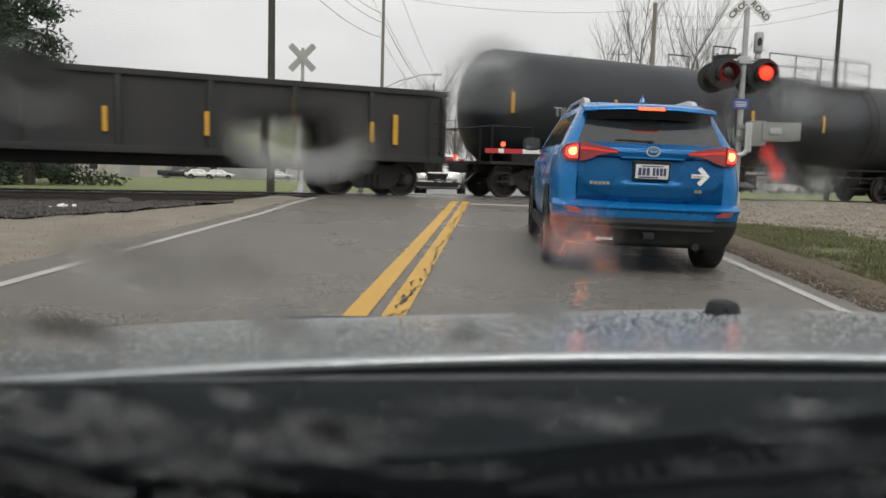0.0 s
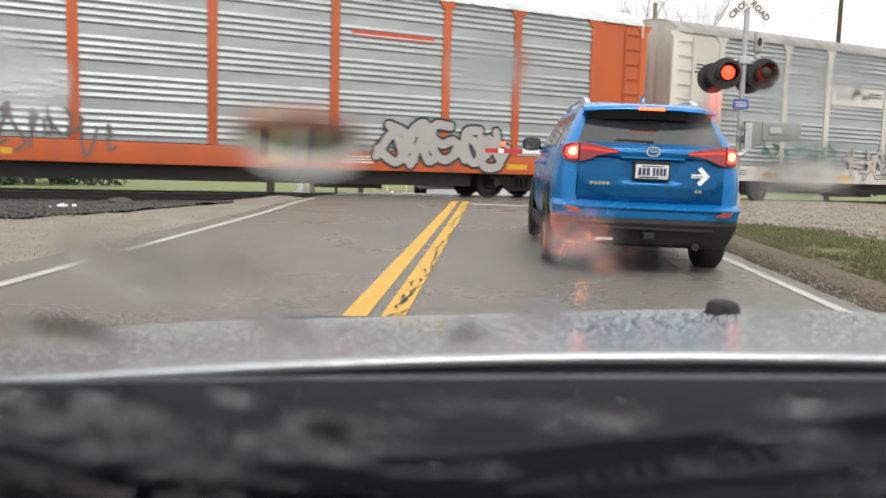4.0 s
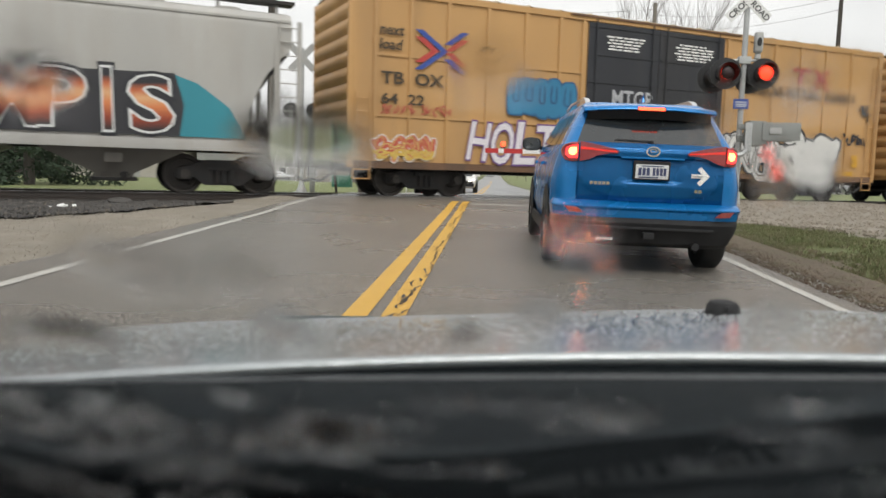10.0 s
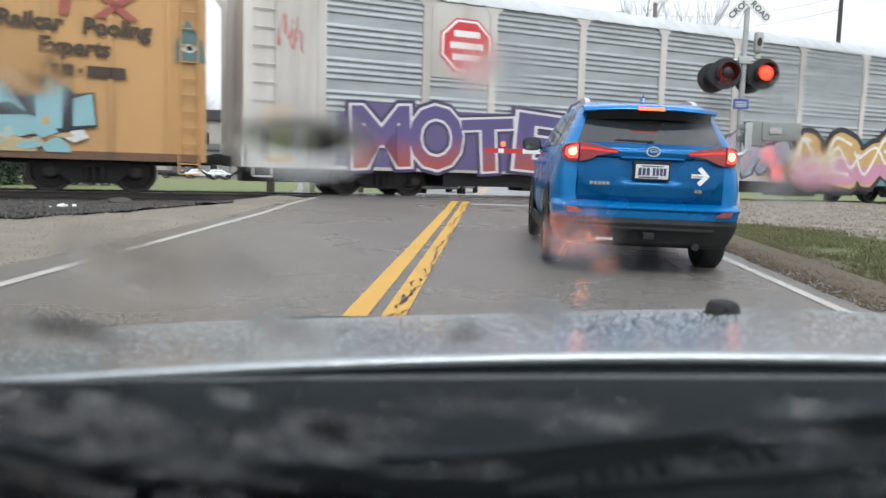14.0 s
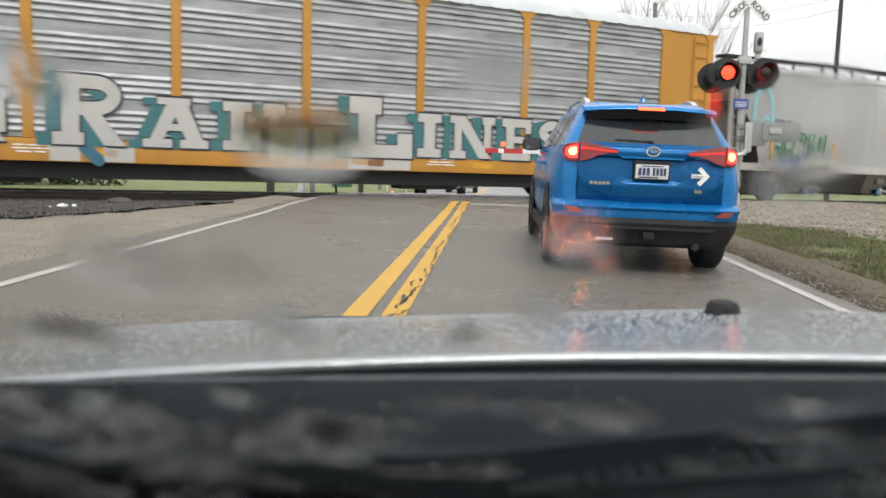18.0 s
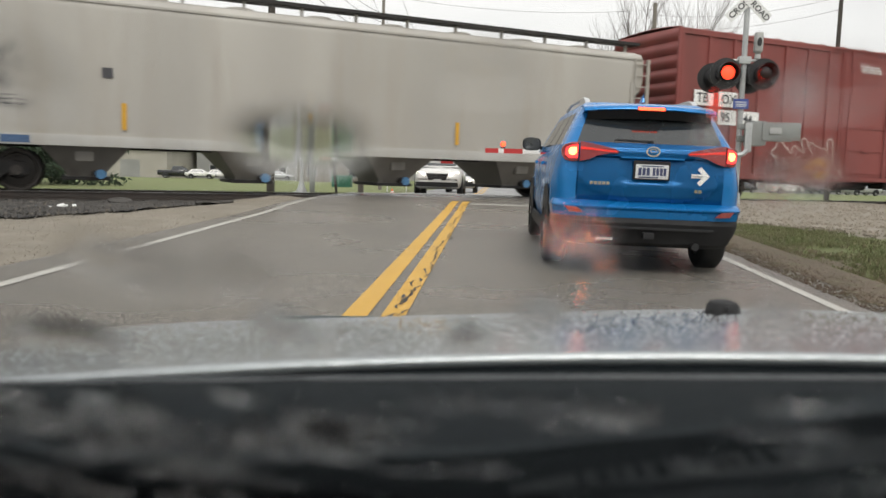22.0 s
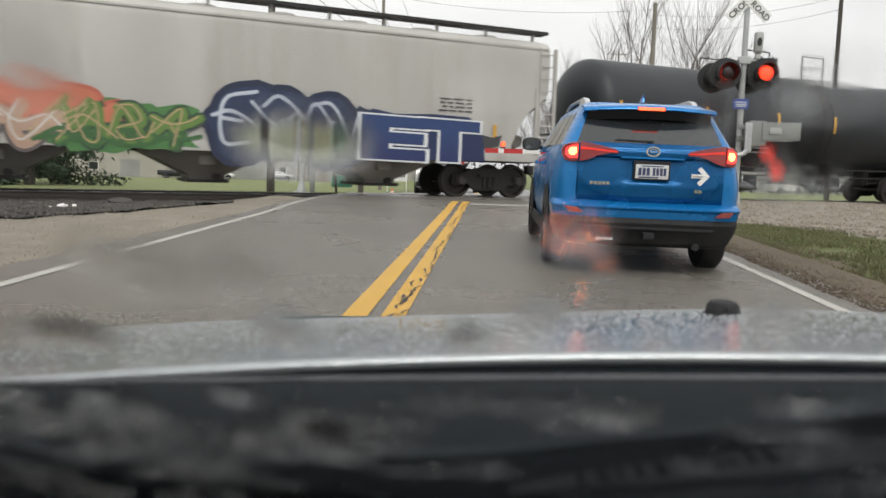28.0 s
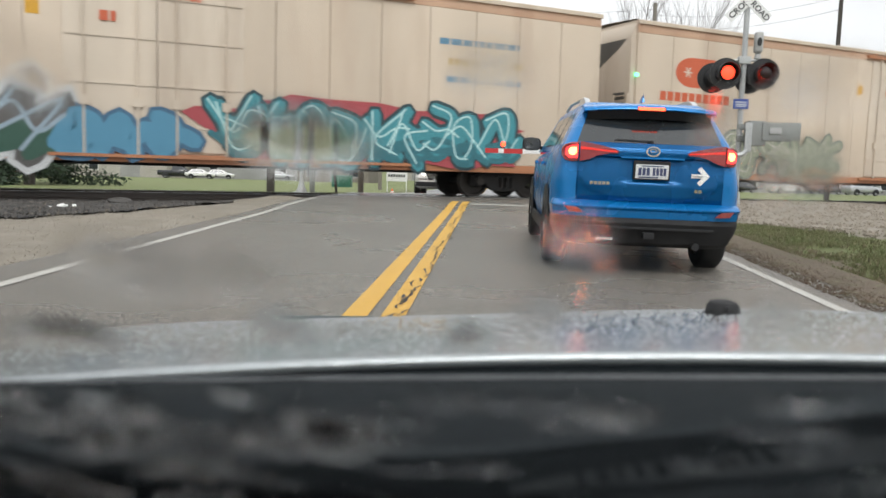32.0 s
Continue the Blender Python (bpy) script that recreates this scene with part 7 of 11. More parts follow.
c, h = hopper(287.5, 306.05, "long white covered hopper with green and blue graffiti", T["hop_white"], 3, T["hop_white"])
side_text(c, "ACFX", -6.9, 2.75, 0.38, -1.592, gk, 0.012, 0.95)
graffiti(c, -6.6, -3.4, 1.05, 1.95, -1.606, 4, [(0.45, 0.30, 0.22)], (0.12, 0.10, 0.10), (0.6, 0.55, 0.5), seed=35, fat=0.34, label="tan graffiti")
graffiti(c, -3.6, -0.5, 0.98, 2.0, -1.606, 4, [(0.12, 0.21, 0.05), (0.05, 0.13, 0.045)], (0.03, 0.06, 0.04), (0.50, 0.34, 0.20), cloud=(0.07, 0.19, 0.06), seed=36, fat=0.24, label="lime green graffiti")
graffiti(c, -4.6, -2.2, 1.6, 2.2, -1.604, 3, [(0.55, 0.17, 0.10)], (0.45, 0.12, 0.08), None, seed=37, fat=0.5, label="coral red graffiti")
graffiti(c, 0.2, 3.4, 0.95, 2.3, -1.606, 3, [(0.022, 0.034, 0.085)], (0.015, 0.022, 0.055), (0.5, 0.54, 0.62), seed=38, fat=0.5, label="dark blue graffiti")
flat_shape(c, "graffiti_cloud", [(3.4, 0.98), (3.5, 2.0), (3.9, 2.2), (4.5, 2.1), (5.6, 2.15), (6.6, 2.12), (7.0, 1.7), (7.1, 0.98)], -1.606, spray((0.016, 0.026, 0.085)), "dark blue sprayed ground")
piece(c, "ET", 3.7, 6.8, 1.05, 2.02, -1.610, fade("blue_fade", [(0.0, (0.02, 0.03, 0.11)), (0.5, (0.02, 0.045, 0.14))]), spray((0.66, 0.68, 0.70)), None, seed=4, label="blue letters edged in white", bold=0.06, thin=0.03)
text_bars(c, 5.6, 2.55, 1.4, 4, -1.592, gk, 0.04, 0.10, 101)
flat_shape(c, "graffiti_cloud", [(6.6, 1.45), (6.9, 1.7), (7.3, 1.62), (7.6, 1.7), (7.5, 1.4), (7.1, 1.3)], -1.594, gk, "black sprayed blot")


# -- tank cars --
def tank_car(s0, s1, label, strips, dome, rails, r=1.62, cz=2.60):
    car, h = rail_car("tank_car", s0, s1, label, "tank car")
    running_gear(car, h - 0.1, (-h + 1.75, h - 1.75), sill=None)
    bm = bmesh.new()
    seg = 44
    rings = []
    for k in range(8):
        a = math.pi / 2 * k / 7
        rings.append((-h + 0.75 - 0.75 * math.cos(a), r * max(0.02, math.sin(a))))
    rings += [(x, r) for x in even(-h + 1.2, h - 1.2, 6)]
    rings += [(-x, q) for x, q in rings[7::-1]]
    loft(bm, [[(x, q * math.sin(2 * math.pi * i / seg), cz + q * math.cos(2 * math.pi * i / seg)) for i in range(seg)] for x, q in rings])
    part("tank_shell", bm, T["tank_black"], car, "glossy black cylindrical shell", angle=40)
    bm = bmesh.new()
    for x in even(-h + 1.6, h - 1.6, 7):
        for k in range(36):
            a0, a1 = 2 * math.pi * k / 36, 2 * math.pi * (k + 1) / 36
            q = r + 0.006
            vs = [(x - 0.04, q * math.sin(a0), cz + q * math.cos(a0)), (x + 0.04, q * math.sin(a0), cz + q * math.cos(a0)), (x + 0.04, q * math.sin(a1), cz + q * math.cos(a1)), (x - 0.04, q * math.sin(a1), cz + q * math.cos(a1))]
            bm.faces.new([bm.verts.new(v) for v in vs])
    part("weld_band", bm, T["tank_black"], car)
    for sgn in (-1, 1):
        bm = bmesh.new()
        box(bm, sgn * (h + 0.0), -1.5, 0.92, sgn * (h - 2.6), 1.5, 1.0)
        box(bm, sgn * (h - 0.9), -1.1, 1.0, sgn * (h - 2.5), 1.1, 1.35, 0.03)
        box(bm, sgn * (h - 0.1), -0.35, 0.70, sgn * (h - 2.9), 0.35, 0.918)
        part("stub_sill", bm, M["black_steel"], car)
        bm = bmesh.new()
        for y in (-1.5, 1.5):
            for x in (h - 0.05, h - 1.3):
                tube(bm, (sgn * x, y, 0.98), (sgn * x, y, 1.95), 0.02, seg=6)
            tube(bm, (sgn * (h - 0.05), y, 1.95), (sgn * (h - 1.3), y, 1.95), 0.02, seg=6)
        for y in (-0.8, 0.8):
            tube(bm, (sgn * (h - 0.05), y, 0.98), (sgn * (h - 0.05), y, 1.95), 0.02, seg=6)
        tube(bm, (sgn * (h - 0.05), -1.5, 1.95), (sgn * (h - 0.05), 1.5, 1.95), 0.02, seg=6)
        part("handrail", bm, M["black_steel"], car)
        stirrup(car, sgn * (h - 0.4), -1.52, M["black_steel"])
    bm = bmesh.new()
    for y in (-1.45, 1.45):
        tube(bm, (-h + 1.3, y, 1.12), (h - 1.3, y, 1.12), 0.022, seg=6)
    for y, z in ((-0.95, 0.86), (-0.60, 0.70)):
        tube(bm, (-h + 2.6, y, z), (h - 2.6, y, z), 0.02, seg=6)
    for x in even(-h + 4.2, h - 4.2, 5):
        for dx in (-0.09, 0.09):
            box(bm, x + dx - 0.02, -0.98, 0.62, x + dx + 0.02, -0.55, 1.10)
    part("under_rail", bm, M["black_steel"], car)
    bm = bmesh.new()
    tube(bm, (dome, 0, cz + r - 0.1), (dome, 0, cz + r + 0.38), 0.42, seg=18)
    tube(bm, (dome, 0, cz + r + 0.38), (dome, 0, cz + r + 0.56), 0.52, seg=18)
    for k in range(8):
        a = k * math.pi / 4
        tube(bm, (dome + 0.5 * math.cos(a), 0.5 * math.sin(a), cz + r + 0.34), (dome + 0.5 * math.cos(a), 0.5 * math.sin(a), cz + r + 0.62), 0.03, seg=6)
    part("manway", bm, T["tank_black"], car, "bolted manway dome")
    bm = bmesh.new()
    box(bm, rails[0], -1.05, cz + 1.36, rails[1], -0.55, cz + 1.42)
    box(bm, rails[0], 0.55, cz + 1.36, rails[1], 1.05, cz + 1.42)
    part("walkway", bm, M["black_steel"], car, "dark top walkway")
    for y in (-1.05, 1.05):
        bm = bmesh.new()
        zt = cz + r + 0.62
        segs = [(rails[0], dome - 0.75), (dome + 0.75, rails[1])]
        for a, b in segs:
            n = max(2, int((b - a) / 1.1) + 1)
            for x in even(a, b, n):
                tube(bm, (x, y, cz + 1.38), (x, y, zt), 0.022, seg=6)
            tube(bm, (a, y, zt), (b, y, zt), 0.022, seg=6)
            tube(bm, (a, y, (zt + cz + 1.42) / 2), (b, y, (zt + cz + 1.42) / 2), 0.016, seg=6)
        part("top_railing", bm, M["black_steel"], car, "thin steel top railing")
    lx = rails[1] - 0.3
    bm = bmesh.new()
    for dx in (-0.2, 0.2):
        last = None
        for k in range(9):
            a = math.radians(40 + k * 11)
            pnt = (lx + dx, -(r + 0.10) * math.sin(a), cz + (r + 0.10) * math.cos(a))
            if last:
                tube(bm, last, pnt, 0.02, seg=6)
            last = pnt
    for k in range(9):
        a = math.radians(44 + k * 10)
        tube(bm, (lx - 0.2, -(r + 0.10) * math.sin(a), cz + (r + 0.10) * math.cos(a)), (lx + 0.2, -(r + 0.10) * math.sin(a), cz + (r + 0.10) * math.cos(a)), 0.015, seg=6)
    part("side_ladder", bm, M["black_steel"], car)
    for x in strips:
        bm = bmesh.new()
        for k in range(4):
            a0, a1 = math.radians(80 + k * 5), math.radians(85 + k * 5)
            q = r + 0.006
            vs = [(x - 0.05, -q * math.sin(a), cz + q * math.cos(a)) for a in (a0, a1)] + [(x + 0.05, -q * math.sin(a), cz + q * math.cos(a)) for a in (a1, a0)]
            bm.faces.new([bm.verts.new(v) for v in vs])
        part("reflective_strip", bm, M["conspic"], car)
    return car, h


DIM = spray((0.30, 0.30, 0.30))
c, h = tank_car(4.65, 24.05, "black tank car with yellow reflective strips and top railings", (-9.1, -5.7, -2.93, -0.38, 2.8, 6.2, 9.4), 0.0, (-1.64, 5.5))
side_text(c, "TILX 309677", -7.8, 2.30, 0.36, -1.632, DIM, 0.004, 1.0)
text_bars(c, -7.8, 2.05, 1.6, 2, -1.628, spray((0.16, 0.16, 0.16)), 0.05, 0.14, 111)
tag(c, -1.4, -0.65, 1.7, 2.4, -1.622, (0.20, 0.24, 0.22), 5, 113, 0.03)
text_bars(c, 6.9, 2.6, 1.4, 3, -1.63, spray((0.30, 0.30, 0.28)), 0.08, 0.2, 114)
flat_shape(c, "hazard_placard", [(8.2, 1.75), (8.42, 1.53), (8.2, 1.31), (7.98, 1.53)], -1.50, M["decal_white"], "white diamond placard with a red rim")
flat_shape(c, "hazard_placard", [(8.2, 1.69), (8.36, 1.53), (8.2, 1.37), (8.04, 1.53)], -1.506, M["red_paint"], "red diamond placard")
c, h = tank_car(307.35, 323.85, "plain black tank car with yellow reflective strips", (-7.35, -4.10, -1.09, 1.51, 4.42, 7.9), -0.35, (-2.1, 1.4))
side_text(c, "PROX", -5.6, 2.3, 0.32, -1.632, spray((0.13, 0.13, 0.13)), 0.002)
text_bars(c, 6.3, 2.5, 0.9, 4, -1.63, spray((0.055, 0.058, 0.06)), 0.06, 0.15, 115)
text_bars(c, -2.6, 1.7, 1.5, 2, -1.50, spray((0.12, 0.12, 0.12)), 0.06, 0.15, 116)

# -- gondola --
c, h = rail_car("gondola", -14.5, 3.3, "dark gondola car with ribbed steel sides", "gondola car")
running_gear(c, h, (-h + 1.8, h - 1.8))
for side in (-1, 1):
    bm = bmesh.new()
    y0, y1 = sorted((side * 1.47, side * 1.52))
    box(bm, -h, y0, 0.95, h, y1, 2.62)
    part("side_wall", bm, T["gon_black"], c)
    bm = bmesh.new()
    y0, y1 = sorted((side * 1.42, side * 1.60))
    box(bm, -h - 0.03, y0, 2.60, h + 0.03, y1, 2.74, 0.015)
    part("top_chord", bm, T["gon_black"], c)
    bm = bmesh.new()
    y0, y1 = sorted((side * 1.44, side * 1.60))
    box(bm, -h, y0, 0.90, h, y1, 1.06, 0.01)
    part("side_sill", bm, T["gon_black"], c)
    for x in even(-h + 0.1, h - 0.1, 10):
        bm = bmesh.new()
        y0, y1 = sorted((side * 1.518, side * 1.60))
        box(bm, x - 0.06, y0, 1.062, x + 0.06, y1, 2.60, 0.012)
        part("side_post", bm, T["gon_black"], c)
        if side < 0:
            strip(c, x, 1.62, 0.09, 0.5, -1.606, M["conspic"]) if abs(x) < 8.0 and int(x * 10) % 2 == 0 else None
for sgn in (-1, 1):
    bm = bmesh.new()
    for k in range(5):
        z = 1.0 + k * 0.34
        box(bm, sgn * (h - 0.02), -1.47, z, sgn * (h + 0.05), 1.47, z + 0.2, 0.0)
    box(bm, sgn * (h - 0.05), -1.5, 0.95, sgn * (h - 0.01), 1.5, 2.70)
    part("end_wall", bm, T["gon_black"], c)
    ladder(c, sgn * (h - 0.5), sgn * (h - 0.1), -1.63, 1.0, 2.5, 4, M["black_steel"])
    stirrup(c, sgn * (h - 0.3), -1.58, M["black_steel"])
bm = bmesh.new()
box(bm, -h, -1.45, 0.92, h, 1.45, 1.0)
part("floor", bm, T["gon_black"], c)
strip(c, 0.70, 1.62, 0.10, 0.55, -1.607, M["conspic"])
strip(c, 2.85, 1.62, 0.10, 0.55, -1.607, M["conspic"])
strip(c, 7.47, 1.70, 0.12, 0.75, -1.607, M["conspic"])


# -- refrigerator cars --
def reefer(s0, s1, label):
    car, h = rail_car("refrigerator_car", s0, s1, label, "refrigerator car")
    running_gear(car, h, (-h + 2.6, h - 2.6))
    zb, zt = 0.74, 5.20
    for side in (-1, 1):
        y0, y1 = sorted((side * 1.50, side * 1.575))
        xs = even(-h, h, 19)
        for a, b in zip(xs, xs[1:]):
            bm = bmesh.new()
            box(bm, a + 0.008, y0, zb + 0.16, b - 0.008, y1, 4.86, 0.012)
            part("side_panel", bm, T["reefer"], car)
        bm = bmesh.new()
        box(bm, -h + 0.01, side * 1.46 - 0.03, zb + 0.1, h - 0.01, side * 1.46 + 0.03, 5.0)
        part("side_wall", bm, T["reefer"], car)
        bm = bmesh.new()
        box(bm, -h, y0, 4.865, h, y1 + (0.004 if side > 0 else 0), zt, 0.01)
        part("top_band", bm, T["peach_band"], car, "faded peach top band")
        bm = bmesh.new()
        a, b = sorted((side * 1.44, side * 1.59))
        box(bm, -h, a, zb - 0.05, h, b, zb + 0.155, 0.01)
        part("side_sill", bm, T["rust_band"], car, "rusty side sill")
    for a, b in ((-1.9, -0.01), (0.01, 1.9)):
        bm = bmesh.new()
        box(bm, a, -1.612, zb + 0.2, b, -1.578, 4.84, 0.015)
        for z in (1.5, 2.4, 3.4, 4.3):
            box(bm, a + 0.05, -1.632, z - 0.03, b - 0.05, -1.61, z + 0.03)
        d = part("door", bm, T["reefer_b"], car, "cream insulated plug door")
        for x in (a + 0.4, b - 0.4):
            bm = bmesh.new()
            tube(bm, (x, -1.655, zb + 0.1), (x, -1.655, 4.95), 0.025, seg=6)
            box(bm, x - 0.10, -1.68, 1.9, x + 0.10, -1.62, 2.1)
            part("locking_bar", bm, T["reefer_b"], d)
    bm = bmesh.new()
    box(bm, -2.2, -1.68, 4.93, 6.1, -1.58, 5.02)
    part("door_track", bm, T["rust_band"], car, "rusty door track")
    bm = bmesh.new()
    box(bm, -2.2, -1.68, zb + 0.05, 6.1, -1.592, zb + 0.12)
    part("door_track", bm, T["rust_band"], car, "rusty door track")
    bm = bmesh.new()
    box(bm, -h - 0.02, -1.63, zt - 0.10, h + 0.02, -1.582, zt + 0.01, 0.01)
    arc = [(-1.60, zt), (-1.45, zt + 0.06), (0.0, zt + 0.13), (1.45, zt + 0.06), (1.60, zt)]
    loft(bm, [[(x, y, z) for y, z in arc] for x in even(-h, h, 10)], closed=False)
    part("roof", bm, T["reefer"], car)
    for sgn in (-1, 1):
        bm = bmesh.new()
        box(bm, sgn * (h - 0.05), -1.57, zb, sgn * h, 1.57, zt + 0.02)
        part("end_wall", bm, T["reefer"], car)
        ladder(car, sgn * (h - 0.50), sgn * (h - 0.1), -1.64, 0.9, 2.8, 5, T["reefer"])
        stirrup(car, sgn * (h - 0.3), -1.58, T["rust_band"])
    # the cooling unit over an open platform at the front end
    bm = bmesh.new()
    loft(bm, [[(-h - 0.001, y, z), (-h - 0.18, y, z), (-h - 0.18, y, 4.72), (-h - 0.06, y, 5.06), (-h - 0.001, y, 5.14)] for y, z in ((-1.52, 2.34), (1.52, 2.34))])
    unit = part("cooling_unit", bm, T["reefer_b"], car, "pale cooling unit built onto the end")
    # flat dark patch: the shade of the upper recess is in its colour
    bm = bmesh.new()
    poly(bm, [(-h - 0.184, 0.15, 3.9), (-h - 0.184, 1.45, 3.7), (-h - 0.184, 1.45, 4.70), (-h - 0.184, -1.30, 4.70), (-h - 0.184, -0.95, 4.45)], (0.003, 0, 0))
    part("grille", bm, T["hop_slope"], unit, "dark patch painted for a shaded recess")
    # openings drawn as dark plates, their inner shade put into the colour
    for y0, y1, z0, z1 in ((-1.30, -0.75, 2.95, 3.16), (-1.30, -0.75, 2.42, 2.86), (0.20, 1.05, 2.50, 2.80)):
        bm = bmesh.new()
        box(bm, -h - 0.194, y0, z0, -h - 0.175, y1, z1, 0.006)
        part("hatch", bm, T["hop_slope"], unit, "dark plate painted as a shaded opening")
    # dark panel paints the shade of the recessed lower end
    bm = bmesh.new()
    box(bm, -h - 0.058, -1.50, 0.80, -h - 0.002, 1.50, 2.335)
    part("end_recess", bm, T["hop_slope"], car, "dark panel painted as shade under the cooling unit")
    bm = bmesh.new()
    box(bm, -h - 0.90, -1.50, 2.22, -h - 0.06, 1.50, 2.335, 0.01)
    part("platform", bm, T["hop_dark"], car, "grimy service platform")
    bm = bmesh.new()
    for y in (-0.2, 0.7, 1.46):
        tube(bm, (-h - 0.86, y, 2.33), (-h - 0.86, y, 3.30), 0.026, seg=6)
    for z in (2.80, 3.28):
        tube(bm, (-h - 0.86, -0.2, z), (-h - 0.86, 1.46, z), 0.022, seg=6)
        tube(bm, (-h - 0.86, 1.46, z), (-h - 0.18, 1.46, z), 0.022, seg=6)
    part("railing", bm, T["reefer"], car, "pale handrail round the platform")
    bm = bmesh.new()
    for y in (-1.50, -0.86):
        box(bm, -h - 0.27, y - 0.035, 0.92, -h - 0.21, y + 0.035, 3.10)
    for z in np.arange(1.15, 3.1, 0.38):
        tube(bm, (-h - 0.24, -1.50, z), (-h - 0.24, -0.86, z), 0.018, seg=6)
    part("end_ladder", bm, T["reefer"], car, "cream end ladder")
    bm = bmesh.new()
    tube(bm, (-h - 0.60, 0.2, 2.24), (-h - 0.12, -0.2, 0.95), 0.035, seg=6)
    part("brace", bm, T["reefer"], car)
    bm = bmesh.new()
    box(bm, -h - 0.30, -1.55, 0.86, -h - 0.06, 1.55, 0.96)
    part("end_step", bm, T["hop_dark"], car)
    bm = bmesh.new()
    box(bm, -h - 0.06, -1.60, 3.60, -h + 0.06, -1.577, 3.70)
    part("pilot_lamp", bm, M["green_glow"], car, "small green pilot lamp")
    og = spray((0.50, 0.10, 0.04))
    cx, cz = -9.68, 3.86
    pts = []
    for k in range(13):
        a = math.pi / 2 + math.pi * k / 12
        pts.append((cx - 0.1 + 0.62 * math.cos(a), cz + 0.44 * math.sin(a)))
    pts += [(cx + 0.25, cz - 0.44), (cx + 0.25, cz - 0.1), (cx + 0.42, cz - 0.1), (cx + 0.42, cz - 0.44), (cx + 0.68, cz - 0.44), (cx + 0.68, cz + 0.18), (cx + 0.80, cz + 0.18), (cx + 0.80, cz + 0.44)]
    flat_shape(car, "emblem_board", pts, -1.581, og, "orange rounded emblem")
    for k in range(3):
        a = k * math.pi / 3
        dx, dz = 0.17 * math.cos(a), 0.17 * math.sin(a)
        nx, nz = -0.02 * math.sin(a), 0.02 * math.cos(a)
        flat_shape(car, "emblem_bar", [(cx - 0.25 - dx - nx, cz - dz - nz), (cx - 0.25 + dx - nx, cz + dz - nz), (cx - 0.25 + dx + nx, cz + dz + nz), (cx - 0.25 - dx + nx, cz - dz + nz)], -1.586 - 0.001 * k, T["reefer_b"], "cream star line")
    bar_word(car, -10.95, 2.98, 2.75, 0.27, -1.581, og, 10, "orange emblem block")
    text_bars(car, -10.3, 2.78, 1.4, 1, -1.581, og, 0.03, 0.1, 121)
    strip(car, -11.55, 1.68, 0.10, 0.62, -1.581, M["conspic"])
    strip(car, -10.95, 1.30, 0.5, 0.18, -1.581, M["conspic"])
    strip(car, 7.9, 1.35, 0.10, 0.5, -1.581, M["conspic"])
    side_text(car, "HOT SPRINGS", -0.55, 4.30, 0.26, -1.637, og, 0.006, 0.92)
    strip(car, -2.45, 3.85, 0.26, 0.28, -1.581, M["conspic"], "sticker", "small yellow sticker")
    text_bars(car, -1.2, 3.7, 0.4, 1, -1.637, og, 0.22, 0.3, 122)
    return car, h


c, h = reefer(325.9, 349.6, "cream refrigerator car with orange emblem and teal graffiti")
graffiti(c, -10.4, -2.1, 0.8, 2.25, -1.640, 7, [(0.085, 0.08, 0.075), (0.03, 0.085, 0.06)], (0.52, 0.53, 0.53), (0.26, 0.34, 0.40), cloud=(0.13, 0.25, 0.42), seed=40, fat=0.46, label="dark green graffiti with pale edges on blue")
graffiti(c, 1.4, 9.0, 0.85, 2.25, -1.640, 9, [(0.05, 0.24, 0.28), (0.03, 0.14, 0.17)], (0.02, 0.05, 0.06), (0.40, 0.62, 0.62), cloud=(0.35, 0.06, 0.07), seed=43, fat=0.36, label="teal graffiti with red edge")
graffiti(c, -2.0, 0.6, 0.85, 1.7, -1.645, 3, [(0.08, 0.24, 0.36)], (0.05, 0.12, 0.2), None, seed=44, fat=0.4, label="blue graffiti")
for k, (x, z, w) in enumerate(((6.6, 3.95, 3.2), (7.0, 3.45, 2.5), (6.9, 3.0, 2.9))):
    text_bars(c, x, z, w, 1, -1.581, spray((0.10, 0.22, 0.32)) if k != 1 else spray((0.42, 0.30, 0.12)), 0.16, 0.2, 130 + k)
c, h = reefer(350.9, 374.6, "cream refrigerator car with orange emblem and faded graffiti")
graffiti(c, -9.6, -3.5, 0.9, 2.1, -1.640, 7, [(0.28, 0.30, 0.22)], (0.18, 0.20, 0.17), (0.45, 0.44, 0.38), seed=45, fat=0.30, label="faded olive graffiti")


def key_train():
    for car, s in CAR_KEYS:
        walk(car, [(t, TRK @ pose(s - run(t), 0, 0)) for t in (0, 2, 4, 5.8, 8, 10, 12, 13.5, 16, 18, 20, 22, 23.5, 26, 28, 30, 32)])
    mids = dict((car.name, s) for car, s in CAR_KEYS)
    for car, w, dx, r in SPIN_KEYS:
        s = mids[car.name]
        # the wheels turn while the car passes the crossing
        ts = [k / FPS for k in range(0, 32 * FPS + 1) if -24 < s - run(k / FPS) < 34]
        rows, ang = [], 0.0
        last = None
        for t in ts:
            if last is not None:
                ang -= math.degrees((run(t) - run(last)) / r)
            rows.append((t, pose(dx, 0, r, 0, ang % 360.0, 0)))
            last = t
        if not rows:
            continue
        if rows[0][0] > 0:
            rows.insert(0, (0, rows[0][1]))
        if rows[-1][0] < 32:
            rows.append((32.0, rows[-1][1]))
        walk(w, rows)
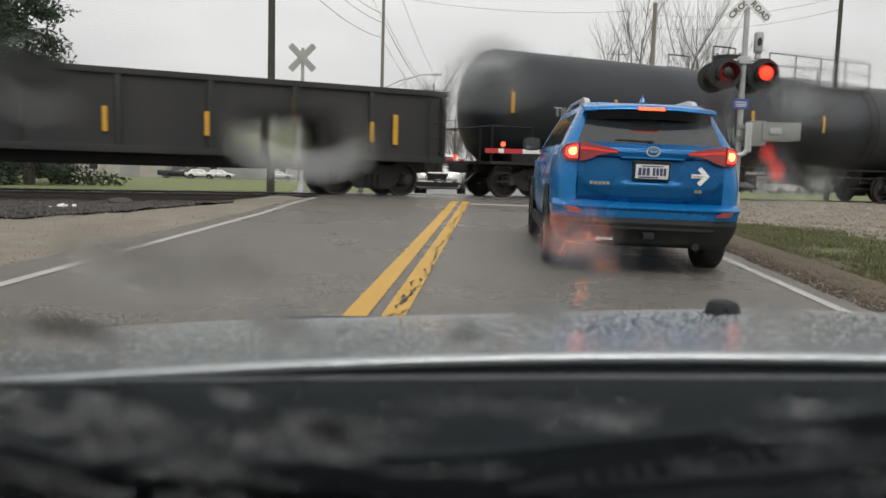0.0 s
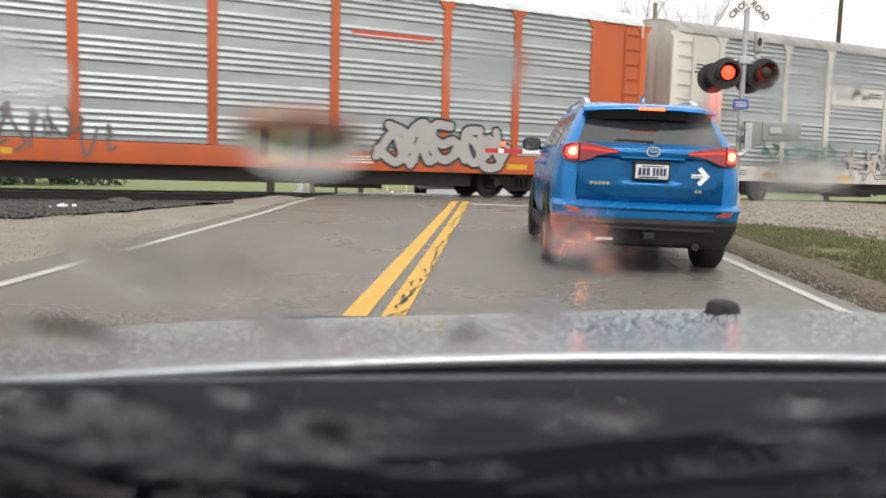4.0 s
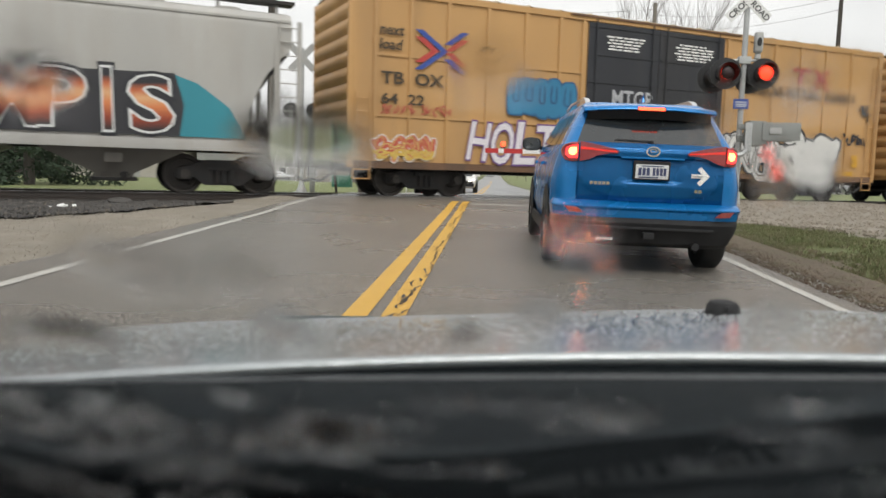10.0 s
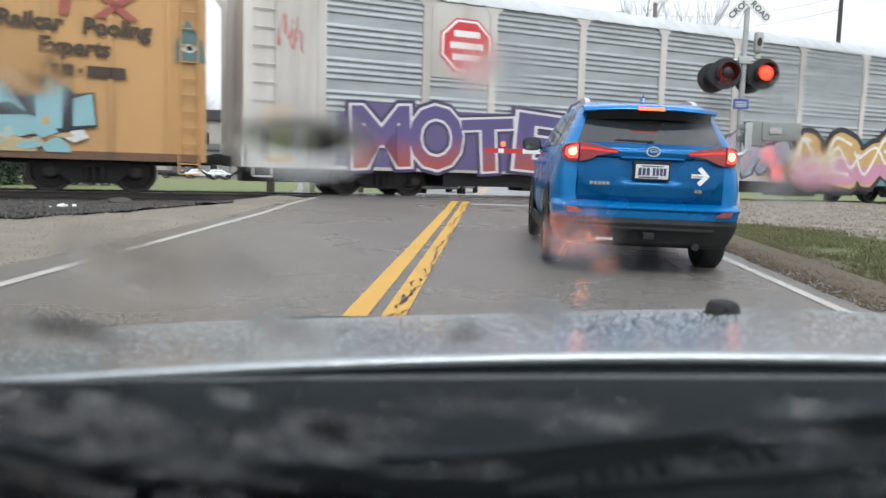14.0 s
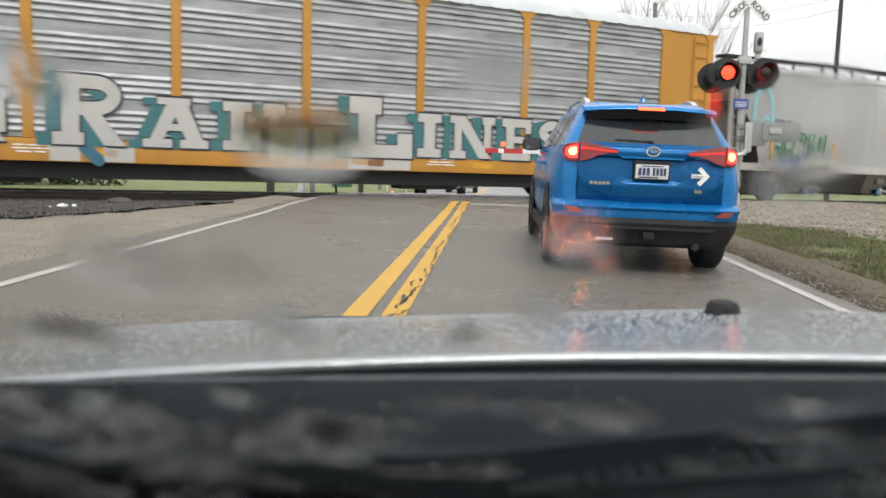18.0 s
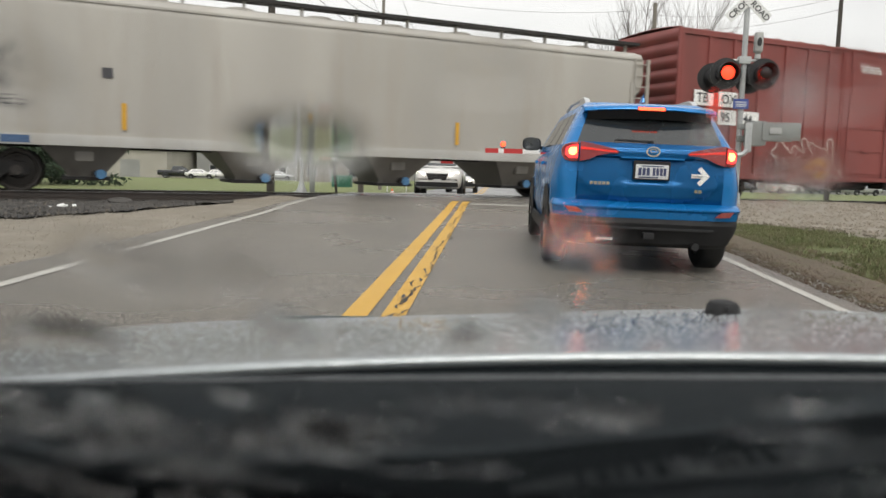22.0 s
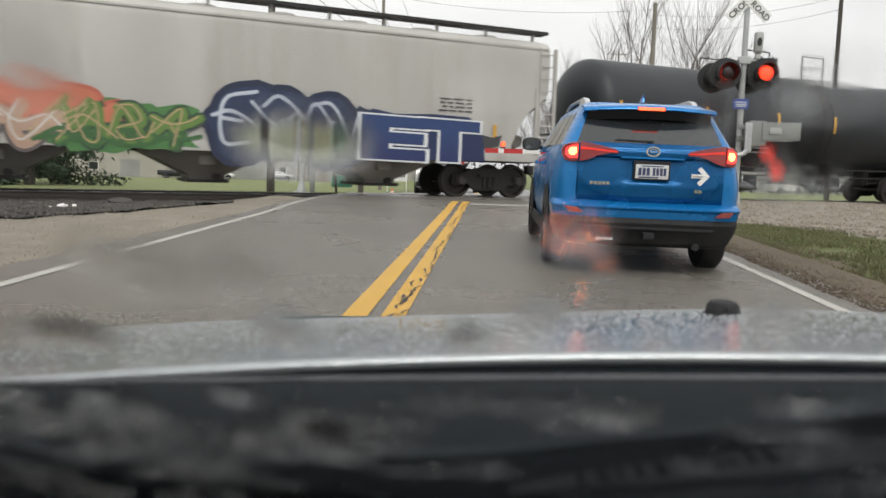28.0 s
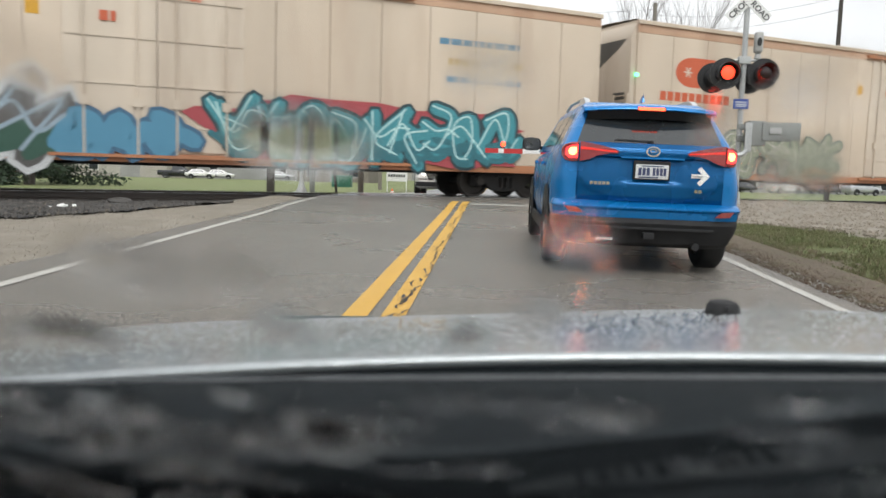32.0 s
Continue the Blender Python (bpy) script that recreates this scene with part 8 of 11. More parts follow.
# ---- road vehicles ----
def car_ring(y, w, zl, zt, crown=0.03):
    half = [(0.80 * w, zl), (0.95 * w, zl + 0.07), (w, zl + 0.26), (0.995 * w, zl + (zt - zl) * 0.62), (0.975 * w, zt - 0.10), (0.93 * w, zt - 0.03), (0.80 * w, zt)]
    return [(x, y, z) for x, z in half] + [(0.0, y, zt + crown)] + [(-x, y, z) for x, z in half[::-1]] + [(0.0, y, zl)]


def slab_quad(bm, pts, n, t=0.004):
    """A thin pane through pts, pushed out by t along n."""
    n = Vector(n).normalized()
    poly(bm, [Vector(p) + n * t for p in pts], n * -0.02)


@lru_cache(None)
def tyre_mesh(r, w):
    bm = bmesh.new()
    seg = 30
    pr = [(-w / 2, r * 0.62), (-w / 2, r * 0.90), (-w / 2 + 0.02, r * 0.97), (-w / 4, r), (w / 4, r), (w / 2 - 0.02, r * 0.97), (w / 2, r * 0.90), (w / 2, r * 0.62)]
    loft(bm, [[(x, q * math.cos(2 * math.pi * i / seg), q * math.sin(2 * math.pi * i / seg)) for i in range(seg)] for x, q in pr], cap0=False, cap1=False)
    return finish("tyre", bm, M["tyre"], 40)


@lru_cache(None)
def rim_mesh(r, w):
    bm = bmesh.new()
    tube(bm, (-w * 0.35, 0, 0), (w * 0.35, 0, 0), r * 0.62, seg=24)
    for sgn in (-1, 1):
        tube(bm, (sgn * w * 0.35, 0, 0), (sgn * w * 0.47, 0, 0), r * 0.13, seg=12)
        for k in range(5):
            a = 2 * math.pi * k / 5
            ca, sa = math.cos(a), math.sin(a)
            na, nb = -sa * r * 0.08, ca * r * 0.08
            poly(bm, [(sgn * w * 0.42, ca * r * 0.1 + na, sa * r * 0.1 + nb), (sgn * w * 0.42, ca * r * 0.60 + na * 1.3, sa * r * 0.60 + nb * 1.3), (sgn * w * 0.42, ca * r * 0.60 - na * 1.3, sa * r * 0.60 - nb * 1.3), (sgn * w * 0.42, ca * r * 0.1 - na, sa * r * 0.1 - nb)], (-sgn * 0.03, 0, 0))
    return finish("rim", bm, M["alloy"])


def car_base(name, label, m, paint, L=4.6, W=1.84, H=1.66, belt=1.16, cowl=1.10, hood=0.98, roof=(0.42, 2.85), rear_glass=0.12, screen=3.75, wheel=0.355, axles=(0.95, 3.62), group="", bed=None, lamps=True, category="car", inset=0.0):
    car = thing(name, label, category, m, group)
    w = W / 2
    zl = 0.30
    st = [(inset, 0.84, 0.46, belt - 0.06), (0.05 + inset, 0.91, 0.38, belt - 0.01), (0.30, 0.975, zl, belt), (0.8, 1.0, zl, belt), (L * 0.5, 1.0, zl, (belt + cowl) / 2), (screen - 0.2, 1.0, zl, cowl), (screen + 0.1, 0.985, zl, cowl - 0.03), (L - 0.45, 0.95, zl, hood), (L - 0.14, 0.88, 0.36, hood - 0.09), (L, 0.78, 0.44, hood - 0.26)]
    if bed:
        st = [(0.0, 0.9, 0.48, bed), (0.06, 0.95, 0.42, bed), (0.3, 1.0, 0.40, bed), (roof[0] - 0.2, 1.0, 0.40, bed), (roof[0] - 0.1, 1.0, 0.40, belt)] + [(a, b, 0.40, d) for a, b, c_, d in st[4:-2]] + [(L - 0.14, 0.92, 0.45, hood - 0.04), (L, 0.86, 0.5, hood - 0.15)]
    bm = bmesh.new()
    loft(bm, [car_ring(y, w * f, a, b) for y, f, a, b in st])
    part("body", bm, paint, car, angle=50)
    # cabin: rings from the belt up to the roof
    def slab(z, y0, y1, hw, k=5):
        pts, cr = [], 0.14
        for cx, cy, a0 in ((hw - cr, y1 - cr, 0), (-hw + cr, y1 - cr, 90), (-hw + cr, y0 + cr, 180), (hw - cr, y0 + cr, 270)):
            for i in range(k):
                a = radians(a0 + 90 * i / (k - 1))
                pts.append((cx + cr * math.cos(a), cy + cr * math.sin(a), z))
        return pts
    zb = belt - 0.05
    lo = slab(zb, rear_glass, screen, w * 0.93)
    mid = slab(H - 0.07, roof[0], roof[1], w * 0.70)
    top = slab(H - 0.02, roof[0] + 0.12, roof[1] - 0.12, w * 0.64)
    cap = slab(H, roof[0] + 0.5, roof[1] - 0.5, w * 0.42)
    bm = bmesh.new()
    loft(bm, [lo, mid, top, cap], cap0=False)
    part("cabin", bm, paint, car, angle=50)

    def lerp(a, b, t):
        return Vector(a) * (1 - t) + Vector(b) * t
    # panes, a little proud of the cabin
    bl, tl = Vector((-w * 0.93, rear_glass, zb)), Vector((-w * 0.70, roof[0], H - 0.07))
    br, tr = Vector((w * 0.93, rear_glass, zb)), Vector((w * 0.70, roof[0], H - 0.07))
    nr = (br - bl).cross(tl - bl)
    if nr.y > 0:
        nr = -nr
    bm = bmesh.new()
    a, b, c_, d = lerp(lerp(bl, br, 0.07), lerp(tl, tr, 0.07), 0.13), lerp(lerp(bl, br, 0.93), lerp(tl, tr, 0.93), 0.13), lerp(lerp(bl, br, 0.94), lerp(tl, tr, 0.94), 0.96), lerp(lerp(bl, br, 0.06), lerp(tl, tr, 0.06), 0.96)
    slab_quad(bm, [a, b, c_, d], nr, 0.006)
    part("rear_window", bm, M["tint_glass"], car, "dark tinted rear window")
    fl, ftl = Vector((-w * 0.93, screen, zb)), Vector((-w * 0.70, roof[1], H - 0.07))
    fr, ftr = Vector((w * 0.93, screen, zb)), Vector((w * 0.70, roof[1], H - 0.07))
    nf = (fr - fl).cross(ftl - fl)
    if nf.y < 0:
        nf = -nf
    bm = bmesh.new()
    slab_quad(bm, [lerp(lerp(fl, fr, 0.10), lerp(ftl, ftr, 0.10), 0.10), lerp(lerp(fl, fr, 0.90), lerp(ftl, ftr, 0.90), 0.10), lerp(lerp(fl, fr, 0.90), lerp(ftl, ftr, 0.90), 0.93), lerp(lerp(fl, fr, 0.10), lerp(ftl, ftr, 0.10), 0.93)], nf, 0.006)
    part("windscreen", bm, M["tint_glass"], car, "dark windscreen")
    for sgn in (-1, 1):
        b0, b1 = Vector((sgn * w * 0.93, rear_glass + 0.14, zb)), Vector((sgn * w * 0.93, screen - 0.14, zb))
        t0, t1 = Vector((sgn * w * 0.70, roof[0] + 0.14, H - 0.07)), Vector((sgn * w * 0.70, roof[1] - 0.14, H - 0.07))
        ns = (b1 - b0).cross(t0 - b0)
        if ns.x * sgn < 0:
            ns = -ns
        cuts = (0.06, 0.26, 0.56, 0.90) if not bed else (0.08, 0.5, 0.9)
        for u, v in zip(cuts, cuts[1:]):
            bm = bmesh.new()
            slab_quad(bm, [lerp(lerp(b0, b1, u + 0.012), lerp(t0, t1, u + 0.012), 0.14), lerp(lerp(b0, b1, v - 0.012), lerp(t0, t1, v - 0.012), 0.14), lerp(lerp(b0, b1, v - 0.012), lerp(t0, t1, v - 0.012), 0.88), lerp(lerp(b0, b1, u + 0.012), lerp(t0, t1, u + 0.012), 0.88)], ns, 0.006)
            part("side_window", bm, M["tint_glass"], car)
        bm = bmesh.new()
        tube(bm, (sgn * (w - 0.10), screen - 0.45, belt + 0.0), (sgn * (w + 0.02), screen - 0.45, belt + 0.03), 0.025, seg=6)
        mxc = sgn * (w + 0.060)
        loft(bm, [[(mxc + sgn * 0.125 * q * math.copysign(abs(math.cos(a)) ** 0.6, math.cos(a)), screen - 0.52 + yy, belt + 0.052 + 0.088 * q * math.copysign(abs(math.sin(a)) ** 0.7, math.sin(a))) for a in [2 * math.pi * i / 16 for i in range(16)]] for yy, q in ((0.0, 0.93), (0.012, 1.0), (0.08, 0.96), (0.14, 0.72), (0.17, 0.3))])
        mir = part("mirror", bm, M["trim"] if name == "suv" else paint, car, "door mirror")
        bm = bmesh.new()
        poly(bm, [(mxc + 0.106 * math.copysign(abs(math.cos(a)) ** 0.6, math.cos(a)), screen - 0.523, belt + 0.052 + 0.070 * math.copysign(abs(math.sin(a)) ** 0.7, math.sin(a))) for a in [2 * math.pi * i / 16 for i in range(16)]], (0, 0.004, 0))
        part("mirror_glass", bm, M["tint_glass"], mir, "grey mirror glass")
        for dy in (L * 0.36, L * 0.60):
            bm = bmesh.new()
            box(bm, sgn * (w - 0.01), dy, belt - 0.20, sgn * (w + 0.025), dy + 0.20, belt - 0.165, 0.01)
            part("door_handle", bm, paint, car)
        for ay in axles:
            bm = bmesh.new()
            rings = []
            for rr_, xx in ((wheel + 0.10, w + 0.004), (wheel + 0.10, w + 0.012), (0.02, w + 0.012)):
                rings.append([(sgn * xx, ay + rr_ * math.cos(math.pi * i / 14), wheel + rr_ * math.sin(math.pi * i / 14)) for i in range(15)])
            loft(bm, rings, closed=False)
            part("wheel_arch", bm, M["trim"], car, "black wheel-arch trim")
            wh = part("wheel", tyre_mesh(wheel, 0.235), None, car, "wet black tyre", pose(sgn * (w - 0.095), ay, wheel))
            part("rim", rim_mesh(wheel, 0.24), None, wh, "silver alloy rim")
        bm = bmesh.new()
        box(bm, sgn * (w - 0.03), 0.75, zl - 0.02, sgn * (w + 0.010), L - 0.85, zl + 0.10, 0.01)
        part("side_sill", bm, M["trim"], car)
    bm = bmesh.new()
    box(bm, -w * 0.86, L - 0.05, 0.40, w * 0.86, L + 0.02, 0.58, 0.03)
    part("front_bumper", bm, M["trim"], car)
    if lamps:
        for sgn in (-1, 1):
            bm = bmesh.new()
            zh = hood - 0.22
            poly(bm, [(sgn * w * 0.86, L - 0.20, zh), (sgn * w * 0.50, L + 0.012, zh - 0.02), (sgn * w * 0.50, L + 0.012, zh + 0.10), (sgn * w * 0.88, L - 0.24, zh + 0.17)], (0, -0.06, 0))
            part("headlamp", bm, M["head_glow"], car, "lit headlamp")
            bm = bmesh.new()
            poly(bm, [(sgn * w * 0.90, 0.0, belt - 0.30), (sgn * w * 0.60, -0.01, belt - 0.28), (sgn * w * 0.60, -0.01, belt - 0.10), (sgn * w * 0.90, 0.0, belt - 0.08)], (0, 0.06, 0))
            if name != "suv":
                part("tail_lamp", bm, M["tail_red"], car)
        bm = bmesh.new()
        poly(bm, [(-w * 0.46, L + 0.015, hood - 0.14), (w * 0.46, L + 0.015, hood - 0.14), (w * 0.34, L + 0.02, hood - 0.40), (-w * 0.34, L + 0.02, hood - 0.40)], (0, -0.05, 0))
        g = part("grille", bm, M["trim"], car, "black grille")
        bm = bmesh.new()
        box(bm, -0.16, L + 0.02, hood - 0.47, 0.16, L + 0.035, hood - 0.36)
        part("number_plate", bm, M["plate"], car)
        for k in range(3):
            bm = bmesh.new()
            zz = hood - 0.20 - 0.06 * k
            box(bm, -w * 0.40 + 0.02 * k, L + 0.018, zz, w * 0.40 - 0.02 * k, L + 0.03, zz + 0.018)
            part("grille_bar", bm, M["chrome"], g)
    return car


# -- the blue car that waits at the gate --
SUV = pose(1.434, 7.42, ground_z(1.43, 7.42) + 0.002, 1.15, 0.75, 0.4)
suv = car_base("suv", "electric-blue sport utility car stopped with its brake lamps lit", SUV, M["suv_blue"], H=1.655, belt=1.20, cowl=1.12, hood=1.02, roof=(0.40, 2.95), rear_glass=0.10, W=1.77, axles=(0.88, 3.54), lamps=False, inset=0.075)


def sp(name, mat, label="", parent=None, angle=35.0):
    def done(bm):
        return part(name, bm, mat, parent or suv, label, angle=angle)
    return done


def gate_y(x, z):
    """Depth of the tailgate's skin: a lip below the window, a plate recess, and a curved tuck above the bumper."""
    a = abs(x)
    y = float(np.interp(z, (0.69, 0.74, 0.84, 0.96, 1.075, 1.098, 1.112, 1.15, 1.19, 1.24), (0.012, -0.016, -0.028, -0.016, 0.004, 0.008, -0.030, -0.034, -0.020, 0.035)))
    if 0.86 < z < 1.10:
        y += 0.022 * (1 - smooth_step(0.20, 0.31, a)) * smooth_step(0.86, 0.90, z)
    fold = 0.735 + 0.17 * (a / 0.66) ** 4
    y += 0.020 * (1 - smooth_step(fold - 0.05, fold + 0.012, z))
    return y + 0.11 * a ** 3


bm = bmesh.new()   # tailgate skin with its creases
loft(bm, [[(x, gate_y(x, z), z) for x in even(-0.668, 0.668, 41)] for z in [0.695 + 0.0095 * k for k in range(58)]], closed=False)
bmesh.ops.solidify(bm, geom=bm.faces[:], thickness=0.02)
sp("tailgate", M["suv_blue"], "sculpted blue tailgate", angle=50)(bm)
outer = []
for k in range(17):
    a = math.pi * k / 16
    outer.append((-0.895 * math.copysign(abs(math.cos(a)) ** 0.42, math.cos(a)), 0.40 - 0.435 * math.sin(a) ** 0.40 if math.sin(a) > 0.01 else 0.40))


def wrap(z, f, dy=0.0):
    return [(x * f, y + (1 - f) * 0.6 + dy * smooth_step(0.40, 0.0, y), z) for x, y in outer]


bm = bmesh.new()   # bumper: a sloping top, a sharp fold and a hollow below it
loft(bm, [wrap(0.545, 0.985, 0.010), wrap(0.575, 0.990, 0.004), wrap(0.612, 0.993, 0.004), wrap(0.632, 1.0, -0.018), wrap(0.645, 1.0, -0.020), wrap(0.662, 0.996, 0.0), wrap(0.692, 0.985, 0.042), wrap(0.698, 0.975, 0.07)], closed=False)
sp("rear_bumper", M["suv_blue"], "blue bumper with a sharp fold", angle=24)(bm)
bm = bmesh.new()
loft(bm, [wrap(0.27, 0.86, 0.06), wrap(0.31, 0.92, 0.03), wrap(0.42, 0.968, 0.012), wrap(0.50, 0.985, 0.0), wrap(0.545, 0.983, 0.012)], closed=False)
box(bm, -0.60, -0.045, 0.44, 0.60, -0.01, 0.465, 0.006)
sp("bumper_skirt", M["trim"], "black plastic bumper skirt", angle=30)(bm)
for sgn in (-1, 1):
    bm = bmesh.new()   # rear quarter beside the tailgate
    prof_q = [(0.676, 0.052), (0.73, 0.062), (0.785, 0.090), (0.835, 0.150), (0.868, 0.235), (0.889, 0.36)]
    loft(bm, [[(sgn * (x + bulge * (x - 0.62) * 1.2), y + lift, z) for x, y in prof_q] for z, bulge, lift in ((0.66, 0.02, -0.01), (0.74, 0.03, 0.0), (0.86, 0.02, -0.006), (0.96, -0.03, 0.0), (1.06, -0.10, 0.008), (1.20, -0.20, 0.02))], closed=False)
    sp("quarter_panel", M["suv_blue"], "blue rear quarter panel", angle=50)(bm)
    # lamp: an outer lens on the body and a tapering one on the tailgate
    bm = bmesh.new()
    ol = [(0.676, 1.232, 0.020), (0.74, 1.228, 0.045), (0.795, 1.205, 0.105), (0.822, 1.165, 0.160), (0.818, 1.105, 0.150), (0.79, 1.060, 0.095), (0.735, 1.045, 0.050), (0.676, 1.055, 0.020)]
    loft(bm, [[(sgn * (0.745 + (x - 0.745) * f), y + d, 1.14 + (z - 1.14) * f) for x, z, y in ol] for f, d in ((0.82, -0.016), (0.97, -0.008), (1.0, 0.004), (1.0, 0.06))])
    lamp = sp("tail_lamp", M["tail_red"], "wide red tail lamp, glowing at its outer end")(bm)
    bm = bmesh.new()
    il = [(0.664, 1.236), (0.56, 1.222), (0.44, 1.198), (0.345, 1.176), (0.31, 1.155), (0.325, 1.136), (0.40, 1.134), (0.50, 1.112), (0.58, 1.075), (0.664, 1.052)]
    loft(bm, [[(sgn * x, -0.044 + 0.11 * x ** 3 + d, z) for x, z in il] for d in (0.0, 0.07)])
    inner = part("inner_lens", bm, M["tail_red"], lamp, "dark red tapering lens")
    bm = bmesh.new()
    gl = [(0.660, 1.190), (0.56, 1.180), (0.44, 1.166), (0.33, 1.158), (0.33, 1.148), (0.44, 1.150), (0.56, 1.160), (0.660, 1.162)]
    loft(bm, [[(sgn * x, -0.049 + 0.11 * x ** 3 + d, z) for x, z in gl] for d in (0.0, 0.01)])
    part("light_guide", bm, M["tail_dim"], lamp, "dim red light guide")
    bm = bmesh.new()
    bl_ = [(0.684, 1.205, 0.0), (0.735, 1.200, 0.022), (0.785, 1.175, 0.075), (0.79, 1.115, 0.080), (0.755, 1.080, 0.040), (0.684, 1.085, 0.0)]
    loft(bm, [[(sgn * x, y + d, z) for x, z, y in bl_] for d in (0.0, 0.03)])
    part("brake_lamp", bm, M["brake_glow"], lamp, "glowing brake lamp")
    bm = bmesh.new()
    cl = [(0.70, 1.180, -0.003), (0.745, 1.178, 0.022), (0.765, 1.150, 0.050), (0.755, 1.118, 0.036), (0.72, 1.105, 0.010), (0.695, 1.135, -0.003)]
    loft(bm, [[(sgn * x, y - 0.006 + d, z) for x, z, y in cl] for d in (0.0, 0.03)])
    part("bulb", bm, M["brake_core"], lamp, "bright lamp core")
    bm = bmesh.new()
    poly(bm, [(sgn * 0.60, -0.052, 0.580), (sgn * 0.735, -0.034, 0.585), (sgn * 0.785, -0.006, 0.636), (sgn * 0.665, -0.040, 0.630)], (0, 0.03, 0))
    sp("bumper_reflector", M["reflector"], "dim red reflector")(bm)
    bm = bmesh.new()
    pts = [(sgn * 0.535, 0.86, 1.672), (sgn * 0.54, 1.02, 1.700), (sgn * 0.55, 2.2, 1.705), (sgn * 0.54, 2.75, 1.67)]
    for a, b in zip(pts, pts[1:]):
        tube(bm, a, b, 0.018, seg=8)
    loft(bm, [[(sgn * 0.535 + dx, y, z) for dx, z in ((-0.032, 1.60), (0.032, 1.60), (0.024, zt), (-0.024, zt))] for y, zt in ((0.72, 1.64), (0.78, 1.676), (0.90, 1.702), (1.10, 1.706), (1.25, 1.695))])
    sp("roof_rail", M["car_silver"], "silver roof rail")(bm)
bm = bmesh.new()   # spoiler
loft(bm, [[(x, 0.17 + 0.09 * x * x * 1.6 + dy, 1.585 - 0.07 * x * x + dz) for x in (-0.64, -0.5, -0.25, 0.0, 0.25, 0.5, 0.64)] for dy, dz in ((0.55, 0.060), (0.30, 0.048), (0.08, 0.020), (0.01, -0.004), (0.005, -0.022), (0.06, -0.036), (0.36, -0.05))], closed=False)
sp("spoiler", M["suv_blue"], "blue roof spoiler", angle=60)(bm)
bm = bmesh.new()
loft(bm, [[(x, 0.21 + 0.09 * x * x * 1.6 + dy, 1.55 - 0.07 * x * x + dz) for x in (-0.60, -0.4, 0.0, 0.4, 0.60)] for dy, dz in ((0.0, 0.006), (0.03, -0.05), (0.05, -0.075), (0.2, -0.03))], closed=False)
sp("spoiler_underside", M["trim"], "black spoiler underside")(bm)
bm = bmesh.new()
box(bm, -0.132, 0.172, 1.548, 0.132, 0.24, 1.580, 0.004)
high = sp("high_brake_lamp", M["tail_red"], "high brake lamp strip")(bm)
for k in range(12):
    bm = bmesh.new()
    box(bm, -0.123 + 0.0205 * k, 0.160, 1.551, -0.123 + 0.0205 * k + 0.016, 0.176, 1.577)
    part("led", bm, M["led_glow"], high, "lit red diode")
bm = bmesh.new()
loft(bm, [[(-0.012, 0.62, 1.66), (0.012, 0.62, 1.66), (0.012, 0.80, 1.66), (-0.012, 0.80, 1.66)], [(-0.006, 0.64, 1.70), (0.006, 0.64, 1.70), (0.008, 0.76, 1.69), (-0.008, 0.76, 1.69)], [(-0.002, 0.63, 1.735), (0.002, 0.63, 1.735), (0.002, 0.66, 1.73), (-0.002, 0.66, 1.73)]])
sp("antenna_fin", M["suv_blue"], "blue shark-fin antenna")(bm)
bm = bmesh.new()   # plain oval ring emblem
seg = 24
loft(bm, [[(q * 1.0 * math.cos(2 * math.pi * i / seg), yy, 1.165 + q * 0.72 * math.sin(2 * math.pi * i / seg)) for i in range(seg)] for q, yy in ((0.066, -0.018), (0.066, -0.036), (0.050, -0.036), (0.050, -0.022))], cap0=False, cap1=False)
loft(bm, [[(q * 1.0 * math.cos(2 * math.pi * i / seg), yy, 1.172 + q * 0.62 * math.sin(2 * math.pi * i / seg)) for i in range(seg)] for q, yy in ((0.032, -0.02), (0.032, -0.036), (0.021, -0.036), (0.021, -0.022))], cap0=False, cap1=False)
sp("emblem", M["chrome"], "plain chrome oval emblem")(bm)
bm = bmesh.new()
box(bm, -0.29, -0.036, 1.094, 0.29, -0.012, 1.112, 0.006)
sp("plate_ledge", M["suv_blue"])(bm)
bm = bmesh.new()
box(bm, -0.168, -0.030, 0.905, 0.168, -0.004, 1.078, 0.008)
frame_p = sp("plate_frame", M["trim"], "black plate surround")(bm)
bm = bmesh.new()
box(bm, -0.150, -0.039, 0.915, 0.150, -0.033, 1.046, 0.004)
plate = part("number_plate", bm, M["plate"], frame_p, "white number plate")
for k, (x, w_) in enumerate(((-0.125, 0.028), (-0.087, 0.028), (-0.049, 0.028), (0.006, 0.024), (0.039, 0.024), (0.072, 0.024), (0.105, 0.024))):
    bm = bmesh.new()
    box(bm, x, -0.042, 0.945, x + w_, -0.0385, 1.015)
    part("plate_bar", bm, M["ink"], frame_p)
bm = bmesh.new()
box(bm, -0.12, -0.042, 0.922, 0.06, -0.0385, 0.934)
box(bm, -0.10, -0.042, 1.026, 0.10, -0.0385, 1.036)
part("plate_bar", bm, M["ink"], frame_p)
bm = bmesh.new()   # white arrow sticker
ar = [(x - 0.062, z) for x, z in [(0.425, 0.937), (0.520, 0.937), (0.480, 0.893), (0.512, 0.868), (0.595, 0.955), (0.512, 1.042), (0.480, 1.017), (0.520, 0.973), (0.425, 0.973)]]
poly(bm, [(x, -0.0285 + 0.10 * x ** 3, z) for x, z in ar], (0, 0.004, 0))
arrow = sp("arrow_sticker", M["decal_white"], "white arrow sticker")(bm)
bm = bmesh.new()
box(bm, 0.373, -0.031 + 0.004, 0.949, 0.468, -0.0275 + 0.004, 0.961)
part("sticker_bar", bm, M["galv"], arrow)
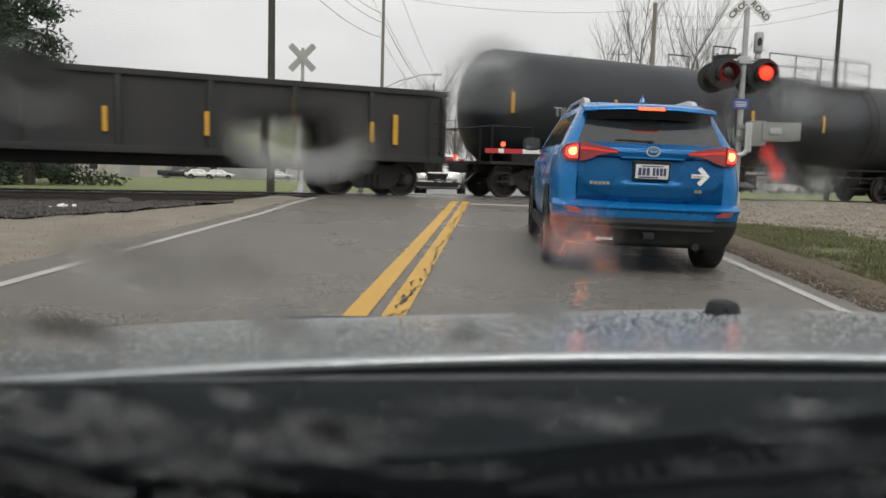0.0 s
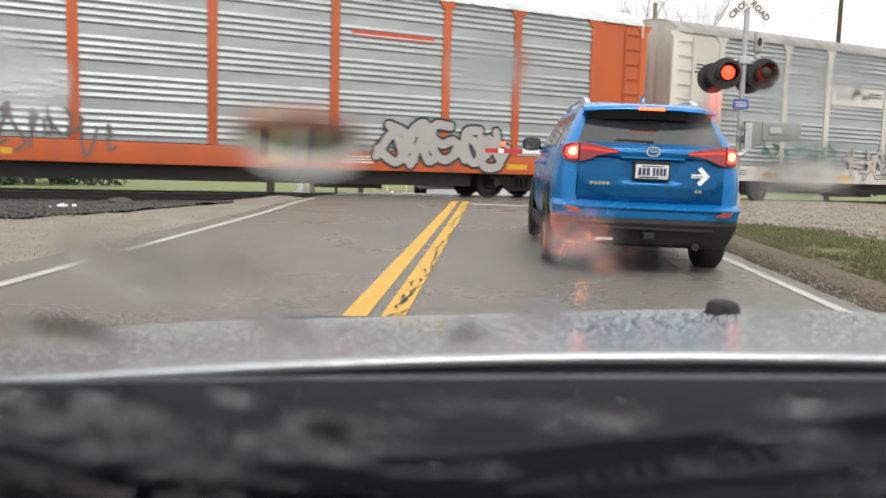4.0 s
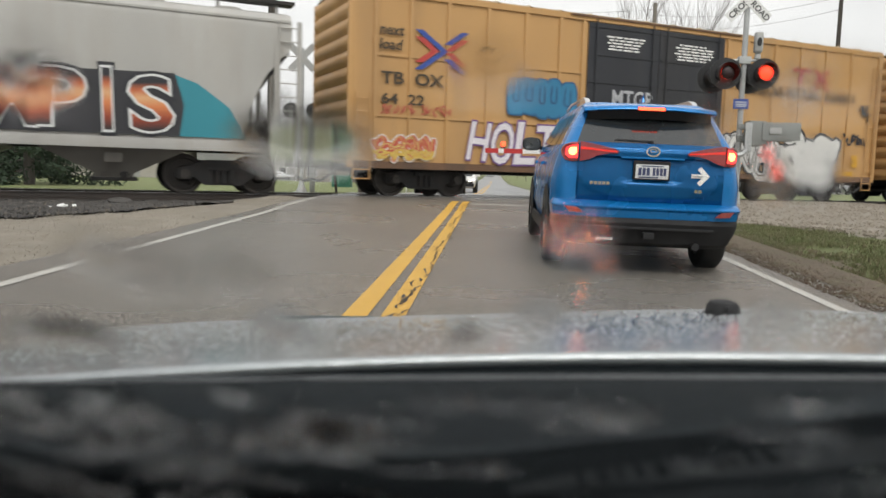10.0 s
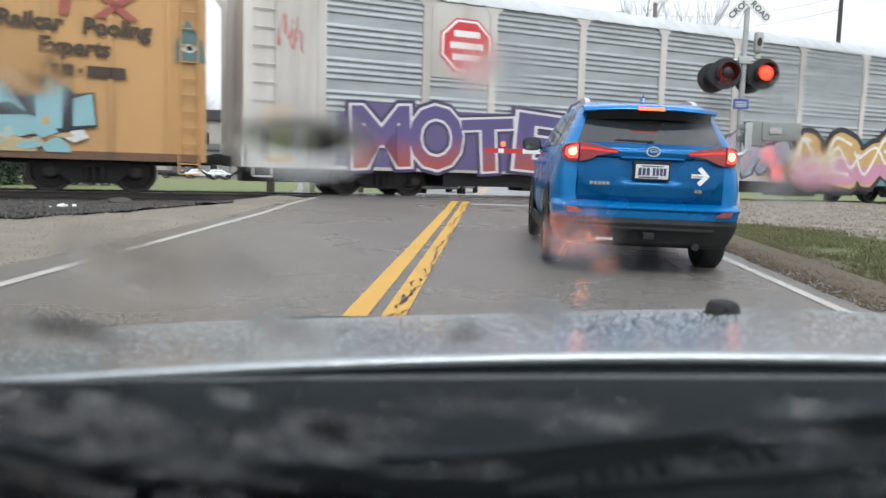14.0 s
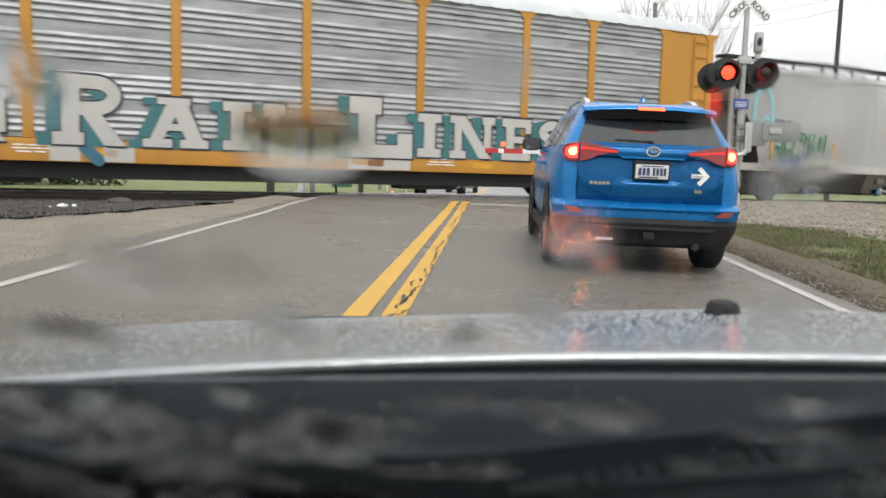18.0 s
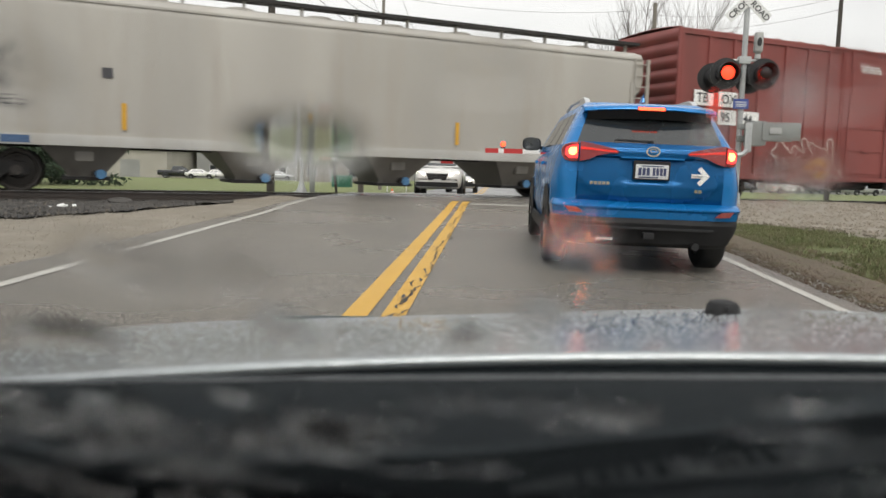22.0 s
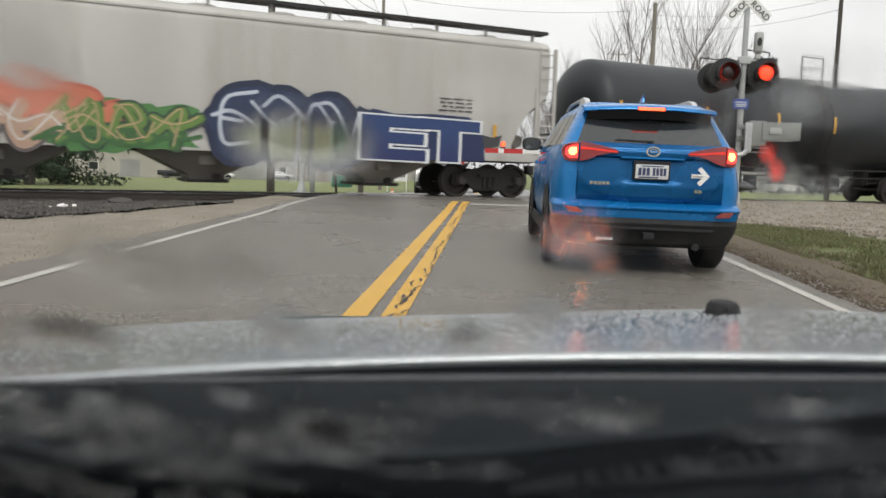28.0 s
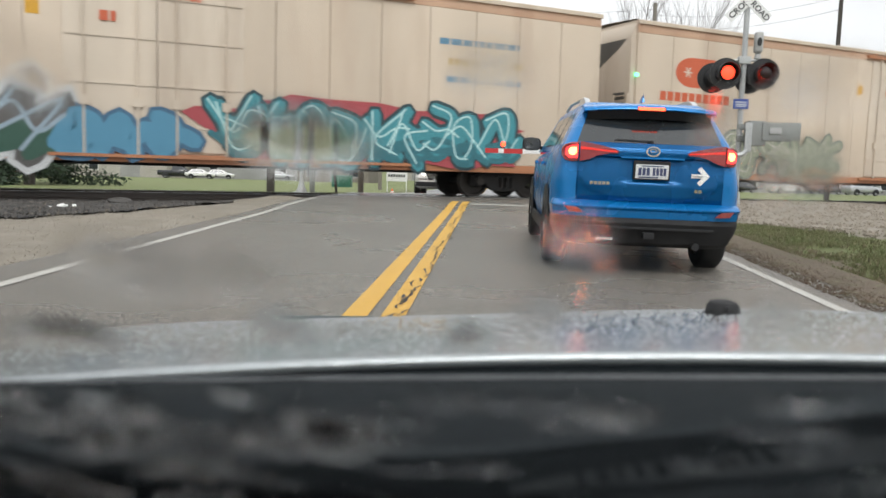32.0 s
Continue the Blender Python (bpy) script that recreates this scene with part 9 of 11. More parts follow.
for x0, w_, n, z in ((-0.56, 0.19, 5, 0.845), (0.40, 0.075, 2, 0.80)):
    for k in range(n):
        bm = bmesh.new()
        a = x0 + w_ * k / n
        box(bm, a, -0.034 + 0.1 * abs(a) ** 3, z, a + w_ / n * 0.75, -0.016 + 0.1 * abs(a) ** 3, z + 0.03)
        sp("badge_bar", M["chrome"], "chrome badge bar")(bm)
bm = bmesh.new()
for k in range(5):
    box(bm, -0.48 + 0.032 * k, -0.074, 0.335, -0.48 + 0.032 * k + 0.024, -0.066, 0.36)
sp("skirt_sticker", M["galv"], "small white sticker letters as bars")(bm)
bm = bmesh.new()
tube(bm, (-0.02, 0.10, 1.245), (0.0, 0.05, 1.25), 0.02, seg=8)
tube(bm, (0.0, 0.09, 1.255), (-0.30, 0.135, 1.265), 0.012, seg=6)
box(bm, -0.34, 0.10, 1.255, -0.02, 0.13, 1.268, 0.003)
sp("rear_wiper", M["trim"], "black rear wiper")(bm)
bm = bmesh.new()
box(bm, -0.05, -0.10, 0.36, 0.05, 0.2, 0.42, 0.008)
tube(bm, (0.45, -0.02, 0.30), (0.45, 0.25, 0.30), 0.035, seg=12)
sp("tow_hitch", M["trim"], "black tow hitch receiver")(bm)

for ch in suv.children:
    if ch.name.split(".")[0] in ("spoiler", "spoiler_underside"):
        ch.scale.x = 0.97

# -- the oncoming queue and the parked cars --
def far_pose(x, y, turn=180.0):
    return pose(x, y, ground_z(x, y) + 0.012, 0, 0, turn)


waiting_suv = car_base("suv", "pearl-white sport utility car waiting beyond the far gate", far_pose(-2.22, 35.2), M["car_white"], L=4.75, W=1.90, H=1.70, belt=1.22, cowl=1.15, hood=1.05, screen=3.75, roof=(0.5, 2.9))
white_car = car_base("sedan", "white car that pulls up behind the waiting one", far_pose(-1.35, 50.5), M["car_white"], L=4.6, W=1.80, H=1.48, belt=1.0, cowl=0.98, hood=0.88, roof=(1.0, 2.7), rear_glass=0.35, screen=3.6)
third_car = car_base("pickup_truck", "pale work truck coming up the far road", far_pose(-1.9, 80.0), M["car_silver"], L=6.2, W=2.15, H=2.35, belt=1.48, cowl=1.45, hood=1.36, roof=(2.4, 4.0), rear_glass=2.25, screen=4.7, wheel=0.44, axles=(1.25, 5.1), bed=1.4, category="truck")
for kind, label, px, py, turn, paint in (
        ("sedan", "black car parked on the grass lot", 28.2, 98.0, -60, "car_black"),
        ("suv", "white sport utility car parked on the lot", 34.0, 99.8, -70, "car_white"),
        ("sedan", "grey car parked behind the others", 41.5, 106.0, -70, "car_grey"),
        ("suv", "silver sport utility car parked on the lot", 43.5, 100.5, -75, "car_silver"),
        ("pickup_truck", "black pickup truck parked before the building", -51.8, 118.5, -80, "car_black"),
        ("sedan", "white car parked before the building", -47.8, 119.0, -75, "car_white"),
        ("sedan", "white car parked before the building", -45.6, 121.5, -75, "car_white"),
        ("sedan", "silver car parked before the building", -37.5, 127.0, -80, "car_silver")):
    kw = dict(H=1.47, belt=0.98, cowl=0.96, hood=0.86, roof=(1.0, 2.7), rear_glass=0.35, screen=3.6, wheel=0.33) if kind == "sedan" else dict(L=4.7)
    if kind == "pickup_truck":
        kw = dict(L=5.7, W=1.98, H=1.86, belt=1.25, cowl=1.22, hood=1.12, roof=(2.2, 3.7), rear_glass=2.05, screen=4.5, wheel=0.40, axles=(1.15, 4.6), bed=1.20)
    car_base(kind, label, far_pose(px, py, turn), M[paint], group="parked cars", lamps=False, category="truck" if kind == "pickup_truck" else "car", **kw)


def key_traffic():
    def at(x, y):
        return far_pose(x, y)
    walk(white_car, [(0, at(-2.1, 116)), (1.5, at(-2.1, 103)), (3.0, at(-2.0, 89)), (5.0, at(-1.8, 70)), (7.0, at(-1.85, 56)), (8.6, at(-1.96, 50.8)), (10.0, at(-1.95, 50.5)), (32.0, at(-1.95, 50.5))])
    walk(third_car, [(0, at(-2.1, 420)), (12.0, at(-2.1, 300)), (17.0, at(-2.0, 232)), (20.0, at(-2.0, 188)), (23.0, at(-2.0, 145)), (26.0, at(-1.6, 112)), (29.0, at(-1.35, 93)), (31.0, at(-1.35, 86)), (32.0, at(-1.35, 84.5))])
# ---- crossing signals and gates ----
LAMP_DISCS = []


def two_sided_disc():
    """A lens disc that glows on one face and is dark on the other."""
    me = bpy.data.meshes.new("turning_lens")
    seg, r = 28, 0.150
    vs, fs, ms = [], [], []
    prof = [(0.0, -0.030), (0.09, -0.026), (0.13, -0.012), (r, 0.0)]
    for side in (1, -1):
        base = len(vs)
        for q, y in prof:
            for i in range(seg):
                vs.append((q * math.cos(2 * math.pi * i / seg), side * (y - 0.004), q * math.sin(2 * math.pi * i / seg)))
        for k in range(len(prof) - 1):
            for i in range(seg):
                j = (i + 1) % seg
                fs.append((base + k * seg + i, base + k * seg + j, base + (k + 1) * seg + j, base + (k + 1) * seg + i))
                ms.append(0 if side > 0 else 1)
    me.from_pydata(vs, [], fs)
    me.materials.append(M["signal_glow"])
    me.materials.append(M["lens_red"])
    for p_, mi in zip(me.polygons, ms):
        p_.material_index = mi
    me.shade_smooth()
    return me


def signal_head(sig, x, z, y=-0.12):
    bm = bmesh.new()
    tube(bm, (x, y + 0.05, z), (x, y + 0.075, z), 0.345, seg=32)
    back = part("backplate", bm, M["black"], sig, "round black backplate")
    bm = bmesh.new()
    tube(bm, (x, y + 0.075, z), (x, y + 0.26, z), 0.21, 0.16, seg=20)
    part("lamp_body", bm, M["black"], back)
    bm = bmesh.new()   # the lamp that faces the other way, behind this one
    tube(bm, (x - 0.10, y + 0.74, z - 0.02), (x - 0.10, y + 0.765, z - 0.02), 0.345, seg=32)
    rear = part("rear_backplate", bm, M["black"], sig, "black backplate of the lamp facing the far side")
    bm = bmesh.new()
    tube(bm, (x - 0.10, y + 0.56, z - 0.02), (x - 0.10, y + 0.74, z - 0.02), 0.15, 0.21, seg=20)
    tube(bm, (x - 0.05, y + 0.22, z - 0.01), (x - 0.10, y + 0.60, z - 0.02), 0.035, seg=8)
    part("rear_lamp_body", bm, M["black"], rear)
    bm = bmesh.new()
    seg = 22
    rings = []
    for yy, q in ((y + 0.05, 0.215), (y - 0.26, 0.225), (y - 0.26, 0.215), (y + 0.05, 0.200)):
        rings.append([(x + q * math.cos(a), yy + (0.16 * max(0, -math.sin(a)) if yy < y else 0), z + q * math.sin(a)) for a in [radians(-50 + 280 * i / seg) for i in range(seg + 1)]])
    loft(bm, rings, closed=False)
    part("visor", bm, M["black"], back, "black hood over the lens")
    d = part("turning_lens", two_sided_disc(), None, back, "red flashing lens", pose(x, y - 0.13, z))
    return d, (x, y - 0.13, z)


def crossing_signal(label, m, top=4.75, facing=True, arm_x=0.0):
    sig = thing("crossing_signal", label, "railway signal", m)
    bm = bmesh.new()
    tube(bm, (0, 0, 0.0), (0, 0, top + 0.35), 0.065, 0.060, seg=14)
    part("mast", bm, M["galv"], sig, "galvanised mast")
    bm = bmesh.new()
    box(bm, -0.30, -0.30, -0.35, 0.30, 0.30, 0.06, 0.02)
    for a in range(4):
        tube(bm, (0.2 * math.cos(a * 1.571 + 0.785), 0.2 * math.sin(a * 1.571 + 0.785), 0.05), (0.2 * math.cos(a * 1.571 + 0.785), 0.2 * math.sin(a * 1.571 + 0.785), 0.14), 0.02, seg=6)
    tube(bm, (0, 0, 0.05), (0, 0, 0.45), 0.13, 0.09, seg=14)
    part("base", bm, M["galv"], sig, "bolted foot on concrete")
    for k, ang in enumerate((45, -45)):
        bm = bmesh.new()
        box(bm, -0.61, -0.006, -0.115, 0.61, 0.006, 0.115)
        bl = part("crossbuck_blade", bm, M["white_sign"] if facing else M["sign_back"], sig, "white crossbuck blade" if facing else "grey back of a crossbuck blade", pose(0, -0.075 - 0.016 * k, top, 0, -ang, 0))
        if facing:
            if k == 0:
                letters(bl, "lettering", "CROSSING", 0.185, pose(-0.56, -0.0075, -0.065, 90), M["black"], 0.004, 0.001, squash=1.05)
            else:
                letters(bl, "lettering", "RAIL", 0.185, pose(-0.56, -0.0075, -0.065, 90), M["black"], 0.004, 0.001, squash=1.0)
                letters(bl, "lettering", "ROAD", 0.185, pose(0.10, -0.0075, -0.065, 90), M["black"], 0.004, 0.001, squash=1.0)
    return sig


sig = crossing_signal("galvanised crossing signal with crossbuck and flashing red lamps", pose(5.45, 18.15, ground_z(5.45, 18.15) - 0.02), 4.70)
ZS = 3.08
bm = bmesh.new()
tube(bm, (-0.52, -0.02, ZS + 0.30), (0.56, -0.02, ZS + 0.30), 0.028, seg=8)
box(bm, -0.13, -0.1, ZS + 0.22, 0.13, 0.08, ZS + 0.38, 0.02)
for x in (-0.40, 0.43):
    tube(bm, (x, -0.02, ZS + 0.30), (x, 0.10, ZS + 0.02), 0.03, seg=8)
part("crossarm", bm, M["galv"], sig, "lamp bracket")
for x, first in ((-0.40, False), (0.43, True)):
    d, at_ = signal_head(sig, x, ZS)
    LAMP_DISCS.append((d, at_, first))
bm = bmesh.new()
tube(bm, (0.29, 0, ZS + 0.34), (0.29, 0, ZS + 0.44), 0.075, 0.06, seg=12)
tube(bm, (0.29, 0, ZS + 0.44), (0.29, 0, ZS + 0.50), 0.05, 0.09, seg=12)
loft(bm, [[(0.29 + 0.095 * q * math.copysign(abs(math.cos(a)) ** 0.7, math.cos(a)), 0.095 * q * math.copysign(abs(math.sin(a)) ** 0.7, math.sin(a)), z) for a in [2 * math.pi * i / 20 for i in range(20)]] for z, q in ((ZS + 0.49, 0.9), (ZS + 0.52, 1.0), (ZS + 0.86, 1.0), (ZS + 0.91, 0.92), (ZS + 0.915, 0.5))])
bell = part("bell", bm, M["sign_back"], sig, "grey electronic bell")
bm = bmesh.new()
loft(bm, [[(0.285 + 0.048 * q * math.cos(2 * math.pi * i / 18), -0.098 - d, ZS + 0.70 + 0.095 * q * math.sin(2 * math.pi * i / 18)) for i in range(18)] for q, d in ((1.0, -0.02), (1.0, 0.012), (0.75, 0.012), (0.70, 0.002))])
part("bell_mouth", bm, M["black"], bell, "dark oval sound opening")
bm = bmesh.new()
box(bm, -0.20, -0.085, 2.31, 0.14, -0.075, 2.53, 0.006)
bs = part("blue_sign", bm, M["blue_sign"], sig, "small blue notice")
for z in (2.45, 2.40, 2.36):
    bm = bmesh.new()
    box(bm, -0.15, -0.089, z, 0.09, -0.0845, z + 0.018)
    part("sign_bar", bm, M["white_sign"], bs)

gate = thing("crossing_gate", "lowered crossing gate with red and white arm", "crossing gate", pose(5.75, 18.05, ground_z(5.75, 18.05) - 0.02))
bm = bmesh.new()
box(bm, -0.17, -0.20, 1.50, 0.20, 0.25, 2.05, 0.03)
box(bm, -0.36, 0.02, 1.58, -0.16, 0.12, 1.72, 0.01)
box(bm, -0.36, 0.02, 1.86, -0.16, 0.12, 1.98, 0.01)
part("mechanism", bm, M["gate_grey"], gate, "grey gate mechanism case")
bm = bmesh.new()
box(bm, -0.27, -0.24, 1.35, -0.12, -0.20, 2.0, 0.015)
tube(bm, (-0.20, -0.25, 1.85), (-0.20, -0.21, 1.85), 0.05, seg=12)
pts = [(-0.2, 1.40), (-0.30, 1.30), (-0.52, 1.26)]
for (a, za), (b, zb_) in zip(pts, pts[1:]):
    tube(bm, (a, -0.22, za), (b, -0.22, zb_), 0.055, seg=8)
part("pivot_bracket", bm, M["galv"], gate, "pale pivot bracket")
for y in (-0.22, 0.26):
    bm = bmesh.new()
    box(bm, 0.10, y - 0.015, 1.62, 0.92, y + 0.015, 2.02, 0.008)
    cw = part("counterweight_arm", bm, M["gate_grey"], gate, "grey counterweight plate")
    if y < 0:
        bm = bmesh.new()
        box(bm, 0.24, y - 0.05, 1.76, 0.50, y - 0.016, 1.90, 0.01)
        part("weight", bm, M["sign_back"], cw)
arm_z, x0, x1 = 1.235, -0.50, -5.98
bm = bmesh.new()
box(bm, x1, -0.24, arm_z - 0.05, x0, -0.20, arm_z + 0.05, 0.006)
arm = part("gate_arm", bm, M["white_sign"], gate, "white fibreglass arm with red stripes")
for a, b in [(x1 + 0.001, x1 + 0.30)] + [(x1 + 0.42 + 0.82 * k, x1 + 0.84 + 0.82 * k) for k in range(6)]:
    bm = bmesh.new()
    box(bm, a, -0.246, arm_z - 0.052, b, -0.194, arm_z + 0.052)
    part("red_stripe", bm, M["red_paint"], arm, "red stripe")
for lx in (-5.58, -3.4, -1.6):
    bm = bmesh.new()
    box(bm, lx - 0.05, -0.24, arm_z + 0.05, lx + 0.05, -0.20, arm_z + 0.09)
    tube(bm, (lx, -0.17, arm_z + 0.15), (lx, -0.235, arm_z + 0.15), 0.062, seg=14)
    gl = part("gate_lamp", bm, M["black"], arm, "small gate lamp")
    bm = bmesh.new()
    tube(bm, (lx, -0.235, arm_z + 0.15), (lx, -0.262, arm_z + 0.15), 0.055, 0.035, seg=14)
    part("lamp_lens", bm, M["gate_glow"], gl, "glowing red lens")

far_z = ground_z(-7.0, 28.0)
far_sig = crossing_signal("galvanised signal mast with the back of a crossbuck", pose(-6.95, 28.0, far_z - 0.02, 0, 0, 0), 4.98 - far_z, facing=False)
bm = bmesh.new()
tube(bm, (0, 0, 0.02), (0, 0, 0.34), 0.20, 0.11, seg=10)
part("mast_foot", bm, M["galv"], far_sig, "grey flared mast foot")
for x in (-0.42, 0.42):
    bm = bmesh.new()
    tube(bm, (x, 0.02, 2.95), (x, 0.045, 2.95), 0.29, seg=24)
    tube(bm, (x, -0.16, 2.95), (x, 0.02, 2.95), 0.14, 0.19, seg=16)
    part("lamp_back", bm, M["black"], far_sig, "black lamp back")
far_gate = thing("crossing_gate", "far crossing gate with red and white arm lowered", "crossing gate", pose(-6.6, 28.2, ground_z(-6.6, 28.2) - 0.02))
bm = bmesh.new()
box(bm, -0.16, -0.2, 1.0, 0.16, 0.2, 1.45, 0.03)
tube(bm, (0, 0, 0), (0, 0, 0.95), 0.10, seg=12)
part("mechanism", bm, M["gate_grey"], far_gate, "grey gate mechanism case")
az = 1.475 - ground_z(-6.6, 28.2)
bm = bmesh.new()
box(bm, 0.1, -0.02, az - 0.08, 5.52, 0.02, az + 0.08)
arm = part("gate_arm", bm, M["white_sign"], far_gate, "white arm with red stripes")
for a, b in [(4.665 - 0.885 * k, 5.105 - 0.885 * k) for k in range(6)] + [(5.31, 5.515)]:
    bm = bmesh.new()
    box(bm, a, -0.026, az - 0.082, b, 0.026, az + 0.082)
    part("red_stripe", bm, M["red_paint"], arm, "red stripe")
for lx in (1.9, 3.79, 5.16):
    bm = bmesh.new()
    tube(bm, (lx, 0.05, az + 0.16), (lx, -0.05, az + 0.16), 0.075, seg=12)
    part("gate_lamp", bm, M["gate_glow"], arm, "glowing red gate lamp")


def key_signals():
    half, first = 0.54, 0.335
    for d, (x, y, z), right in LAMP_DISCS:
        # the left lamp glows in the even spans, the right one in the odd
        ang = 0.0 if right else 180.0
        rows = [(0.0, pose(x, y, z, 0, 0, ang))]
        t = first
        while t < 31.9:
            near = t - round(t)
            sw = t - 0.05 if -0.08 < near <= 0 else t + 0.04 if 0 < near < 0.05 else t
            for k, dt in enumerate((-1, 0, 1, 2)):
                rows.append((round(sw * FPS + dt) / FPS, pose(x, y, z, 0, 0, ang + 60.0 * k)))
            ang = (ang + 180.0) % 360.0
            t += half
        rows.append((32.0, pose(x, y, z, 0, 0, ang)))
        walk(d, rows)
# ---- poles, wires, trees, buildings ----
def utility_pole(x, y, h, r, mat, label, arms=(), turn=0.0):
    z = ground_z(x, y)
    p_ = thing("utility_pole", label, "utility pole", pose(x, y, z - 0.3, 0, 0, turn))
    bm = bmesh.new()
    tube(bm, (0, 0, 0), (0, 0, h + 0.3), r, r * 0.72, seg=14)
    part("pole_shaft", bm, mat, p_)
    for za in arms:
        bm = bmesh.new()
        box(bm, -1.2, -0.16, za - 0.05 + 0.3, 1.2, -0.06, za + 0.06 + 0.3, 0.008)
        arm_ = part("crossarm", bm, mat, p_, "wooden crossarm")
        for xi in (-1.05, -0.5, 0.5, 1.05):
            bm = bmesh.new()
            tube(bm, (xi, -0.11, za + 0.36), (xi, -0.11, za + 0.52), 0.035, 0.05, seg=8)
            part("insulator", bm, M["galv"], arm_)
    return p_


def cable(a, b, sag, r=0.014, label="thin black overhead cable"):
    bm = bmesh.new()
    a, b = Vector(a), Vector(b)
    last = None
    for k in range(13):
        t = k / 12
        p_ = a.lerp(b, t) - Vector((0, 0, sag * 4 * t * (1 - t)))
        if last is not None:
            tube(bm, last, p_, r, seg=5, caps=False)
        last = p_
    thing("overhead_cable", label, "cable", kind="structure", bm=bm, mat=M["wire"])


P1, P2, P3 = (-9.15, 31.7), (-7.6, 52.0), (-7.2, 90.0)
utility_pole(*P1, 11.5, 0.17, M["dark_pole"], "tall dark wooden utility pole beyond the track")
lamp_pole = utility_pole(*P2, 13.5, 0.13, M["pole_wood"], "weathered utility pole with a street lamp arm", (12.6,))
utility_pole(*P3, 11.5, 0.15, M["pole_wood"], "weathered utility pole along the far road", (10.8,))
utility_pole(-7.0, 135.0, 11.5, 0.15, M["pole_wood"], "weathered utility pole along the far road", (10.8,))
utility_pole(10.9, 57.5, 13.5, 0.20, M["pole_wood"], "pale weathered utility pole")
utility_pole(19.3, 47.0, 12.5, 0.15, M["dark_pole"], "thin dark utility pole")
utility_pole(16.6, 112.0, 19.2, 0.16, M["pole_wood"], "distant utility pole with a crossarm", (18.6,))
bm = bmesh.new()
z0 = 6.9
pts = [(0.05, 0, z0), (1.2, 0, z0 + 0.55), (2.6, 0, z0 + 0.95), (3.5, 0, z0 + 1.0)]
for a, b in zip(pts, pts[1:]):
    tube(bm, a, b, 0.035, seg=6)
tube(bm, (0.05, 0, z0 - 0.5), (1.9, 0, z0 + 0.72), 0.022, seg=6)
la = part("lamp_arm", bm, M["galv"], lamp_pole, "curved street-lamp arm")
bm = bmesh.new()
box(bm, 3.3, -0.12, z0 + 0.92, 3.95, 0.12, z0 + 1.06, 0.04)
part("lamp_head", bm, M["galv"], la, "cobra-head street lamp")
for dz, dx in ((0.0, 0.0), (-0.6, 0.1), (-1.5, -0.1)):
    cable((P1[0] - 0.4 + dx, -16, 10.8 + dz), (P1[0] + dx, P1[1], 11.2 + dz), 0.5)
    cable((P1[0] + dx, P1[1], 11.2 + dz), (P2[0] + dx, P2[1], 11.2 + dz), 0.6)
    cable((P2[0] + dx, P2[1], 11.2 + dz), (P3[0] + dx, P3[1], 10.4 + dz), 0.9)
    cable((P3[0] + dx, P3[1], 10.4 + dz), (-7.0 + dx, 135.0, 10.0 + dz), 0.9)
cable((P2[0] + 1.0, P2[1], 12.7), (P3[0] + 1.0, P3[1], 10.6), 0.7)
cable((P2[0] - 1.0, P2[1], 12.7), (P3[0] - 1.0, P3[1], 10.6), 0.7)
cable((10.9, 57.5, 12.5), (19.3, 47.0, 11.6), 0.5, 0.010)
cable((10.9, 57.5, 11.6), (19.3, 47.0, 10.9), 0.5, 0.010)
cable((10.9, 57.5, 12.9), (-7.6, 52.0, 12.4), 0.6, 0.010)
cable((19.3, 47.0, 11.6), (45.0, 22.0, 11.5), 0.6, 0.010)


def bare_tree(x, y, h, seed, label, spread_=1.0, trunk=0.14):
    rr = random.Random(seed)
    tr = thing("bare_tree", label, "tree", pose(x, y, ground_z(x, y) - 0.1), group="bare trees")
    wood, twigs = bmesh.new(), bmesh.new()

    def grow(p_, d, ln, r, lvl):
        n = 3
        q = p_
        for k in range(n):
            d = (d + Vector((rr.uniform(-1, 1), rr.uniform(-1, 1), rr.uniform(-0.3, 0.6))) * 0.16).normalized()
            e = q + d * ln / n
            tube(wood if lvl < 2 else twigs, q, e, r * (1 - 0.25 * k / n), r * (1 - 0.25 * (k + 1) / n), seg=6 if lvl < 2 else 3, caps=False)
            q = e
            if lvl < 4 and (k > 0 or lvl > 0):
                for j in range(rr.choice((1, 2, 2)) if lvl < 3 else 1):
                    a = rr.uniform(0, 6.28)
                    side = Vector((math.cos(a), math.sin(a), rr.uniform(0.3, 1.1))) * spread_
                    grow(q, (d * 0.75 + side * 0.6).normalized(), ln * rr.uniform(0.5, 0.72), max(0.006, r * rr.uniform(0.36, 0.52)), lvl + 1)
        if lvl < 4:
            grow(q, d, ln * 0.7, max(0.006, r * 0.62), lvl + 1)
    grow(Vector((0, 0, 0)), Vector((0, 0, 1)), h * 0.40, trunk, 0)
    part("trunk", wood, M["bark"], tr, "grey trunk and limbs", angle=60)
    part("twigs", twigs, M["twig"], tr, "fine leafless twigs", angle=0)
    return tr


t1 = bare_tree(12.4, 66.0, 19.0, 1, "leafless tree with fine upright twigs", 0.75, 0.11)
t2 = bare_tree(15.0, 68.0, 18.0, 2, "leafless tree with fine upright twigs", 0.8, 0.10)
t3 = bare_tree(17.5, 66.0, 16.0, 3, "leafless tree with fine upright twigs", 0.8, 0.10)
rt = random.Random(77)
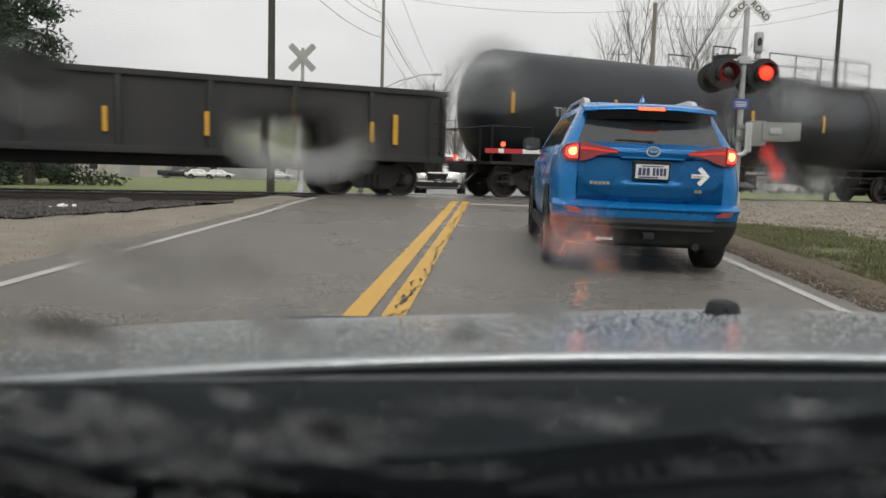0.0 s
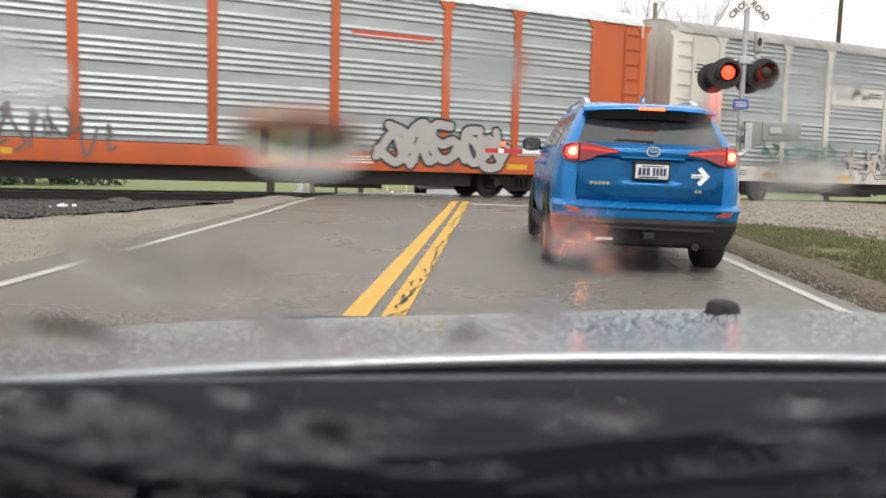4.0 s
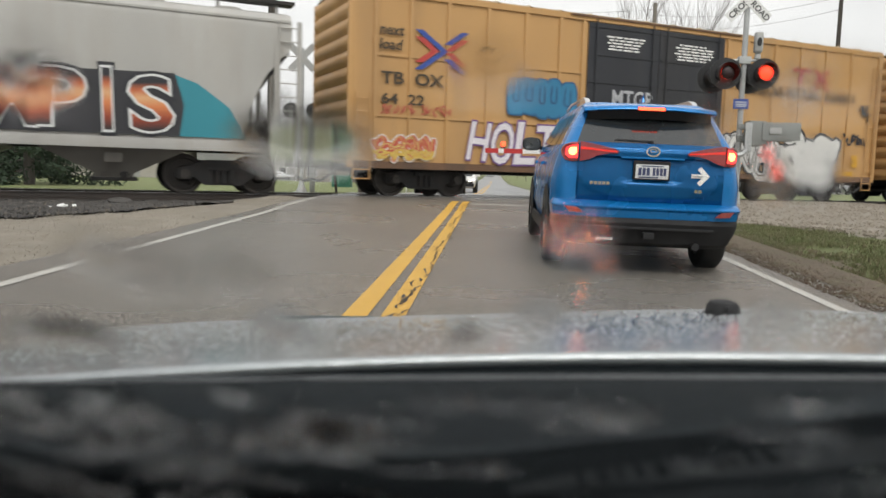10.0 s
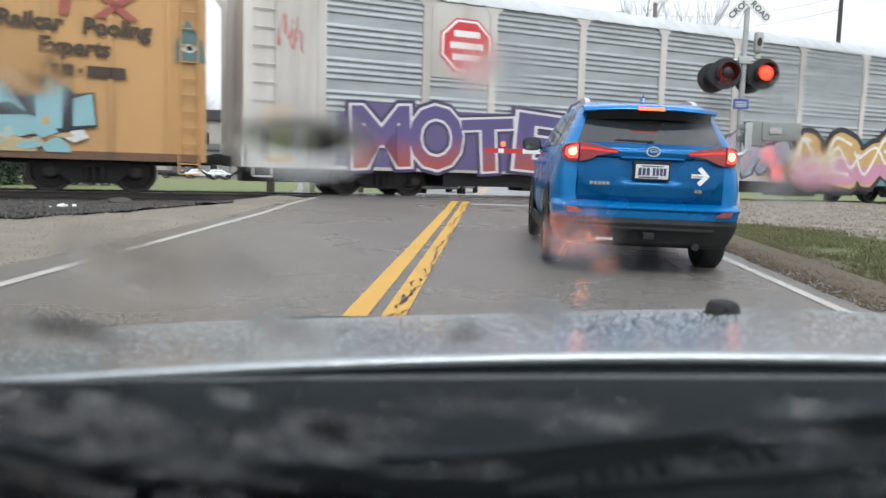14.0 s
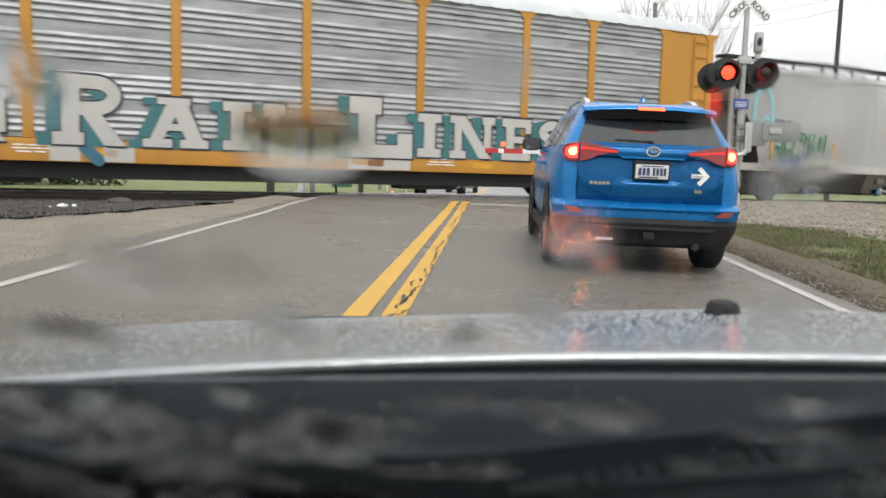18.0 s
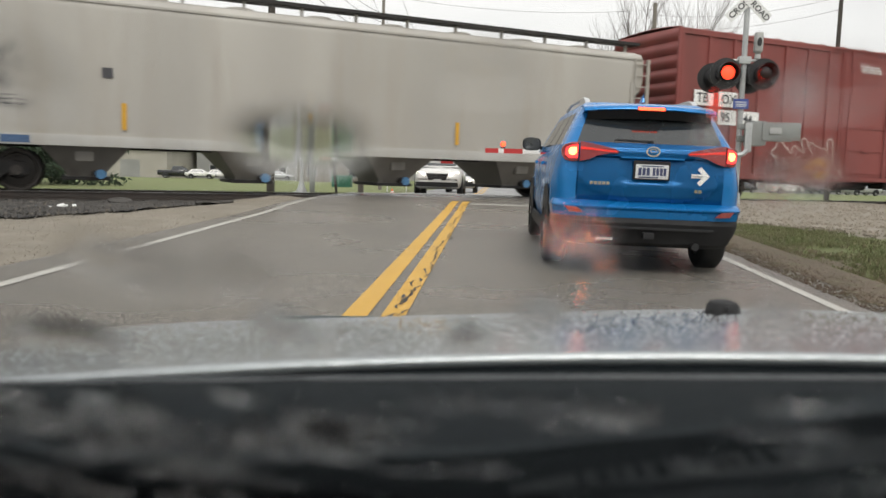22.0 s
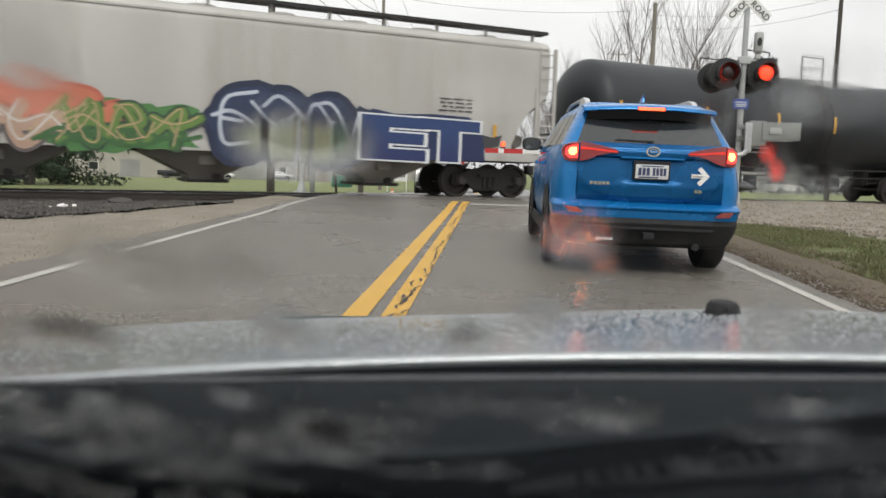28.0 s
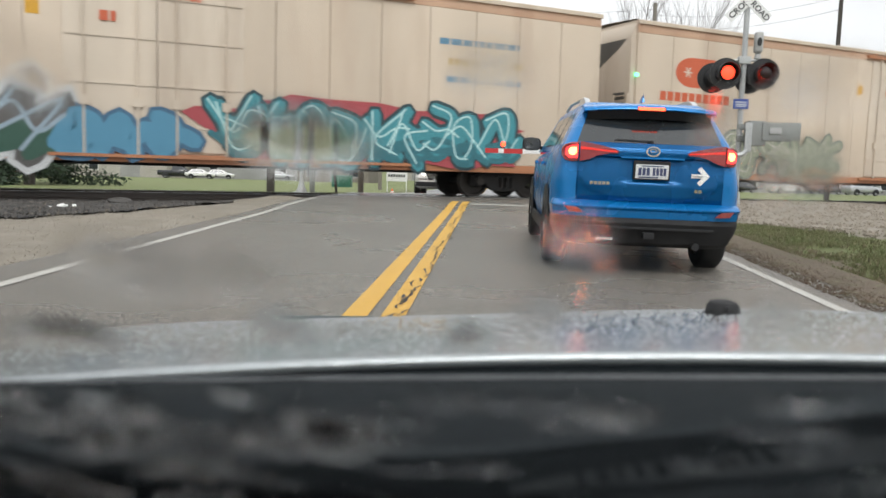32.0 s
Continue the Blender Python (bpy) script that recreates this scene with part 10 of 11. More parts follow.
for k in range(26):
    src = (t1, t2, t3)[k % 3]
    yy = 95 + k * 9.5
    xx = rt.choice((-1, 1)) * rt.uniform(8.5, 15) + rt.uniform(-1, 1)
    copy_thing(src, pose(xx, yy, ground_z(xx, yy) - 0.1, 0, 0, rt.uniform(0, 360)))
for k in range(22):
    xx, yy = rt.uniform(-110, -25), rt.uniform(140, 190)
    copy_thing((t1, t2, t3)[k % 3], pose(xx, yy, ground_z(xx, yy) - 0.1, 0, 0, rt.uniform(0, 360)))
for k in range(22):
    xx, yy = rt.uniform(25, 130), rt.uniform(150, 200)
    copy_thing((t1, t2, t3)[k % 3], pose(xx, yy, ground_z(xx, yy) - 0.1, 0, 0, rt.uniform(0, 360)))


def conifer(x, y, h, w, seed, label):
    rr = random.Random(seed)
    tr = thing("conifer", label, "tree", pose(x, y, ground_z(x, y) - 0.1))
    bm = bmesh.new()
    tube(bm, (0, 0, 0), (0, 0, h * 0.95), 0.28, 0.04, seg=10)
    boughs = []
    for k in range(120):
        z = h * rr.uniform(0.06, 0.98)
        a, ln = rr.uniform(0, 6.28), w * (1.05 - z / h) * rr.uniform(0.6, 1.15) + 0.3
        e = Vector((math.cos(a) * ln, math.sin(a) * ln, z - ln * rr.uniform(0.0, 0.35)))
        tube(bm, (0, 0, z), e, 0.035, 0.01, seg=4, caps=False)
        boughs.append((Vector((0, 0, z)), e, ln))
    part("trunk", bm, M["bark"], tr, "dark trunk and boughs")
    vs, fs = [], []
    for s_, e, ln in boughs:
        for j in range(int(150 * ln / w) + 30):
            t = rr.uniform(0.2, 1.05)
            c0 = s_.lerp(e, t) + Vector((rr.gauss(0, 0.22), rr.gauss(0, 0.22), rr.gauss(-0.12, 0.18)))
            d = Vector((rr.uniform(-1, 1), rr.uniform(-1, 1), rr.uniform(-1.0, 0.4))).normalized() * rr.uniform(0.18, 0.42)
            n_ = d.orthogonal().normalized() * rr.uniform(0.035, 0.085)
            k = len(vs)
            vs += [c0 - n_, c0 + n_, c0 + d]
            fs.append((k, k + 1, k + 2))
    me = bpy.data.meshes.new("crown")
    me.from_pydata([tuple(v) for v in vs], [], fs)
    me.materials.append(M["conifer"])
    part("crown", me, None, tr, "drooping dark green needle sprays")
    return tr


cf = conifer(-24.5, 40.0, 13.0, 4.6, 5, "dark green spruce with drooping boughs")
conifer(-29.5, 46.0, 11.0, 4.0, 6, "dark green spruce behind another")


def building(x0, y0, x1, y1, h, wall_mat, roof_mat, label, win, doors=(), turn=0.0, pitch=1.2, name="building"):
    z = min(ground_z(x0, y0), ground_z(x1, y1)) - 0.2
    b = thing(name, label, "building", pose((x0 + x1) / 2, (y0 + y1) / 2, z, 0, 0, turn))
    w, d = (x1 - x0) / 2, (y1 - y0) / 2
    bm = bmesh.new()
    box(bm, -w, -d, 0, w, d, h)
    wl_ = part("wall", bm, wall_mat, b)
    bm = bmesh.new()
    pts = [(-d - 0.4, h - 0.05), (d + 0.4, h - 0.05), (d + 0.4, h + 0.12), (0, h + pitch), (-d - 0.4, h + 0.12)]
    loft(bm, [[(x, y, zz) for y, zz in pts] for x in (-w - 0.4, w + 0.4)])
    part("roof", bm, roof_mat, b)
    for (wx, wz, ww, wh) in win:
        bm = bmesh.new()
        box(bm, wx - ww / 2, -d - 0.05, wz, wx + ww / 2, -d - 0.005, wz + wh)
        fr = part("window", bm, M["white_sign"], b, "white window frame")
        bm = bmesh.new()
        box(bm, wx - ww / 2 + 0.07, -d - 0.065, wz + 0.07, wx + ww / 2 - 0.07, -d - 0.051, wz + wh - 0.07)
        part("pane", bm, M["window_dark"], fr)
    for (wx, ww, wh) in doors:
        bm = bmesh.new()
        box(bm, wx - ww / 2, -d - 0.06, 0.1, wx + ww / 2, -d - 0.005, wh)
        part("door", bm, M["siding_grey"], b)
    return b


building(-92, 122, -52, 136, 4.6, M["siding"], M["shingle"], "long low pale building beyond the grass", [(-14, 1.2, 1.6, 1.3), (-8, 1.2, 1.6, 1.3), (2, 1.2, 1.6, 1.3), (8, 1.2, 1.6, 1.3)], [(-4, 1.1, 2.2), (14, 3.2, 3.0)])
building(-51, 132, -33, 144, 5.0, M["siding_grey"], M["shingle"], "grey commercial building with large doors", [(-6, 1.2, 1.4, 1.3), (6, 1.2, 1.4, 1.3)], [(-1, 3.2, 3.0), (3, 1.1, 2.2)])
building(-44, 150, -30, 160, 7.6, M["siding"], M["shingle"], "pale two-storey house with a dark roof", [(-4, 1.2, 1.2, 1.5), (4, 1.2, 1.2, 1.5), (-4, 4.6, 1.2, 1.5), (0, 4.6, 1.2, 1.5), (4, 4.6, 1.2, 1.5)], [(0, 1.1, 2.2)], pitch=2.6)
building(-30, 118, -19, 128, 3.4, M["brick_far"], M["shingle"], "low tan brick house with a dark roof", [(-3.2, 1.0, 1.6, 1.3), (3.2, 1.0, 1.6, 1.3)], [(0, 1.0, 2.1)], pitch=2.0)
building(26, 120, 70, 134, 4.2, M["siding_grey"], M["shingle"], "long low shop building behind the parked cars", [(-18 + 4.0 * k, 1.0, 2.2, 1.8) for k in range(10)], [(16, 1.2, 2.3)])
building(9, 150, 19, 160, 5.0, M["siding"], M["shingle"], "pale house beside the far road", [(-3, 1.0, 1.2, 1.4), (3, 1.0, 1.2, 1.4)], [(0, 1.0, 2.1)], pitch=2.2)
building(-24, 180, -13, 190, 5.0, M["siding"], M["shingle"], "pale house beside the far road", [(-3, 1.0, 1.2, 1.4), (3, 1.0, 1.2, 1.4)], [(0, 1.0, 2.1)], pitch=2.2)

hall = thing("building", "large cream commercial building with a dark flat fascia", "building", pose(-64, 145, -1.3))
for nm, w0, w1, z0, z1, mt in (("wall", -13.0, 13.0, 0.0, 10.6, "siding"), ("fascia", -13.4, 13.4, 10.6, 12.6, "shingle"), ("annex_wall", 13.05, 20.0, 0.0, 9.6, "siding"), ("annex_roof", 13.45, 20.3, 9.6, 10.4, "siding_grey")):
    bm = bmesh.new()
    box(bm, w0, 0.0 if "wall" in nm else -0.5, z0, w1, 11.0, z1, 0.05)
    part(nm, bm, M[mt], hall)
for k in range(6):
    bm = bmesh.new()
    box(bm, -11.5 + 4.0 * k, -0.08, 6.2, -9.6 + 4.0 * k, -0.01, 8.4, 0.02)
    part("window", bm, M["window_dark"], hall, "dark window")
# distant woods that close the view
bm = bmesh.new()
rw = random.Random(9)
for k in range(240):
    a = radians(-75 + 150 * k / 239)
    d0 = rw.uniform(330, 420)
    x, y = d0 * math.sin(a), d0 * math.cos(a)
    hh = rw.uniform(7, 12)
    for j in range(26):
        px, pz = x + rw.gauss(0, 3.0), rw.uniform(0.0, 1.0) ** 0.8 * hh - 2
        w_ = rw.uniform(0.4, 1.4)
        c0 = Vector((px, y + rw.gauss(0, 3), pz))
        bm.faces.new([bm.verts.new(c0 + Vector((rw.uniform(-w_, w_), rw.uniform(-w_, w_), rw.uniform(-w_, w_ * 1.6)))) for i in range(3)])
thing("distant_woods", "hazy line of leafless distant woods", "woods", kind="stuff", bm=bm, mat=M["twig"], angle=0)

# small things beside the far side of the crossing
def ground_pose(x, y, turn=0.0, rx=0.0, ry=0.0, dz=0.0):
    return pose(x, y, ground_z(x, y) - 0.05 + dz, rx, ry, turn)


bm = bmesh.new()
tube(bm, (0, 0, -0.1), (0, 0, 1.10), 0.10, 0.095, seg=12)
thing("wooden_post", "short weathered wooden post", "post", ground_pose(-4.42, 25.85), bm=bm, mat=M["pole_wood"])
bm = bmesh.new()
tube(bm, (0, 0, -0.1), (0, 0, 1.15), 0.05, 0.045, seg=10)
thing("leaning_post", "dark leaning wooden post in gravel", "post", ground_pose(-5.38, 26.6, 0, 0, -6), bm=bm, mat=M["dark_pole"])
bm = bmesh.new()
box(bm, -0.75, -0.5, -0.1, 0.75, 0.5, 0.95, 0.03)
gb = thing("utility_cabinet", "green metal utility cabinet on the grass", "utility box", ground_pose(-12.1, 62.0), bm=bm, mat=M["green_box"])
sb = thing("sign_board", "white temporary sign board on two legs", "sign", ground_pose(-5.6, 45.0))
bm = bmesh.new()
box(bm, -0.60, -0.02, 0.62, 0.60, 0.02, 1.25, 0.006)
bd = part("board", bm, M["white_sign"], sb)
for x in (-0.55, 0.55):
    bm = bmesh.new()
    tube(bm, (x, 0.03, 0), (x, 0.03, 1.25), 0.025, seg=6)
    part("leg", bm, M["white_sign"], sb)
for k in range(7):
    bm = bmesh.new()
    box(bm, -0.5 + 0.145 * k, -0.026, 0.86, -0.5 + 0.145 * k + 0.105, -0.0205, 1.02)
    part("print_bar", bm, M["black"], bd)
cone = thing("traffic_cone", "small orange traffic cone with a pale band", "traffic cone", ground_pose(-3.85, 29.6, dz=0.02))
bm = bmesh.new()
tube(bm, (0, 0, 0.03), (0, 0, 0.24), 0.10, 0.02, seg=14)
box(bm, -0.12, -0.12, 0, 0.12, 0.12, 0.03, 0.01)
part("cone_body", bm, M["orange"], cone)
bm = bmesh.new()
tube(bm, (0, 0, 0.10), (0, 0, 0.15), 0.076, 0.056, seg=14, caps=False)
part("band", bm, M["white_sign"], cone)
bm = bmesh.new()
tube(bm, (0, 0, 0), (0, 0, 1.3), 0.03, seg=8)
rod = thing("marker_rod", "leaning white marker rod beside the signal", "marker", ground_pose(8.6, 29.4, 0, 0, 14), bm=bm, mat=M["white_sign"])
wz = thing("work_sign", "orange diamond road-work sign beside the far road", "sign", ground_pose(3.75, 62.0))
bm = bmesh.new()
poly(bm, [(0, 0, 1.0), (0.6, 0, 1.6), (0, 0, 2.2), (-0.6, 0, 1.6)], (0, 0.02, 0))
part("panel", bm, M["orange"], wz)
bm = bmesh.new()
tube(bm, (0, 0.04, 0), (0, 0.04, 2.0), 0.03, seg=8)
part("post", bm, M["galv"], wz)
# ---- the car that carries the camera: hood, cowl, dashboard, windscreen ----
M["hood_paint"] = mk("wet_silver_hood", (0.40, 0.43, 0.44), 0.33, 0.6, col2=(0.25, 0.27, 0.28), big=3, fine=120, bump=0.035, bump_scale=130, coat=1.0, rough_var=0.05)
hood_tree = M["hood_paint"].node_tree
hood_tree.links.new(hood_tree.nodes["Bump"].outputs["Normal"], hood_tree.nodes["Principled BSDF"].inputs["Coat Normal"])
M["dash"] = mk("grained_dark_dashboard", (0.0115, 0.0150, 0.0175), 0.85, col2=(0.0165, 0.0205, 0.0235), big=9, fine=160, bump=0.35, bump_scale=260, spec=0.16)
M["dash_pale"] = mk("dull_grey_lining", (0.016, 0.017, 0.018), 0.6, big=14, fine=160, bump=0.3, bump_scale=260)
# near black: slot shade put into the colour; also the dashboard top
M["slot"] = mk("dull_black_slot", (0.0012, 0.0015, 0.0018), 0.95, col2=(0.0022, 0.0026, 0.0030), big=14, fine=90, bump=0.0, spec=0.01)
M["lip_pale"] = mk("pale_grey_plastic_lip", (0.075, 0.082, 0.088), 0.5, col2=(0.045, 0.05, 0.055), big=12, fine=120, bump=0.1)
M["tray_edge"] = mk("worn_black_rubber", (0.0085, 0.0095, 0.0105), 0.8, col2=(0.005, 0.006, 0.0065), big=30, fine=120, bump=0.1, spec=0.08)
M["water"] = glass_mat("rain_water", (1, 1, 1), 1.33, 0.0)
M["screen_glass"] = glass_mat("windscreen_glass", (0.97, 0.985, 0.98), 1.45, 0.0)

own = thing("waiting_car", "silver-grey wet car with its dashboard, hood and windscreen", "car", pose(0, 0, 0))


def hood_edge(x):
    return 0.693 - 0.18 * (x - 0.2) ** 2


def hood_z(x, y):
    u = y - 0.68
    far = smooth_step(0.0, 0.65, u)
    crown = (0.0107 - 0.055 * x + 0.040 * x * x) * (1 - far) + (0.036 * (math.sqrt((x - 0.45) ** 2 + 0.02) - 0.141) - 0.033 * (x - 0.12)) * far
    return 0.932 - 0.073 * u - 0.069 * u * u - crown - (0.5 * max(0, u - 1.15) ** 2)


bm = bmesh.new()
xs = even(-0.62, 1.32, 30)
rows_h = []
for v in even(0, 1, 22):
    rows_h.append([(x, hood_edge(x) * (1 - v) + 2.05 * v, hood_z(x, hood_edge(x) * (1 - v) + 2.05 * v)) for x in xs])
loft(bm, rows_h, closed=False)
part("hood", bm, M["hood_paint"], own, "silver-grey metallic hood beaded with rain", angle=60)
bm = bmesh.new()
last = None
for x in even(-0.60, 1.30, 40):
    p_ = (x, hood_edge(x) - 0.002, hood_z(x, hood_edge(x)) - 0.004)
    if last:
        tube(bm, last, p_, 0.0065, seg=8, caps=False)
    last = p_
part("hood_lip", bm, M["hood_paint"], own, "bright rounded rear lip of the hood", angle=60)
# beads of rain on the hood
rb = random.Random(4)
base = [(0, 0, 1)] + [(math.cos(k * 1.0472), math.sin(k * 1.0472), 0.15) for k in range(6)]
vs, fs = [], []
for k in range(24000):
    x = rb.uniform(-0.55, 1.15)
    y = hood_edge(x) + 0.02 + (rb.random() ** 1.1) * 0.95
    r = rb.choice((0.0006, 0.0008, 0.0011, 0.0014, 0.0020)) * rb.uniform(0.8, 1.3)
    z, i = hood_z(x, y), len(vs)
    sx = rb.uniform(0.8, 1.4)
    vs += [(x + a * r * sx, y + b * r, z + c_ * r * 0.7) for a, b, c_ in base]
    fs += [(i, i + 1 + j, i + 1 + (j + 1) % 6) for j in range(6)]
me = bpy.data.meshes.new("rain_bead")
me.from_pydata(vs, [], fs)
me.materials.append(M["water"])
me.shade_smooth()
tagged(new("rain_bead", me), "beads of rain on the hood", "rain drops", "", "stuff")
bm = bmesh.new()
nx, ny = 0.3375, 1.15
prof_n = [(1.0, 0.0), (1.0, 0.35), (0.93, 0.7), (0.75, 0.92), (0.45, 1.0), (0.02, 1.0)]
loft(bm, [[(nx + 0.0245 * q * math.copysign(abs(math.cos(a)) ** 0.8, math.cos(a)), ny + 0.026 * q * math.sin(a), hood_z(nx, ny) - 0.009 + 0.029 * h_) for a in [2 * math.pi * i / 20 for i in range(20)]] for q, h_ in prof_n])
nz = part("washer_nozzle", bm, M["trim"], own, "black washer nozzle on the hood")
bm = bmesh.new()
tube(bm, (nx, ny - 0.0275, hood_z(nx, ny) + 0.012), (nx, ny - 0.024, hood_z(nx, ny) + 0.012), 0.003, seg=8)
part("jet", bm, M["black"], nz)
bm = bmesh.new()
loft(bm, [[(x, hood_edge(x) - dy, hood_z(x, hood_edge(x)) - dz) for x in xs] for dy, dz in ((-0.004, 0.004), (0.006, 0.012), (0.012, 0.04), (0.08, 0.045), (0.20, 0.03))], closed=False)
part("cowl", bm, M["dash"], own, "black plastic cowl")
# the black cowl panel below the glass, with its grille
def lean(x):
    """The cowl rises a little towards the right."""
    return 0.04 * x


def dash_edge(x):
    return 0.500 - 0.10 * (x - 0.2) ** 2


bm = bmesh.new()
rows_d = []
for v, dz in ((0.0, -0.05), (0.004, -0.006), (0.012, 0.0), (0.05, 0.003), (0.10, 0.002), (0.16, -0.001), (0.20, -0.003), (0.34, -0.02)):
    rows_d.append([(x, dash_edge(x) - v, 0.953 + dz + lean(x)) for x in even(-0.60, 1.2, 36)])
loft(bm, rows_d, closed=False)
part("cowl_panel", bm, M["dash"], own, "dark grained cowl panel", angle=50)
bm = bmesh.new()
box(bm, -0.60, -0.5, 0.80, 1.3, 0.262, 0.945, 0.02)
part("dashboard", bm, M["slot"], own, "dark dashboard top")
# thin lip along the panel edge, paler than the panel
bm = bmesh.new()
last = None
for x in even(-0.45, 0.75, 40):
    p_ = (x, dash_edge(x) - 0.010, 0.9535 + lean(x))
    if last:
        tube(bm, last, p_, 0.0022, seg=6, caps=False)
    last = p_
part("cowl_lip", bm, M["lip_pale"], own, "pale lip of the cowl panel", angle=60)
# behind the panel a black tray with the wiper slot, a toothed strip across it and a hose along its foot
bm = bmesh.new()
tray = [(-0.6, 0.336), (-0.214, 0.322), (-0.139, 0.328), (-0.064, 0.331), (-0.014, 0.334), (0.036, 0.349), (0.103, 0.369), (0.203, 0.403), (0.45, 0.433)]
# this raised sheet paints the darkness of the recessed slot
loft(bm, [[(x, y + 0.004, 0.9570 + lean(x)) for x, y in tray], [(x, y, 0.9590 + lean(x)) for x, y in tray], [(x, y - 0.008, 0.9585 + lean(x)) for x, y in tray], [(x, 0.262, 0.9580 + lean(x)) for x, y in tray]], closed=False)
part("cowl_tray", bm, M["slot"], own, "black tray with the shade of the wiper slot in its colour", angle=40)
bm = bmesh.new()
strip_in, strip_out = [(0.01, 0.29), (0.038, 0.299), (0.077, 0.306), (0.115, 0.315), (0.138, 0.322), (0.175, 0.33)], [(0.01, 0.297), (0.037, 0.312), (0.082, 0.33), (0.122, 0.342), (0.149, 0.35), (0.192, 0.363)]
loft(bm, [[(x, y, z + lean(x)) for x, y in line] for line, z in ((strip_in, 0.9590), (strip_in, 0.9610), (strip_out, 0.9610), (strip_out, 0.9590))], closed=False)
part("cowl_strip", bm, M["tray_edge"], own, "dull toothed strip of the cowl")
# gaps between the teeth: raised blocks, their shade given by colour
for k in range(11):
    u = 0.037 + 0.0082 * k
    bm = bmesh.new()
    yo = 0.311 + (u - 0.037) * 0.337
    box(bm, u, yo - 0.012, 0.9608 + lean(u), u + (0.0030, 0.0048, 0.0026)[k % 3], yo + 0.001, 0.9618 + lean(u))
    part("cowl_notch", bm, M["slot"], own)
bm = bmesh.new()
last = None
for x, y in ((0.042, 0.276), (0.072, 0.286), (0.101, 0.293), (0.124, 0.293), (0.135, 0.282)):
    if last:
        tube(bm, last, (x, y, 0.960 + lean(x)), 0.004, seg=8)
    last = (x, y, 0.960 + lean(x))
part("washer_hose", bm, M["tray_edge"], own, "thin black washer hose")
bm = bmesh.new()
tube(bm, (0.148, 0.299, 0.9629), (0.148, 0.299, 0.9709), 0.0042, seg=12)
part("screw_head", bm, M["dash_pale"], own, "dull screw head")
# roof, rear and side walls of the cabin close the car round the camera
bm = bmesh.new()
loft(bm, [[(x, y, z - 0.05 * ((x - 0.4) / 0.8) ** 2) for x in even(-0.40, 1.2, 7)] for y, z in ((-0.21, 1.315), (-0.45, 1.40), (-1.2, 1.44), (-1.9, 1.38), (-2.1, 1.1), (-2.1, 0.4))], closed=False)
part("cabin_lining", bm, M["dash_pale"], own, "grey cabin lining")
for x in (-0.62, 1.32):
    bm = bmesh.new()
    box(bm, x - 0.02, -2.1, 0.3, x + 0.02, 0.55, 0.95)
    part("door_panel", bm, M["dash"], own)
    # outer side: fender, doors and rear quarter, with wheels below
    out = -1 if x < 0 else 1
    bm = bmesh.new()
    side = [(0.03, 0.30), (0.075, 0.36), (0.085, 0.62), (0.07, 0.80), (0.03, 0.88)]
    loft(bm, [[(x + out * (d_ - pull), y, z - low) for d_, z in side] for y, pull, low in ((-2.55, 0.10, 0.0), (-2.35, 0.02, 0.0), (-1.0, 0.0, 0.0), (0.3, 0.0, 0.0), (0.7, 0.0, 0.08), (1.3, 0.01, 0.14), (1.85, 0.06, 0.18), (2.05, 0.16, 0.20))], closed=False)
    bmesh.ops.solidify(bm, geom=bm.faces[:], thickness=0.01)
    part("body_side", bm, M["hood_paint"], own, "silver-grey body side", angle=50)
    for ay in (-1.75, 1.02):
        wh = part("wheel", tyre_mesh(0.33, 0.21), None, own, "wet black tyre", pose(x - out * 0.02, ay, 0.33))
        part("rim", rim_mesh(0.33, 0.215), None, wh, "silver alloy rim")
bm = bmesh.new()
loft(bm, [[(x, 2.05 + dy - 0.10 * (x - 0.35) ** 2, z) for x in even(-0.56, 1.26, 14)] for z, dy in ((0.26, -0.04), (0.34, 0.02), (0.52, 0.04), (0.62, 0.02), (0.70, 0.0))], closed=False)
bmesh.ops.solidify(bm, geom=bm.faces[:], thickness=0.02)
part("front_bumper", bm, M["hood_paint"], own, "silver-grey front bumper", angle=50)
bm = bmesh.new()
loft(bm, [[(x, y, z - 0.05 * ((x - 0.4) / 0.8) ** 2) for x in even(-0.46, 1.26, 9)] for y, z in ((-0.24, 1.345), (-0.45, 1.425), (-1.2, 1.465), (-1.95, 1.405), (-2.35, 1.05), (-2.55, 0.95), (-2.6, 0.40))], closed=False)
part("roof_skin", bm, M["hood_paint"], own, "silver-grey roof and tail", angle=50)

# the windscreen leans back, close before the camera
WS0, WS1 = Vector((0, 0.280, 0.954)), Vector((0, -0.2143, 1.300))
WD = (WS1 - WS0).normalized()
WN = Vector((0, -WD.z, WD.y))
WN = WN if WN.z > 0 else -WN


def on_screen(x, v):
    """A point on the outer face of the windscreen: x across, v metres up along it."""
    return Vector((x, 0, 0)) + WS0 + WD * v


bm = bmesh.new()
a, b = on_screen(-0.75, -0.03), on_screen(1.4, -0.03)
c_, d = on_screen(1.4, 0.62), on_screen(-0.75, 0.62)
poly(bm, [a, b, c_, d], -WN * 0.004)
ws = part("windscreen", bm, M["screen_glass"], own, "rain-spotted windscreen", angle=0)
ws.visible_shadow = False


